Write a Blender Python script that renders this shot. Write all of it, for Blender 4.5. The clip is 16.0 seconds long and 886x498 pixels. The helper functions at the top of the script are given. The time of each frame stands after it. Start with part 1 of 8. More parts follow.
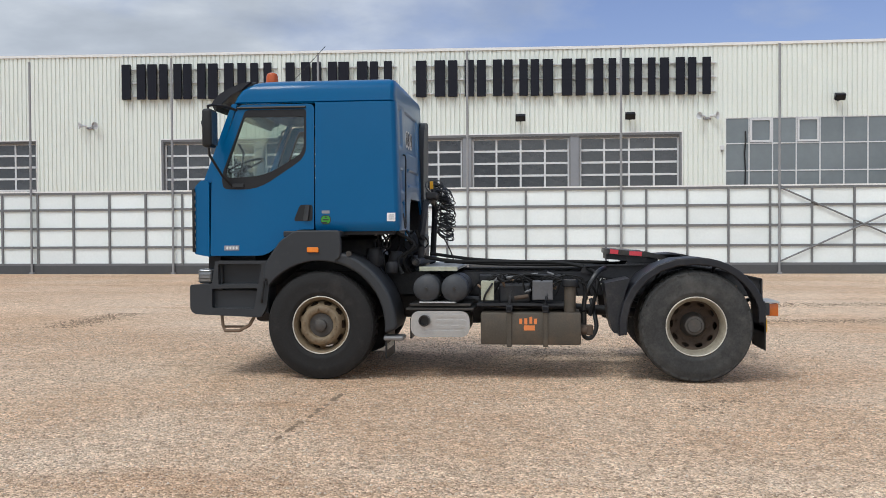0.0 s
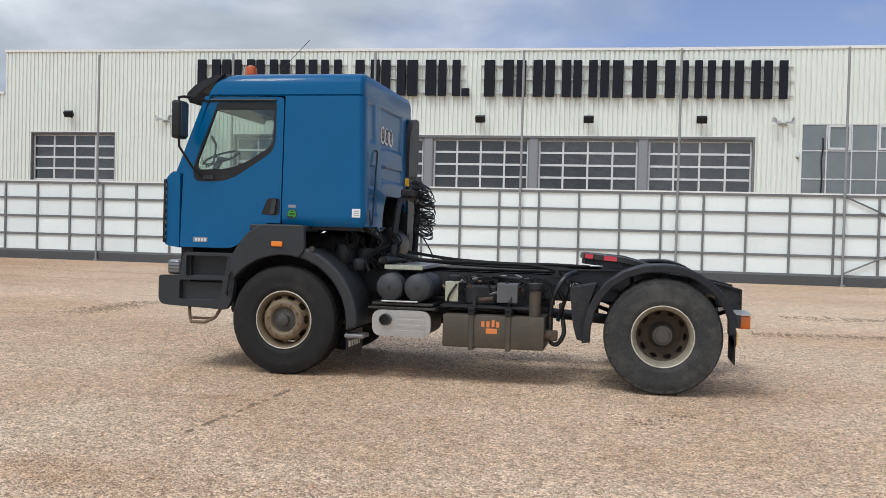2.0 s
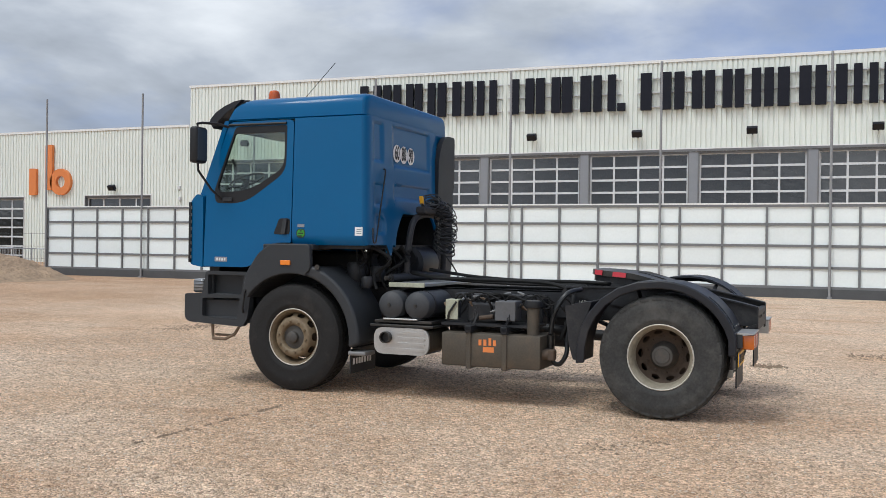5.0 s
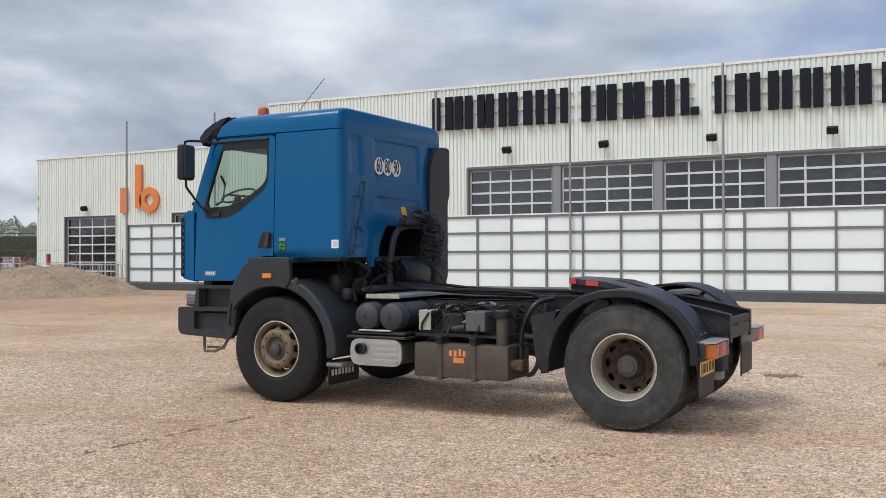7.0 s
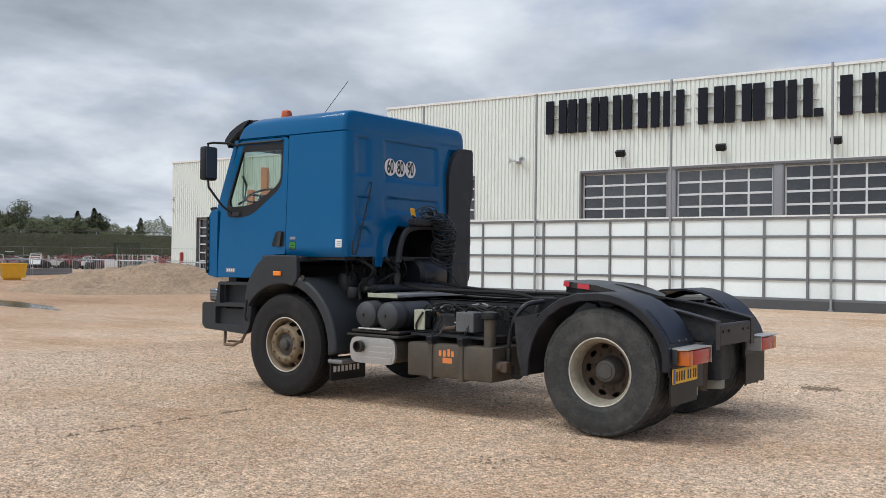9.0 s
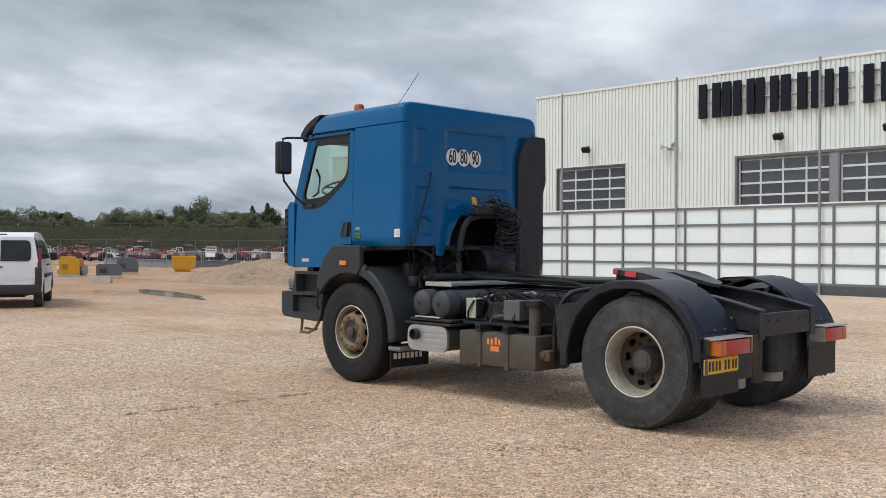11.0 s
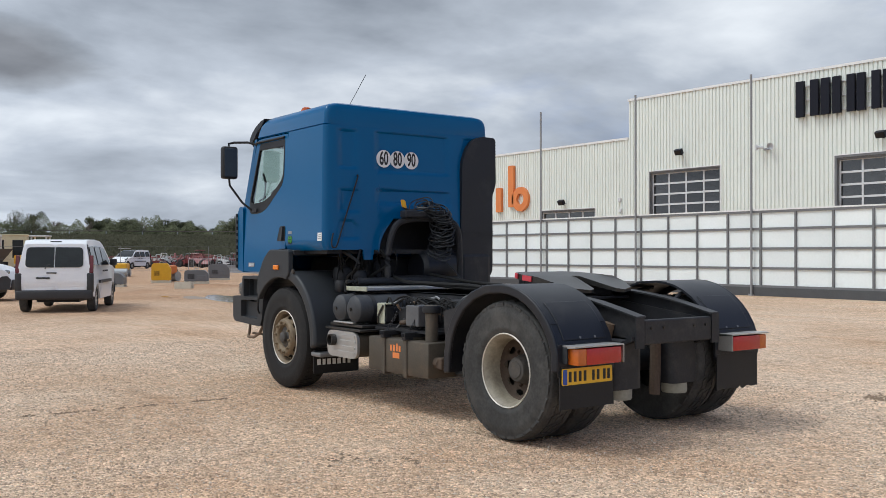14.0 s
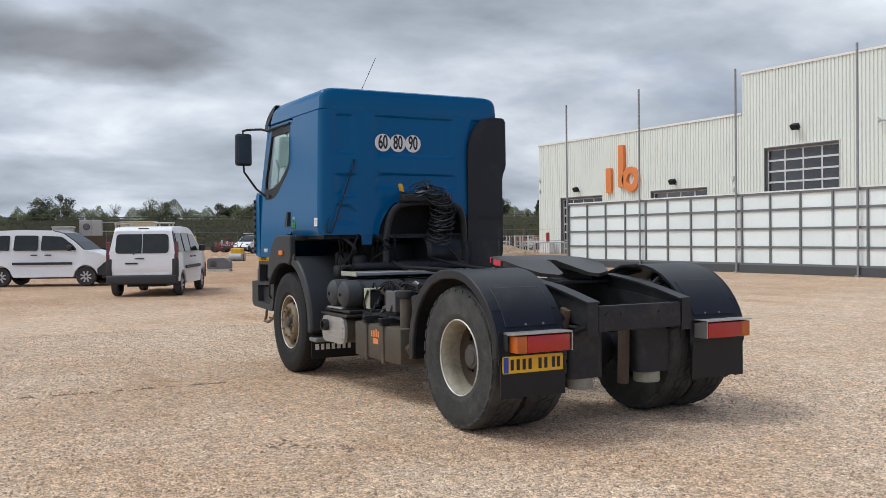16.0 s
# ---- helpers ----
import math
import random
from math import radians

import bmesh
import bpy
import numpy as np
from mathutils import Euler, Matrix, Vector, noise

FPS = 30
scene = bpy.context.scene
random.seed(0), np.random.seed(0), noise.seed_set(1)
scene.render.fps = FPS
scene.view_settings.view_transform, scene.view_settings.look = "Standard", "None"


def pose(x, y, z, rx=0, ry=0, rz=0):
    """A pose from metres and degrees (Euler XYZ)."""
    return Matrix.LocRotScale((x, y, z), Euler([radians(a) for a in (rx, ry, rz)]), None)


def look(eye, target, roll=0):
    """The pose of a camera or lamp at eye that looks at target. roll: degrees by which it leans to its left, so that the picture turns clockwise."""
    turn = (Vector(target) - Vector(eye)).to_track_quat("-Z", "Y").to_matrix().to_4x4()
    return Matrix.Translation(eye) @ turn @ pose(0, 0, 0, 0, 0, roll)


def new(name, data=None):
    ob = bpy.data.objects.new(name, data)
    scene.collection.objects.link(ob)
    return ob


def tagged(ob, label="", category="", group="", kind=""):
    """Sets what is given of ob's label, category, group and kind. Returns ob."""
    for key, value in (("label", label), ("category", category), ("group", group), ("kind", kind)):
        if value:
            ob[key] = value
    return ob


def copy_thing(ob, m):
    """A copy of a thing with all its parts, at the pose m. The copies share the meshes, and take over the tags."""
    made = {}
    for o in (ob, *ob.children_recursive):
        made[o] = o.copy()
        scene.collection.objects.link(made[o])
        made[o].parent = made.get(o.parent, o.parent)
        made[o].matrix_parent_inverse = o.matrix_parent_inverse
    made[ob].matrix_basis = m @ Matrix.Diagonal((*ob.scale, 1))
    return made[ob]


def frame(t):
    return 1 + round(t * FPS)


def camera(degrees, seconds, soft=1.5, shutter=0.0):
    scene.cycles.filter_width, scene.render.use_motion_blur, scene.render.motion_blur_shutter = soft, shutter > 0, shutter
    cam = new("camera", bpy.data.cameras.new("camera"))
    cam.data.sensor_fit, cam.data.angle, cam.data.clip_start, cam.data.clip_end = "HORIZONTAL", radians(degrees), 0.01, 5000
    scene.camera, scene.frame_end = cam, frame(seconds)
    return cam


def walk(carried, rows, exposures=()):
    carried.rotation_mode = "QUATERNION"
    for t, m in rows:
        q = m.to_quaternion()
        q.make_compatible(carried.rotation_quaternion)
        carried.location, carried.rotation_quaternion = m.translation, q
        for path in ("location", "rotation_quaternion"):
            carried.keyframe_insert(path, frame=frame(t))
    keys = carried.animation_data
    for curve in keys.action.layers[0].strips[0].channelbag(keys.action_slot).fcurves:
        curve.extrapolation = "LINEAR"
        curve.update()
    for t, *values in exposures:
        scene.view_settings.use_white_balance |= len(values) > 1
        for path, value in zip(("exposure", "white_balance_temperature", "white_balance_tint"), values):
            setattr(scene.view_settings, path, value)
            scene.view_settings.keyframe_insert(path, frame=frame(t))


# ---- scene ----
cam = camera(50.1, 16.0, soft=0.65)
PATH = [
    (0, (2.159, -10.52, 1.492), (1.951, -8.532, 1.454), -0.3),
    (0.5, (2.428, -10.461, 1.488), (2.166, -8.479, 1.433), 0.8),
    (1, (2.694, -10.308, 1.477), (2.409, -8.329, 1.427), 1.3),
    (1.5, (3.0, -10.268, 1.487), (2.675, -8.295, 1.447), 1.3),
    (2, (3.313, -10.161, 1.491), (2.928, -8.199, 1.451), 1.5),
    (2.5, (3.575, -10.022, 1.496), (3.144, -8.07, 1.433), 0.7),
    (3, (3.872, -9.963, 1.498), (3.384, -8.024, 1.437), 0.8),
    (3.5, (4.164, -9.881, 1.489), (3.616, -7.957, 1.467), 1.3),
    (4, (4.447, -9.749, 1.49), (3.826, -7.848, 1.499), 0.9),
    (4.5, (4.775, -9.662, 1.506), (4.071, -7.79, 1.505), 0.9),
    (6.8, (6.016, -9.027, 1.506), (5.089, -7.255, 1.521), -0.3),
    (7, (6.144, -9.019, 1.518), (5.195, -7.258, 1.531), -0.2),
    (7.5, (6.451, -8.889, 1.504), (5.441, -7.163, 1.514), 0.6),
    (8, (6.693, -8.669, 1.483), (5.618, -6.983, 1.503), 0.8),
    (8.5, (7.016, -8.521, 1.493), (5.886, -6.87, 1.519), 0.7),
    (9, (7.317, -8.337, 1.491), (6.129, -6.728, 1.511), 0.7),
    (9.2, (7.443, -8.262, 1.47), (6.241, -6.663, 1.489), 0.3),
    (11.3, (8.37, -7.372, 1.482), (6.907, -6.008, 1.478), 0.3),
    (11.5, (8.49, -7.184, 1.478), (7.071, -5.774, 1.477), 0.4),
    (12, (8.703, -6.946, 1.468), (7.252, -5.57, 1.486), 1.0),
    (12.5, (8.843, -6.657, 1.459), (7.357, -5.318, 1.483), 1.0),
    (13, (9.071, -6.383, 1.459), (7.545, -5.09, 1.456), 0.8),
    (13.5, (9.216, -6.146, 1.446), (7.652, -4.899, 1.447), 0.5),
    (14, (9.317, -5.876, 1.459), (7.702, -4.696, 1.469), -0.0),
    (14.5, (9.522, -5.597, 1.457), (7.856, -4.491, 1.453), -0.5),
    (15, (9.652, -5.313, 1.445), (7.959, -4.248, 1.445), -0.6),
    (15.5, (9.75, -4.984, 1.467), (8.03, -3.963, 1.47), -0.9),
    (16, (9.904, -4.658, 1.47), (8.147, -3.703, 1.444), -0.6),
]
walk(cam, [(t, look(eye, target, roll)) for t, eye, target, roll in PATH])


# ---- world, sun, exposure ----
SUN_FROM = Vector((-0.30, -0.46, 0.84)).normalized()
world = bpy.data.worlds.new("sky")
scene.world = world
world.use_nodes = True
wn, wl = world.node_tree.nodes, world.node_tree.links
for n in list(wn):
    wn.remove(n)
w_out = wn.new("ShaderNodeOutputWorld")
w_sky = wn.new("ShaderNodeTexSky")
w_sky.sky_type = "NISHITA"
w_sky.sun_disc = False
w_sky.sun_elevation = math.asin(SUN_FROM.z)
w_sky.sun_rotation = math.atan2(SUN_FROM.x, SUN_FROM.y)
w_sky.air_density, w_sky.dust_density, w_sky.ozone_density = 1.0, 1.5, 2.0
w_bg_sky = wn.new("ShaderNodeBackground")
w_bg_sky.inputs["Strength"].default_value = 0.11
w_tint = wn.new("ShaderNodeVectorMath")
w_tint.operation = "MULTIPLY"
w_tint.inputs[1].default_value = (1.03, 0.97, 1.16)
wl.new(w_sky.outputs[0], w_tint.inputs[0])
wl.new(w_tint.outputs[0], w_bg_sky.inputs["Color"])
# broken cloud layer, laid out on a flat deck above the yard
w_tc = wn.new("ShaderNodeTexCoord")
w_sep = wn.new("ShaderNodeSeparateXYZ")
wl.new(w_tc.outputs["Generated"], w_sep.inputs[0])


def wmath(op, a, b=None, c=None):
    n = wn.new("ShaderNodeMath")
    n.operation = op
    for i, v in enumerate((a, b, c)):
        if v is None:
            continue
        if isinstance(v, (int, float)):
            n.inputs[i].default_value = v
        else:
            wl.new(v, n.inputs[i])
    return n.outputs[0]


w_den = wmath("ADD", wmath("MAXIMUM", w_sep.outputs[2], 0.0), 0.22)
w_comb = wn.new("ShaderNodeCombineXYZ")
wl.new(wmath("DIVIDE", w_sep.outputs[0], w_den), w_comb.inputs[0])
wl.new(wmath("DIVIDE", w_sep.outputs[1], w_den), w_comb.inputs[1])


def wnoise(scale, detail, rough, offset, stretch=(1, 1, 1)):
    m = wn.new("ShaderNodeMapping")
    m.inputs["Location"].default_value = offset
    m.inputs["Scale"].default_value = stretch
    wl.new(w_comb.outputs[0], m.inputs[0])
    n = wn.new("ShaderNodeTexNoise")
    n.inputs["Scale"].default_value = scale
    n.inputs["Detail"].default_value = detail
    n.inputs["Roughness"].default_value = rough
    n.inputs["Distortion"].default_value = 0.2
    wl.new(m.outputs[0], n.inputs["Vector"])
    return n.outputs[0]


def wramp(fac, stops):
    r = wn.new("ShaderNodeValToRGB")
    el = r.color_ramp.elements
    while len(el) < len(stops):
        el.new(0.5)
    for e, (p, c) in zip(el, stops):
        e.position, e.color = p, (*c, 1)
    wl.new(fac, r.inputs[0])
    return r.outputs[0]


w_toward = wmath("MULTIPLY_ADD", w_sep.outputs[0], 0.8, wmath("MULTIPLY", w_sep.outputs[1], 0.6))
w_lean = wmath("MULTIPLY_ADD", w_toward, -0.24, wnoise(0.75, 8, 0.55, (3.1, 1.7, 0)))
w_cover = wramp(w_lean, [(0.30, (0, 0, 0)), (0.50, (1, 1, 1))])
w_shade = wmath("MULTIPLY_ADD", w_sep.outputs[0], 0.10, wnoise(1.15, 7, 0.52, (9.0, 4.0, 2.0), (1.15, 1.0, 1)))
w_tone = wramp(w_shade, [(0.24, (0.258, 0.297, 0.356)), (0.44, (0.508, 0.568, 0.656)), (0.62, (0.87, 0.93, 1.0))])
w_bg_cloud = wn.new("ShaderNodeBackground")
# the cloud deck glows round the veiled sun
w_dot = wn.new("ShaderNodeVectorMath")
w_dot.operation = "DOT_PRODUCT"
w_dot.inputs[1].default_value = SUN_FROM
wl.new(w_tc.outputs["Generated"], w_dot.inputs[0])
w_glow = wmath("POWER", wmath("MAXIMUM", w_dot.outputs["Value"], 0.0), 1.6)
wl.new(wmath("MULTIPLY_ADD", w_glow, 0.8, 0.95), w_bg_cloud.inputs["Strength"])
# one heavier cloud low over the far bank
w_cx = wmath("DIVIDE", wmath("ADD", wmath("DIVIDE", w_sep.outputs[0], w_den), 2.40), 0.19)
w_cy = wmath("DIVIDE", wmath("ADD", wmath("DIVIDE", w_sep.outputs[1], w_den), -0.36), 0.36)
w_far = wmath("SQRT", wmath("ADD", wmath("POWER", w_cx, 2.0), wmath("POWER", w_cy, 2.0)))
w_heavy = wmath("MULTIPLY_ADD", wmath("ADD", wnoise(3.4, 5, 0.5, (1.0, 6.0, 3.0)), -0.5), 1.1, wmath("MULTIPLY", w_far, 0.6))
w_dark = wn.new("ShaderNodeVectorMath")
w_dark.operation = "MULTIPLY"
wl.new(w_tone, w_dark.inputs[0])
wl.new(wramp(w_heavy, [(0.22, (0.52, 0.50, 0.49)), (0.50, (0.72, 0.71, 0.70)), (0.74, (1, 1, 1))]), w_dark.inputs[1])
wl.new(w_dark.outputs[0], w_bg_cloud.inputs["Color"])
w_mix = wn.new("ShaderNodeMixShader")
wl.new(w_cover, w_mix.inputs[0])
wl.new(w_bg_sky.outputs[0], w_mix.inputs[1])
wl.new(w_bg_cloud.outputs[0], w_mix.inputs[2])
wl.new(w_mix.outputs[0], w_out.inputs[0])

sun = new("sun", bpy.data.lights.new("sun", "SUN"))
sun.data.energy = 1.5
sun.data.angle = radians(20)
sun.data.color = (0.975, 0.985, 0.96)
sun.matrix_world = look(tuple(SUN_FROM * 80), (0, 0, 0))


# ---- materials ----
def mat_new(name):
    m = bpy.data.materials.new(name)
    m.use_nodes = True
    return m, m.node_tree.nodes, m.node_tree.links, m.node_tree.nodes["Principled BSDF"]


def surface(name, base, rough=0.5, metal=0.0, vary=0.12, scale=3.0, fine=40.0, bump=0.1, bump_dist=0.002,
            dirt=None, dirt_amount=0.0, dirt_scale=2.0, coat=0.0, spec=0.5, per_object=0.0):
    """A surface with two scales of variation, fine relief and optional dirt."""
    m, n, l, p = mat_new(name)
    tc = n.new("ShaderNodeTexCoord")

    def nz(s, detail=5, r=0.6):
        t = n.new("ShaderNodeTexNoise")
        t.inputs["Scale"].default_value, t.inputs["Detail"].default_value, t.inputs["Roughness"].default_value = s, detail, r
        l.new(tc.outputs["Object"], t.inputs["Vector"])
        return t.outputs[0]

    big, small = nz(scale), nz(fine, 3)
    add = n.new("ShaderNodeMath")
    add.operation = "ADD"
    l.new(big, add.inputs[0])
    l.new(small, add.inputs[1])
    mr = n.new("ShaderNodeMapRange")
    mr.inputs["From Min"].default_value, mr.inputs["From Max"].default_value = 0.6, 1.4
    mr.inputs["To Min"].default_value, mr.inputs["To Max"].default_value = 1 - vary, 1 + vary
    l.new(add.outputs[0], mr.inputs["Value"])
    val = mr.outputs[0]
    if per_object:
        oi = n.new("ShaderNodeObjectInfo")
        om = n.new("ShaderNodeMapRange")
        om.inputs["To Min"].default_value, om.inputs["To Max"].default_value = 1 - per_object, 1 + per_object
        l.new(oi.outputs["Random"], om.inputs["Value"])
        mu = n.new("ShaderNodeMath")
        mu.operation = "MULTIPLY"
        l.new(val, mu.inputs[0])
        l.new(om.outputs[0], mu.inputs[1])
        val = mu.outputs[0]
    vm = n.new("ShaderNodeVectorMath")
    vm.operation = "SCALE"
    vm.inputs[0].default_value = base
    l.new(val, vm.inputs["Scale"])
    col = vm.outputs[0]
    if dirt is not None:
        dr = n.new("ShaderNodeMapRange")
        dr.inputs["From Min"].default_value, dr.inputs["From Max"].default_value = 0.62 - dirt_amount * 0.4, 0.75
        l.new(nz(dirt_scale, 8, 0.7), dr.inputs["Value"])
        dm = n.new("ShaderNodeMath")
        dm.operation = "MULTIPLY"
        dm.inputs[1].default_value = min(1.0, dirt_amount * 1.6)
        l.new(dr.outputs[0], dm.inputs[0])
        mx = n.new("ShaderNodeMix")
        mx.data_type = "RGBA"
        l.new(dm.outputs[0], mx.inputs[0])
        l.new(col, mx.inputs[6])
        mx.inputs[7].default_value = (*dirt, 1)
        col = mx.outputs[2]
    l.new(col, p.inputs["Base Color"])
    rr = n.new("ShaderNodeMapRange")
    rr.inputs["To Min"].default_value, rr.inputs["To Max"].default_value = max(0.02, rough * 0.8), min(1, rough * 1.2)
    l.new(big, rr.inputs["Value"])
    l.new(rr.outputs[0], p.inputs["Roughness"])
    p.inputs["Metallic"].default_value = metal
    p.inputs["Coat Weight"].default_value = coat
    p.inputs["Coat Roughness"].default_value = 0.08
    p.inputs["Specular IOR Level"].default_value = spec
    if bump:
        b = n.new("ShaderNodeBump")
        b.inputs["Strength"].default_value, b.inputs["Distance"].default_value = bump, bump_dist
        l.new(small, b.inputs["Height"])
        l.new(b.outputs[0], p.inputs["Normal"])
    return m


def gravel_material():
    m, n, l, p = mat_new("pale_gravel")
    tc = n.new("ShaderNodeTexCoord")

    def vor(scale):
        v = n.new("ShaderNodeTexVoronoi")
        v.inputs["Scale"].default_value = scale
        l.new(tc.outputs["Object"], v.inputs["Vector"])
        return v

    def nz(s, detail=6, r=0.6):
        t = n.new("ShaderNodeTexNoise")
        t.inputs["Scale"].default_value, t.inputs["Detail"].default_value, t.inputs["Roughness"].default_value = s, detail, r
        l.new(tc.outputs["Object"], t.inputs["Vector"])
        return t.outputs[0]

    def ramp(fac, stops):
        r = n.new("ShaderNodeValToRGB")
        el = r.color_ramp.elements
        while len(el) < len(stops):
            el.new(0.5)
        for e, (q, c) in zip(el, stops):
            e.position, e.color = q, (*c, 1)
        l.new(fac, r.inputs[0])
        return r.outputs[0]

    def mix(mode, fac, a, b):
        x = n.new("ShaderNodeMix")
        x.data_type, x.blend_type = "RGBA", mode
        for i, v in ((0, fac), (6, a), (7, b)):
            if isinstance(v, (int, float)):
                x.inputs[i].default_value = v
            elif isinstance(v, tuple):
                x.inputs[i].default_value = (*v, 1)
            else:
                l.new(v, x.inputs[i])
        return x.outputs[2]

    stones, coarse = vor(62), vor(24)
    sep = n.new("ShaderNodeSeparateColor")
    l.new(stones.outputs["Color"], sep.inputs[0])
    col = ramp(sep.outputs[0], [(0.0, (0.16, 0.105, 0.07)), (0.22, (0.385, 0.28, 0.195)), (0.7, (0.61, 0.465, 0.34)), (1.0, (0.81, 0.685, 0.55))])
    sep2 = n.new("ShaderNodeSeparateColor")
    l.new(coarse.outputs["Color"], sep2.inputs[0])
    col = mix("MIX", 0.3, col, ramp(sep2.outputs[1], [(0.0, (0.36, 0.26, 0.185)), (1.0, (0.74, 0.62, 0.49))]))
    # damp, finer, redder patches and wheel-worn lanes
    patch = ramp(nz(0.16, 6, 0.62), [(0.44, (0, 0, 0)), (0.62, (1, 1, 1))])
    col = mix("MULTIPLY", patch, col, (0.86, 0.80, 0.74))
    mp = n.new("ShaderNodeMapping")
    mp.inputs["Scale"].default_value = (0.10, 0.75, 1)
    mp.inputs["Rotation"].default_value = (0, 0, 0.12)
    l.new(tc.outputs["Object"], mp.inputs[0])
    tn = n.new("ShaderNodeTexNoise")
    tn.inputs["Scale"].default_value, tn.inputs["Detail"].default_value, tn.inputs["Roughness"].default_value = 1.0, 8, 0.68
    l.new(mp.outputs[0], tn.inputs["Vector"])
    lanes = ramp(tn.outputs[0], [(0.54, (0, 0, 0)), (0.70, (1, 1, 1))])
    col = mix("MULTIPLY", lanes, col, (0.82, 0.72, 0.64))
    clods = ramp(nz(2.4, 5, 0.7), [(0.56, (0, 0, 0)), (0.72, (1, 1, 1))])
    col = mix("MULTIPLY", clods, col, (0.86, 0.82, 0.78))
    pale = ramp(nz(0.5, 7, 0.7), [(0.48, (0, 0, 0)), (0.70, (1, 1, 1))])
    col = mix("MULTIPLY", pale, col, (1.12, 1.10, 1.08))
    sx = n.new("ShaderNodeSeparateXYZ")
    l.new(tc.outputs["Object"], sx.inputs[0])
    wob = n.new("ShaderNodeMath")
    wob.operation = "MULTIPLY_ADD"
    l.new(nz(0.12, 6, 0.65), wob.inputs[0])
    wob.inputs[1].default_value = 18.0
    l.new(sx.outputs[0], wob.inputs[2])
    far = n.new("ShaderNodeMapRange")
    far.inputs["From Min"].default_value, far.inputs["From Max"].default_value = 4.0, -12.0
    l.new(wob.outputs[0], far.inputs["Value"])
    col = mix("MULTIPLY", far.outputs[0], col, (0.74, 0.655, 0.59))
    mid = nz(6, 4, 0.7)
    col = mix("MULTIPLY", 0.8, col, ramp(mid, [(0.3, (0.72, 0.71, 0.70)), (0.6, (1.05, 1.05, 1.05))]))
    red = ramp(nz(0.33, 7, 0.66), [(0.40, (0, 0, 0)), (0.68, (1, 1, 1))])
    col = mix("MULTIPLY", red, col, (1.0, 0.945, 0.90))
    blotch = nz(15, 3, 0.75)
    col = mix("MULTIPLY", 0.6, col, ramp(blotch, [(0.32, (0.66, 0.65, 0.64)), (0.5, (1.0, 1.0, 1.0)), (0.72, (1.22, 1.22, 1.22))]))
    col = mix("MULTIPLY", 1.0, col, (1.50, 1.465, 1.435))
    # short ripples left by tyres, in patches
    rm = n.new("ShaderNodeMapping")
    rm.inputs["Scale"].default_value = (1.2, 9.0, 1)
    rm.inputs["Rotation"].default_value = (0, 0, 0.5)
    l.new(tc.outputs["Object"], rm.inputs[0])
    rn = n.new("ShaderNodeTexNoise")
    rn.inputs["Scale"].default_value, rn.inputs["Detail"].default_value = 1.4, 4
    l.new(rm.outputs[0], rn.inputs["Vector"])
    rip = n.new("ShaderNodeMath")
    rip.operation = "MULTIPLY"
    l.new(rn.outputs[0], rip.inputs[0])
    l.new(ramp(nz(0.45, 3, 0.5), [(0.48, (0, 0, 0)), (0.62, (1, 1, 1))]), rip.inputs[1])
    l.new(col, p.inputs["Base Color"])
    p.inputs["Roughness"].default_value = 0.9
    p.inputs["Specular IOR Level"].default_value = 0.25
    h = n.new("ShaderNodeMath")
    h.operation = "MULTIPLY_ADD"
    l.new(stones.outputs["Distance"], h.inputs[0])
    h.inputs[1].default_value = -1.0
    l.new(mid, h.inputs[2])
    b = n.new("ShaderNodeBump")
    b.inputs["Strength"].default_value, b.inputs["Distance"].default_value = 1.0, 0.019
    h2 = n.new("ShaderNodeMath")
    h2.operation = "MULTIPLY_ADD"
    l.new(rip.outputs[0], h2.inputs[0])
    h2.inputs[1].default_value = 2.2
    l.new(h.outputs[0], h2.inputs[2])
    l.new(h2.outputs[0], b.inputs["Height"])
    l.new(b.outputs[0], p.inputs["Normal"])
    return m


def glass_material(name, tint=(0.8, 0.85, 0.85), alpha=0.25, rough=0.02):
    """Window glass: a clear pane that mirrors at its surface."""
    m, n, l, p = mat_new(name)
    out = n["Material Output"]
    tr = n.new("ShaderNodeBsdfTransparent")
    tr.inputs[0].default_value = (*tint, 1)
    gl = n.new("ShaderNodeBsdfGlossy")
    gl.inputs["Roughness"].default_value = rough
    gl.inputs["Color"].default_value = (0.95, 0.97, 1, 1)
    lw = n.new("ShaderNodeLayerWeight")
    lw.inputs["Blend"].default_value = 0.5
    pw = n.new("ShaderNodeMath")
    pw.operation = "POWER"
    pw.inputs[1].default_value = 4.0
    l.new(lw.outputs["Facing"], pw.inputs[0])
    ad = n.new("ShaderNodeMath")
    ad.operation = "MULTIPLY_ADD"
    ad.use_clamp = True
    ad.inputs[1].default_value = 0.85
    ad.inputs[2].default_value = alpha
    l.new(pw.outputs[0], ad.inputs[0])
    mx = n.new("ShaderNodeMixShader")
    l.new(ad.outputs[0], mx.inputs[0])
    l.new(tr.outputs[0], mx.inputs[1])
    l.new(gl.outputs[0], mx.inputs[2])
    l.new(mx.outputs[0], out.inputs[0])
    n.remove(p)
    return m


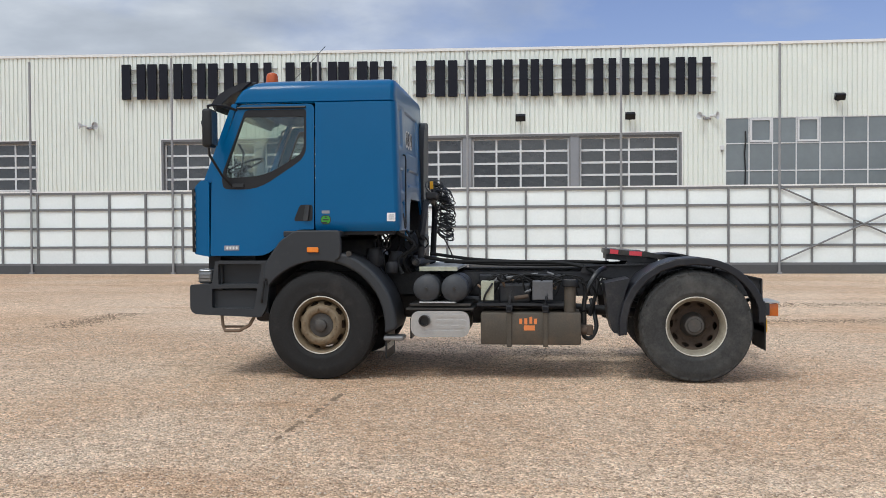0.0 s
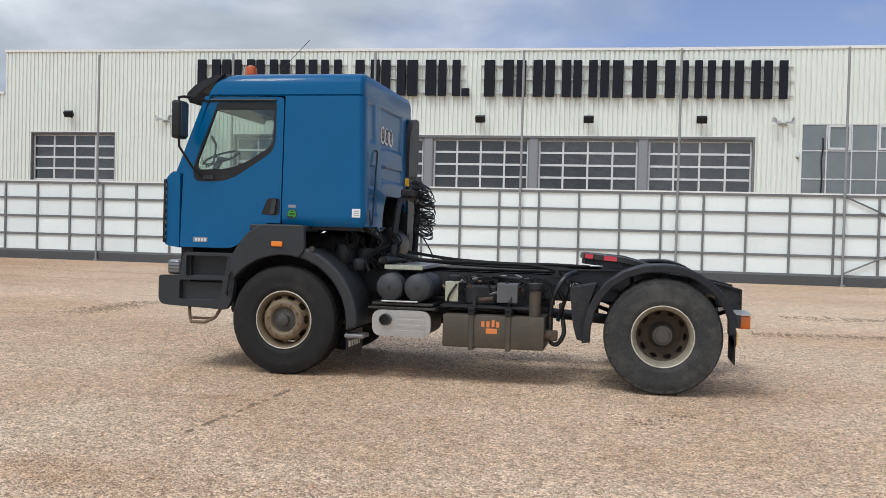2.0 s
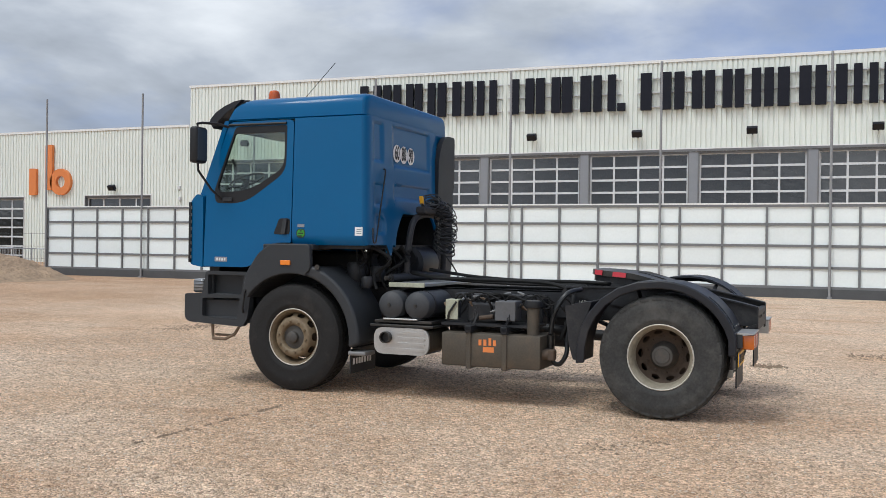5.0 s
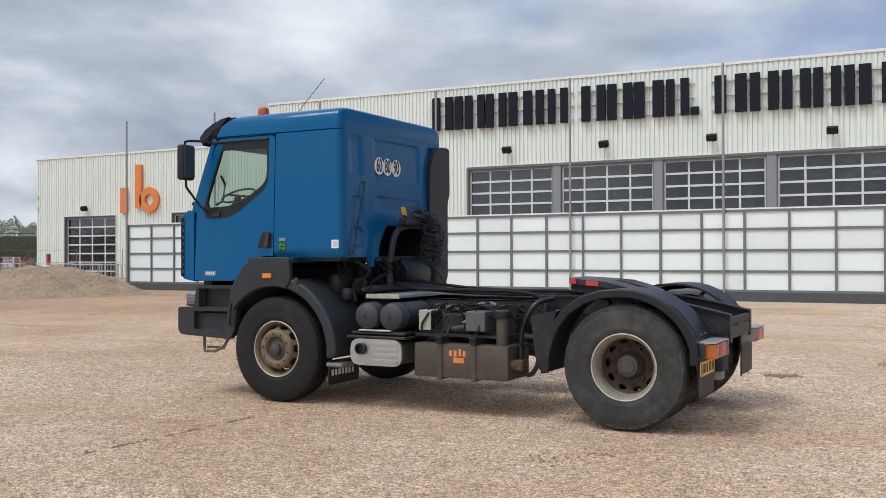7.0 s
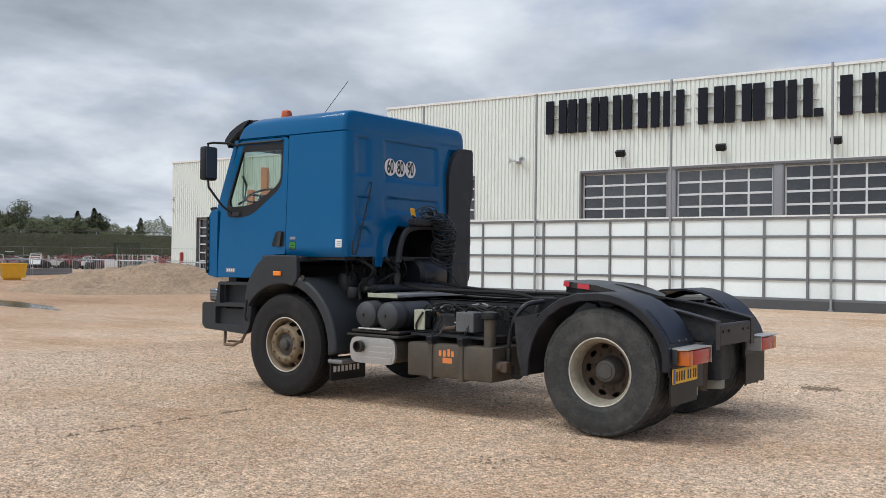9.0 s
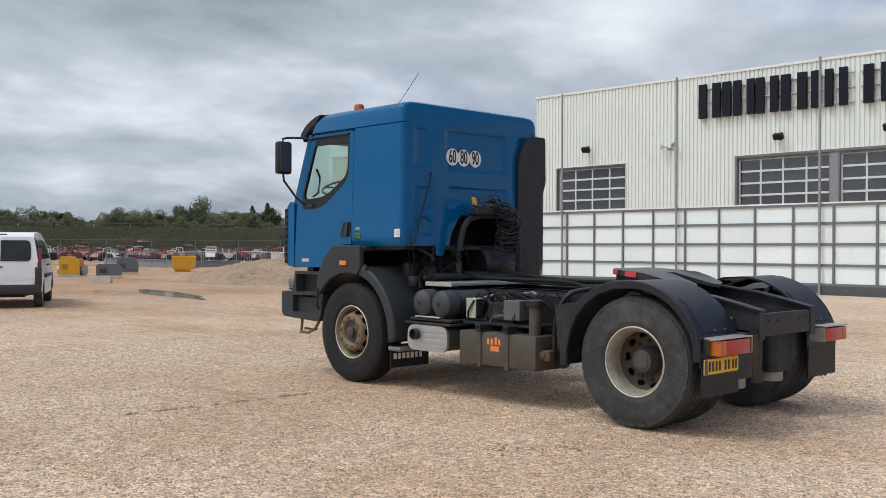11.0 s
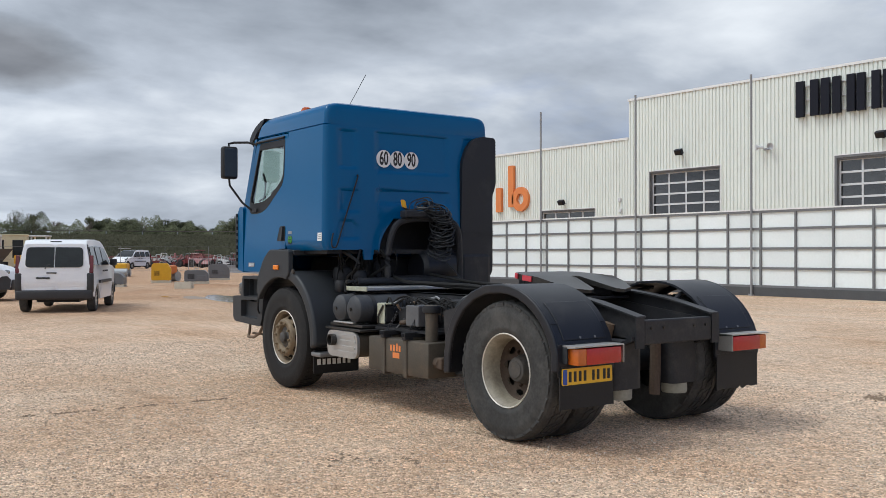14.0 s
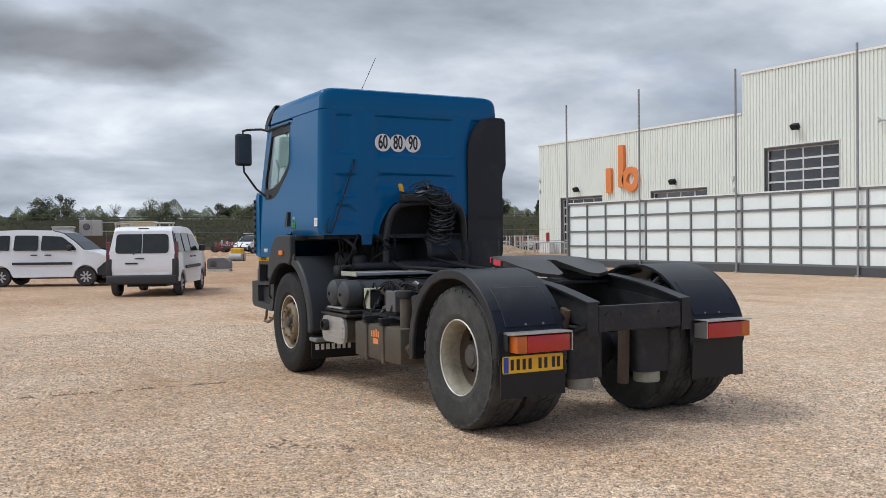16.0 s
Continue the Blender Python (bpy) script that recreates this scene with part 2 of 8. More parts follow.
M_GRAVEL = gravel_material()
M_CLAD = surface("cream_cladding", (0.76, 0.795, 0.74), 0.45, vary=0.05, scale=0.35, fine=9, bump=0.03, dirt=(0.5, 0.48, 0.42), dirt_amount=0.12, dirt_scale=0.5)
M_TRIM_WHITE = surface("white_trim", (0.78, 0.78, 0.76), 0.4, vary=0.05, bump=0.02)
M_GREY_FRAME = surface("grey_steel_frame", (0.16, 0.165, 0.17), 0.5, vary=0.15, scale=1.2, bump=0.05)
M_PLINTH = surface("dark_kick_board", (0.075, 0.078, 0.082), 0.6, vary=0.2, bump=0.05)
M_POLE = surface("weathered_pole", (0.27, 0.275, 0.28), 0.5, vary=0.15, bump=0.05)
M_PILASTER = surface("mid_grey_panel", (0.24, 0.25, 0.27), 0.5, vary=0.08, bump=0.03)
M_DOORBAR = surface("pale_door_rail", (0.62, 0.63, 0.64), 0.4, vary=0.06, bump=0.03)
M_PANE = surface("smoked_pane", (0.026, 0.027, 0.028), 0.06, vary=0.5, scale=0.9, fine=1.5, bump=0.25, bump_dist=0.03, spec=1.0, per_object=0.35)
M_GLASS_BLUE = surface("mirror_glazing", (0.15, 0.175, 0.185), 0.06, vary=0.12, scale=0.4, fine=2, bump=0.02, bump_dist=0.01, spec=0.9, per_object=0.08)
M_PANEL_WHITE = surface("white_sheet", (0.82, 0.875, 0.865), 0.4, vary=0.05, scale=0.8, fine=12, bump=0.03, per_object=0.05, dirt=(0.55, 0.53, 0.5), dirt_amount=0.1, dirt_scale=1.2)
M_SIGN = surface("near_black_paint", (0.008, 0.009, 0.016), 0.45, vary=0.2, bump=0.03, spec=0.22)
M_ORANGE = surface("orange_sheet", (0.72, 0.22, 0.06), 0.45, vary=0.08, bump=0.03)
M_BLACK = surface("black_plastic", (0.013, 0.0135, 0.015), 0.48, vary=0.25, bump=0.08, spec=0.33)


# ---- mesh helpers ----
def box(bm, x0, x1, y0, y1, z0, z1, bevel=0.0, seg=2):
    vs = bmesh.ops.create_cube(bm, size=1.0)["verts"]
    bmesh.ops.scale(bm, vec=(x1 - x0, y1 - y0, z1 - z0), verts=vs)
    bmesh.ops.translate(bm, vec=((x0 + x1) / 2, (y0 + y1) / 2, (z0 + z1) / 2), verts=vs)
    if bevel:
        es = list({e for v in vs for e in v.link_edges})
        bmesh.ops.bevel(bm, geom=es, offset=bevel, segments=seg, profile=0.5, affect="EDGES", clamp_overlap=True)
    return bm


def cyl(bm, a, b, r, seg=16, r2=None):
    a, b = Vector(a), Vector(b)
    d = b - a
    m = Matrix.Translation((a + b) / 2) @ d.to_track_quat("Z", "Y").to_matrix().to_4x4()
    bmesh.ops.create_cone(bm, cap_ends=True, segments=seg, radius1=r, radius2=r if r2 is None else r2, depth=d.length, matrix=m)
    return bm


def tube(bm, pts, r, seg=8, closed=False):
    """A round bar swept along points."""
    pts = [Vector(p) for p in pts]
    rings, up = [], Vector((0.013, 0.021, 1)).normalized()
    for i, p in enumerate(pts):
        if closed:
            d = (pts[(i + 1) % len(pts)] - pts[i - 1]).normalized()
        else:
            d = (pts[min(i + 1, len(pts) - 1)] - pts[max(i - 1, 0)]).normalized()
        s = d.cross(up)
        if s.length < 0.05:
            s = d.cross(Vector((1, 0.03, 0)))
        s.normalize()
        u = s.cross(d)
        rings.append([bm.verts.new(p + r * (math.cos(k * math.tau / seg) * s + math.sin(k * math.tau / seg) * u)) for k in range(seg)])
    n = len(rings)
    for i in range(n if closed else n - 1):
        a, b = rings[i], rings[(i + 1) % n]
        for k in range(seg):
            bm.faces.new((a[k], a[(k + 1) % seg], b[(k + 1) % seg], b[k]))
    if not closed:
        bm.faces.new(rings[0][::-1])
        bm.faces.new(rings[-1])
    return bm


def prism(bm, poly, axis, lo, hi, holes=()):
    """A flat outline (with holes) given thickness along an axis: 'y' takes (x, z), 'x' takes (y, z), 'z' takes (x, y)."""
    def at(p, v):
        return {"y": (p[0], v, p[1]), "x": (v, p[0], p[1]), "z": (p[0], p[1], v)}[axis]
    loops = [list(poly)] + [list(h) for h in holes]
    faces_src = []
    tmp = bmesh.new()
    es = []
    for lp in loops:
        vs = [tmp.verts.new((p[0], p[1], 0)) for p in lp]
        es += [tmp.edges.new((vs[i], vs[(i + 1) % len(vs)])) for i in range(len(vs))]
    if holes:
        bmesh.ops.triangle_fill(tmp, use_beauty=True, use_dissolve=False, edges=es)
    else:
        tmp.faces.new(list(tmp.verts))
    for f in tmp.faces:
        faces_src.append([(v.co.x, v.co.y) for v in f.verts])
    tmp.free()
    cache = {}

    def vert(p, v):
        k = (round(p[0], 6), round(p[1], 6), v)
        if k not in cache:
            cache[k] = bm.verts.new(at(p, v))
        return cache[k]
    for f in faces_src:
        bm.faces.new([vert(p, lo) for p in f])
        bm.faces.new([vert(p, hi) for p in reversed(f)])
    for lp in loops:
        for i in range(len(lp)):
            p, q = lp[i], lp[(i + 1) % len(lp)]
            bm.faces.new((vert(p, lo), vert(q, lo), vert(q, hi), vert(p, hi)))
    return bm


def lathe(bm, profile, seg=48, origin=(0, 0, 0), axis="y", arc=math.tau):
    """profile: (r, along) pairs turned about an axis."""
    rows = []
    full = abs(arc - math.tau) < 1e-6
    for k in range(seg if full else seg + 1):
        a = arc * k / seg
        ring = []
        for r, d in profile:
            c, s = r * math.cos(a), r * math.sin(a)
            p = {"y": (c, d, s), "z": (c, s, d), "x": (d, c, s)}[axis]
            ring.append(bm.verts.new(Vector(origin) + Vector(p)))
        rows.append(ring)
    n = len(rows)
    for k in range(n if full else n - 1):
        a, b = rows[k], rows[(k + 1) % n]
        for i in range(len(profile) - 1):
            bm.faces.new((a[i], a[i + 1], b[i + 1], b[i]))
    return bm


def mesh_of(name, bm, material, smooth=False, angle=35):
    bmesh.ops.remove_doubles(bm, verts=bm.verts, dist=1e-5)
    bmesh.ops.recalc_face_normals(bm, faces=bm.faces)
    if smooth:
        for f in bm.faces:
            f.smooth = True
        for e in bm.edges:
            if len(e.link_faces) == 2 and e.calc_face_angle(0) > radians(angle):
                e.smooth = False
    me = bpy.data.meshes.new(name)
    bm.to_mesh(me)
    bm.free()
    me.materials.append(material)
    return me


def part(name, bm, material, parent, label="", smooth=False, angle=35):
    ob = new(name, mesh_of(name, bm, material, smooth, angle))
    ob.parent = parent
    return tagged(ob, label)


def thing(name, label, category, at=(0, 0, 0), rz=0.0, group="", kind=""):
    ob = new(name)
    ob.matrix_world = pose(*at, 0, 0, rz)
    return tagged(ob, label, category, group, kind)


def shared(name, me, parent, loc=(0, 0, 0), label=""):
    ob = new(name, me)
    ob.parent = parent
    ob.location = loc
    return tagged(ob, label)


# ---- ground ----
bm = bmesh.new()
R = [0, 6, 14, 30, 60, 120, 300, 900, 2500]
rings = [[bm.verts.new((2 + r * math.cos(a * math.tau / 48), 4 + r * math.sin(a * math.tau / 48), 0)) for a in range(48)] for r in R[1:]]
cv = bm.verts.new((2, 4, 0))
for a in range(48):
    bm.faces.new((cv, rings[0][a], rings[0][(a + 1) % 48]))
    for i in range(len(rings) - 1):
        bm.faces.new((rings[i][a], rings[i + 1][a], rings[i + 1][(a + 1) % 48], rings[i][(a + 1) % 48]))
tagged(new("ground", mesh_of("ground", bm, M_GRAVEL)), "pale compacted gravel yard with damp patches", "ground", kind="structure")

# ---- hall ----
FY = 40.3            # plane of the facade
HALL_L, STEP, HALL_R = -55.9, -33.35, 46.0
HALL_H, LOW_H = 11.08, 8.9
BAYS = [(-18.72 + 5.72 * i, -18.72 + 5.72 * i + 5.17) for i in range(5)]
SMALL_DOOR = (-31.55, -26.2, 0.0, 6.62)
LOW_DOORS = [(-52.75, -47.45, 0.0, 4.45), (-41.9, -36.45, 0.0, 4.5)]
GLAZING = (11.70, 27.17, 0.6, 7.3)
BANK = (BAYS[0][0], BAYS[-1][1], 0.0, 6.5)


def rise(x, top):
    """The main parapet climbs slightly towards the stepped end."""
    return 0.30 * max(0.0, (5 - x) / 38) if top > 10 else 0.0


def ribbed_wall(bm, x0, x1, top, holes, y, pitch=0.25, depth=0.06):
    xs = {x0, x1}
    k = math.floor(x0 / pitch)
    while k * pitch < x1:
        for f in (0.0, 0.018, 0.062, 0.08):
            x = k * pitch + f
            if x0 < x < x1:
                xs.add(round(x, 4))
        k += 1
    for a, b, _, _ in holes:
        for x in (a, b):
            if x0 < x < x1:
                xs.add(x)
    xs = sorted(xs)

    def back(x):
        f = x - math.floor(x / pitch) * pitch
        if f < 0.018:
            return depth * f / 0.018
        if f < 0.062:
            return depth
        if f < 0.08:
            return depth * (0.08 - f) / 0.018
        return 0.0
    for xa, xb in zip(xs, xs[1:]):
        if xb - xa < 1e-4:
            continue
        mid = (xa + xb) / 2
        spans, z = [], 0.0
        for a, b, lo, hi in sorted((h for h in holes if h[0] < mid < h[1]), key=lambda h: h[2]):
            if lo > z:
                spans.append((z, lo))
            z = max(z, hi)
        if z < top:
            spans.append((z, None))
        for lo, hi in spans:
            ha, hb = (hi, hi) if hi is not None else (top + rise(xa, top), top + rise(xb, top))
            bm.faces.new([bm.verts.new(p) for p in ((xa, y + back(xa), lo), (xb, y + back(xb), lo), (xb, y + back(xb), hb), (xa, y + back(xa), ha))])


hall = thing("industrial_hall", "long cream ribbed-metal hall with roller doors behind the fence", "building", (0, FY, 0))
bm = bmesh.new()
ribbed_wall(bm, STEP, HALL_R, HALL_H, [BANK, SMALL_DOOR, GLAZING], 0.0)
part("wall", bm, M_CLAD, hall)
bm = bmesh.new()
ribbed_wall(bm, HALL_L, STEP, LOW_H, LOW_DOORS, 0.0)
part("wall", bm, M_CLAD, hall, "lower wing of the hall")
bm = bmesh.new()
box(bm, HALL_L, HALL_L + 0.3, 0.05, 34, 0, LOW_H)
box(bm, HALL_L, STEP, 33.7, 34, 0, LOW_H)
part("wall", bm, M_CLAD, hall, "plain end wall")
bm = bmesh.new()
box(bm, STEP, STEP + 0.3, 0.05, 34, 0, HALL_H + 0.30)
box(bm, HALL_R - 0.3, HALL_R, 0.05, 34, 0, HALL_H)
box(bm, STEP, HALL_R, 33.7, 34, 0, HALL_H)
part("wall", bm, M_CLAD, hall, "plain end wall")
bm = bmesh.new()
prism(bm, [(STEP - 0.05, HALL_H + 0.302), (5, HALL_H), (HALL_R, HALL_H), (HALL_R, HALL_H + 0.14), (5, HALL_H + 0.14), (STEP - 0.05, HALL_H + 0.442)], "y", -0.06, 34)
box(bm, HALL_L - 0.05, STEP - 0.06, -0.06, 34, LOW_H, LOW_H + 0.14)
part("roof", bm, M_TRIM_WHITE, hall, "white roof edge capping")
# added black sheets stand in for the unlit depth of the hall
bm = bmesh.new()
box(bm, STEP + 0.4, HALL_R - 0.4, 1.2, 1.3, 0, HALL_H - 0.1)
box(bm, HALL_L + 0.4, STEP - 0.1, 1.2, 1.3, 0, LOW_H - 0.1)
part("inner_wall", bm, M_BLACK, hall, "black sheet standing in for the unlit interior behind the doors")


def roller_door(x0, x1, top, cols, row_h=0.655):
    """A sectional door with rails, mullions and single panes."""
    d = new("roller_door")
    d.parent = hall
    tagged(d, "sectional roller door with smoked panes and pale rails")
    rows = int(top / row_h)
    w = (x1 - x0) / cols
    bm = bmesh.new()
    box(bm, x0 + 0.05, x1 - 0.05, 0.22, 0.30, -0.055, 0.055)
    me = mesh_of("rail", bm, M_DOORBAR)
    for i in range(rows + 1):
        z = top - 0.10 - i * row_h
        if z > 0.05:
            shared("rail", me, d, (0, 0, z))
    for c in range(cols + 1):
        x = x0 + c * w
        h = 0.05 if 0 < c < cols else 0.09
        bm = bmesh.new()
        box(bm, max(x - h, x0), min(x + h, x1), 0.225, 0.295, 0.02, top - 0.02)
        part("mullion", bm, M_DOORBAR, d)
    bm = bmesh.new()
    box(bm, x0, x1, 0.06, 0.34, top - 0.10, top + 0.05)
    box(bm, x0 - 0.06, x0, 0.03, 0.34, 0, top + 0.05)
    box(bm, x1, x1 + 0.06, 0.03, 0.34, 0, top + 0.05)
    part("door_frame", bm, M_GREY_FRAME, d, "dark grey door frame")
    bm = bmesh.new()
    box(bm, -w / 2 + 0.04, w / 2 - 0.04, 0, 0.02, -row_h / 2 + 0.04, row_h / 2 - 0.04)
    me = mesh_of("pane", bm, M_PANE)
    for i in range(rows):
        for c in range(cols):
            shared("pane", me, d, (x0 + (c + 0.5) * w, 0.255, top - 0.10 - (i + 0.5) * row_h))
    return d


for a, b in BAYS:
    roller_door(a, b, 6.5, 4)
roller_door(SMALL_DOOR[0], SMALL_DOOR[1], 6.62, 4)
roller_door(LOW_DOORS[0][0], LOW_DOORS[0][1], 4.45, 4)
roller_door(LOW_DOORS[1][0], LOW_DOORS[1][1], 4.5, 4)
for i in range(4):
    bm = bmesh.new()
    box(bm, BAYS[i][1] + 0.06, BAYS[i + 1][0] - 0.06, 0.02, 0.34, 0, 6.5, 0.01)
    part("pilaster", bm, M_PILASTER, hall, "grey pilaster between two roller doors")
for o in (BANK, SMALL_DOOR, *LOW_DOORS):
    wide = 0.12 if o is BANK else 0.05
    bm = bmesh.new()
    box(bm, o[0] - wide, o[1] + wide, -0.035, -0.002, o[3], o[3] + wide)
    box(bm, o[0] - wide, o[0], -0.035, -0.002, 0, o[3])
    box(bm, o[1], o[1] + wide, -0.035, -0.002, 0, o[3])
    part("door_frame", bm, M_GREY_FRAME, hall, "dark grey steel door frame")
    q = wide + 0.003
    bm = bmesh.new()
    box(bm, o[0] - q - 0.05, o[1] + q + 0.05, -0.04, -0.002, o[3] + q, o[3] + q + 0.05)
    box(bm, o[0] - q - 0.05, o[0] - q, -0.04, -0.002, 0, o[3] + q)
    box(bm, o[1] + q, o[1] + q + 0.05, -0.04, -0.002, 0, o[3] + q)
    part("trim", bm, M_TRIM_WHITE, hall, "white flashing round the doors")

# glazed office front
gx0, gx1, gz0, gz1 = GLAZING
glz = new("office_glazing")
glz.parent = hall
tagged(glz, "mirror-glass curtain wall with slim pale mullions")
gw = 1.19
for i in range(int((gx1 - gx0) / gw) + 1):
    bm = bmesh.new()
    x = min(gx0 + i * gw, gx1)
    box(bm, x - 0.03, x + 0.03, 0.01, 0.1, gz0, gz1)
    part("mullion", bm, M_DOORBAR, glz)
GZ = [gz1, gz1 - 1.33, gz1 - 2.75, gz1 - 4.17, gz1 - 5.6, gz0]
for z in GZ:
    bm = bmesh.new()
    box(bm, gx0, gx1, 0.015, 0.095, z - 0.03, z + 0.03)
    part("transom", bm, M_DOORBAR, glz)
for r in range(5):
    bm = bmesh.new()
    box(bm, 0.03, gw - 0.03, 0.05, 0.07, GZ[r + 1] + 0.03, GZ[r] - 0.03)
    me = mesh_of("pane", bm, M_GLASS_BLUE)
    for i in range(int((gx1 - gx0) / gw)):
        shared("pane", me, glz, (gx0 + i * gw, 0, 0))
for i in (1, 3):
    bm = bmesh.new()
    x = gx0 + i * gw
    prism(bm, [(x + 0.05, GZ[1] + 0.06), (x + gw - 0.05, GZ[1] + 0.06), (x + gw - 0.05, GZ[0] - 0.04), (x + 0.05, GZ[0] - 0.04)], "y", -0.03, 0.045,
          holes=[[(x + 0.15, GZ[1] + 0.16), (x + gw - 0.15, GZ[1] + 0.16), (x + gw - 0.15, GZ[0] - 0.14), (x + 0.15, GZ[0] - 0.14)]])
    part("sash", bm, M_DOORBAR, glz, "opening sash")

bm = bmesh.new()
tube(bm, [(gx0 + 1.0, -0.03, 6.6), (gx0 + 1.02, -0.04, 6.1), (gx0 + 0.95, -0.04, 5.5), (gx0 + 1.0, -0.04, 4.6), (gx0 + 0.97, -0.04, 3.6), (gx0 + 0.98, -0.03, 0.7)], 0.035, 6)
part("hanging_cable", bm, M_BLACK, glz, "dark cable hanging before the glass")

# ---- raised dark sign: plain bars in place of the lettering ----
sign = thing("facade_sign", "raised near-black sign of tall plain bars on thin rails", "sign", (0, FY, 0))


def sign_z(x):
    """The sign climbs with the parapet."""
    return 8.53 - 0.0105 * (x - 11)


for dz in (0.18, 0.92, 1.66):
    for a, b in ((-21.1, -12.2), (-11.9, -5.6), (-4.75, 11.2)):
        za, zb = sign_z(a) + dz, sign_z(b) + dz
        bm = bmesh.new()
        prism(bm, [(a, za - 0.025), (b, zb - 0.025), (b, zb + 0.025), (a, za + 0.025)], "y", -0.12, 0.0)
        part("rail", bm, M_DOORBAR, sign)
SIGN = [(-20.98, -19.63), (-19.49, -18.99), (-18.82, -17.56), (-17.46, -16.21), (-16.04, -14.63), (-14.38, -13.92), (-13.66, -12.5),
        (-11.69, -10.34), (-10.22, -8.86), (-8.77, -7.18), (-7.04, -5.85), (-4.54, -2.97), (-2.81, -1.43), (-1.27, 0.06), (0.18, 1.43), (1.58, 2.03),
        (2.21, 3.77), (3.94, 5.39), (5.66, 6.74), (6.99, 8.08), (8.31, 9.58), (9.75, 10.9)]
for a, b in SIGN:
    lo = sign_z((a + b) / 2)
    bar = b - a if b - a < 0.6 else 0.36 * (b - a)
    for x in sorted({a, b - bar}):
        bm = bmesh.new()
        box(bm, x, x + bar, -0.3, -0.12, lo, lo + 1.93, 0.012, 1)
        part("bar", bm, M_SIGN, sign)
bm = bmesh.new()
box(bm, -5.76, -5.34, -0.3, -0.12, sign_z(-5.5), sign_z(-5.5) + 0.42, 0.012, 1)
part("bar", bm, M_SIGN, sign)

# ---- fence ----
FENCE_Y = 22.37
F_L, F_R, F_H = -27.1, 26.0, 2.95
POSTS = [-27.12, -21.87, -16.33, -10.99, -5.65, -0.40, 4.84, 10.07, 15.30, 20.53, 25.76]
fence = thing("yard_fence", "white panel fence in a dark grey steel frame with tall poles", "fence", (0, FENCE_Y, 0))
PITCH, RAILS = 1.364, [0.335, 0.96, 1.64, 2.32, 2.91]
cols = [F_L] + [1.60 + PITCH * k for k in range(-22, 18) if F_L + 0.2 < 1.60 + PITCH * k < F_R]
for z in RAILS:
    bm = bmesh.new()
    box(bm, F_L, F_R, -0.05, 0.01, z - 0.04, z + 0.04)
    part("rail", bm, M_GREY_FRAME, fence)
bm = bmesh.new()
box(bm, F_L, F_R, -0.06, 0.03, F_H, F_H + 0.05)
part("cap", bm, M_TRIM_WHITE, fence, "white top capping")
bm = bmesh.new()
box(bm, F_L, F_R, -0.07, 0.05, 0.0, 0.30)
part("plinth", bm, M_PLINTH, fence, "dark grey kick board")
bm = bmesh.new()
box(bm, -0.035, 0.035, -0.06, 0.0, 0.30, F_H)
me = mesh_of("mullion", bm, M_GREY_FRAME)
for x in cols:
    shared("mullion", me, fence, (x, 0, 0))
for x0, x1 in zip(cols, cols[1:]):
    for za, zb in zip(RAILS, RAILS[1:]):
        bm = bmesh.new()
        box(bm, x0 + 0.03, x1 - 0.03, 0.0, 0.03, za + 0.03, zb - 0.03)
        part("panel", bm, M_PANEL_WHITE, fence)
bm = bmesh.new()
cyl(bm, (0, -0.12, 0), (0, -0.12, 7.7), 0.042, 12)
box(bm, -0.07, 0.07, -0.2, -0.04, 0, 0.06)
me = mesh_of("post", bm, M_POLE, True)
for x in POSTS:
    shared("post", me, fence, (x, 0, 0))
for x0, x1 in ((10.1, 15.5),):
    for za, zb in ((2.9, 0.42), (0.42, 2.9)):
        bm = bmesh.new()
        tube(bm, [(x0, -0.09, za), (x1, -0.09, zb)], 0.03, 6)
        part("brace", bm, M_GREY_FRAME, fence)

# ---- truck materials ----
M_BLUE = surface("blue_cab_paint", (0.0, 0.096, 0.244), 0.3, vary=0.06, scale=1.5, fine=120, bump=0.008, coat=0.28, spec=0.12,
                 dirt=(0.004, 0.095, 0.20), dirt_amount=0.10, dirt_scale=3.0)
M_GREY_PLASTIC = surface("dark_grey_plastic", (0.032, 0.035, 0.039), 0.5, vary=0.15, scale=2, fine=180, bump=0.12, dirt=(0.13, 0.12, 0.11), dirt_amount=0.16, dirt_scale=2.5, spec=0.32)
M_FENDER = surface("black_fender_plastic", (0.013, 0.0145, 0.019), 0.42, vary=0.25, scale=2.5, fine=150, bump=0.08, dirt=(0.08, 0.075, 0.07), dirt_amount=0.2, dirt_scale=2.2, spec=0.36)
M_FRAME = surface("black_chassis_paint", (0.021, 0.022, 0.025), 0.5, vary=0.35, scale=4, fine=60, bump=0.15, dirt=(0.10, 0.085, 0.07), dirt_amount=0.25, dirt_scale=4, spec=0.33)
M_TYRE_FRONT = surface("dark_rubber", (0.016, 0.0155, 0.0155), 0.75, vary=0.25, scale=3, fine=50, bump=0.25, bump_dist=0.003, dirt=(0.07, 0.062, 0.055), dirt_amount=0.25, dirt_scale=3.5, spec=0.3)
M_TYRE = surface("worn_rubber", (0.043, 0.043, 0.042), 0.8, vary=0.4, scale=3, fine=50, bump=0.25, bump_dist=0.003, dirt=(0.12, 0.115, 0.105), dirt_amount=0.42, dirt_scale=3.5, spec=0.3)
M_RIM_FRONT = surface("dusty_bronze_rim", (0.205, 0.155, 0.096), 0.6, vary=0.25, scale=6, fine=40, bump=0.15, dirt=(0.09, 0.055, 0.03), dirt_amount=0.45, dirt_scale=7, metal=0.15)
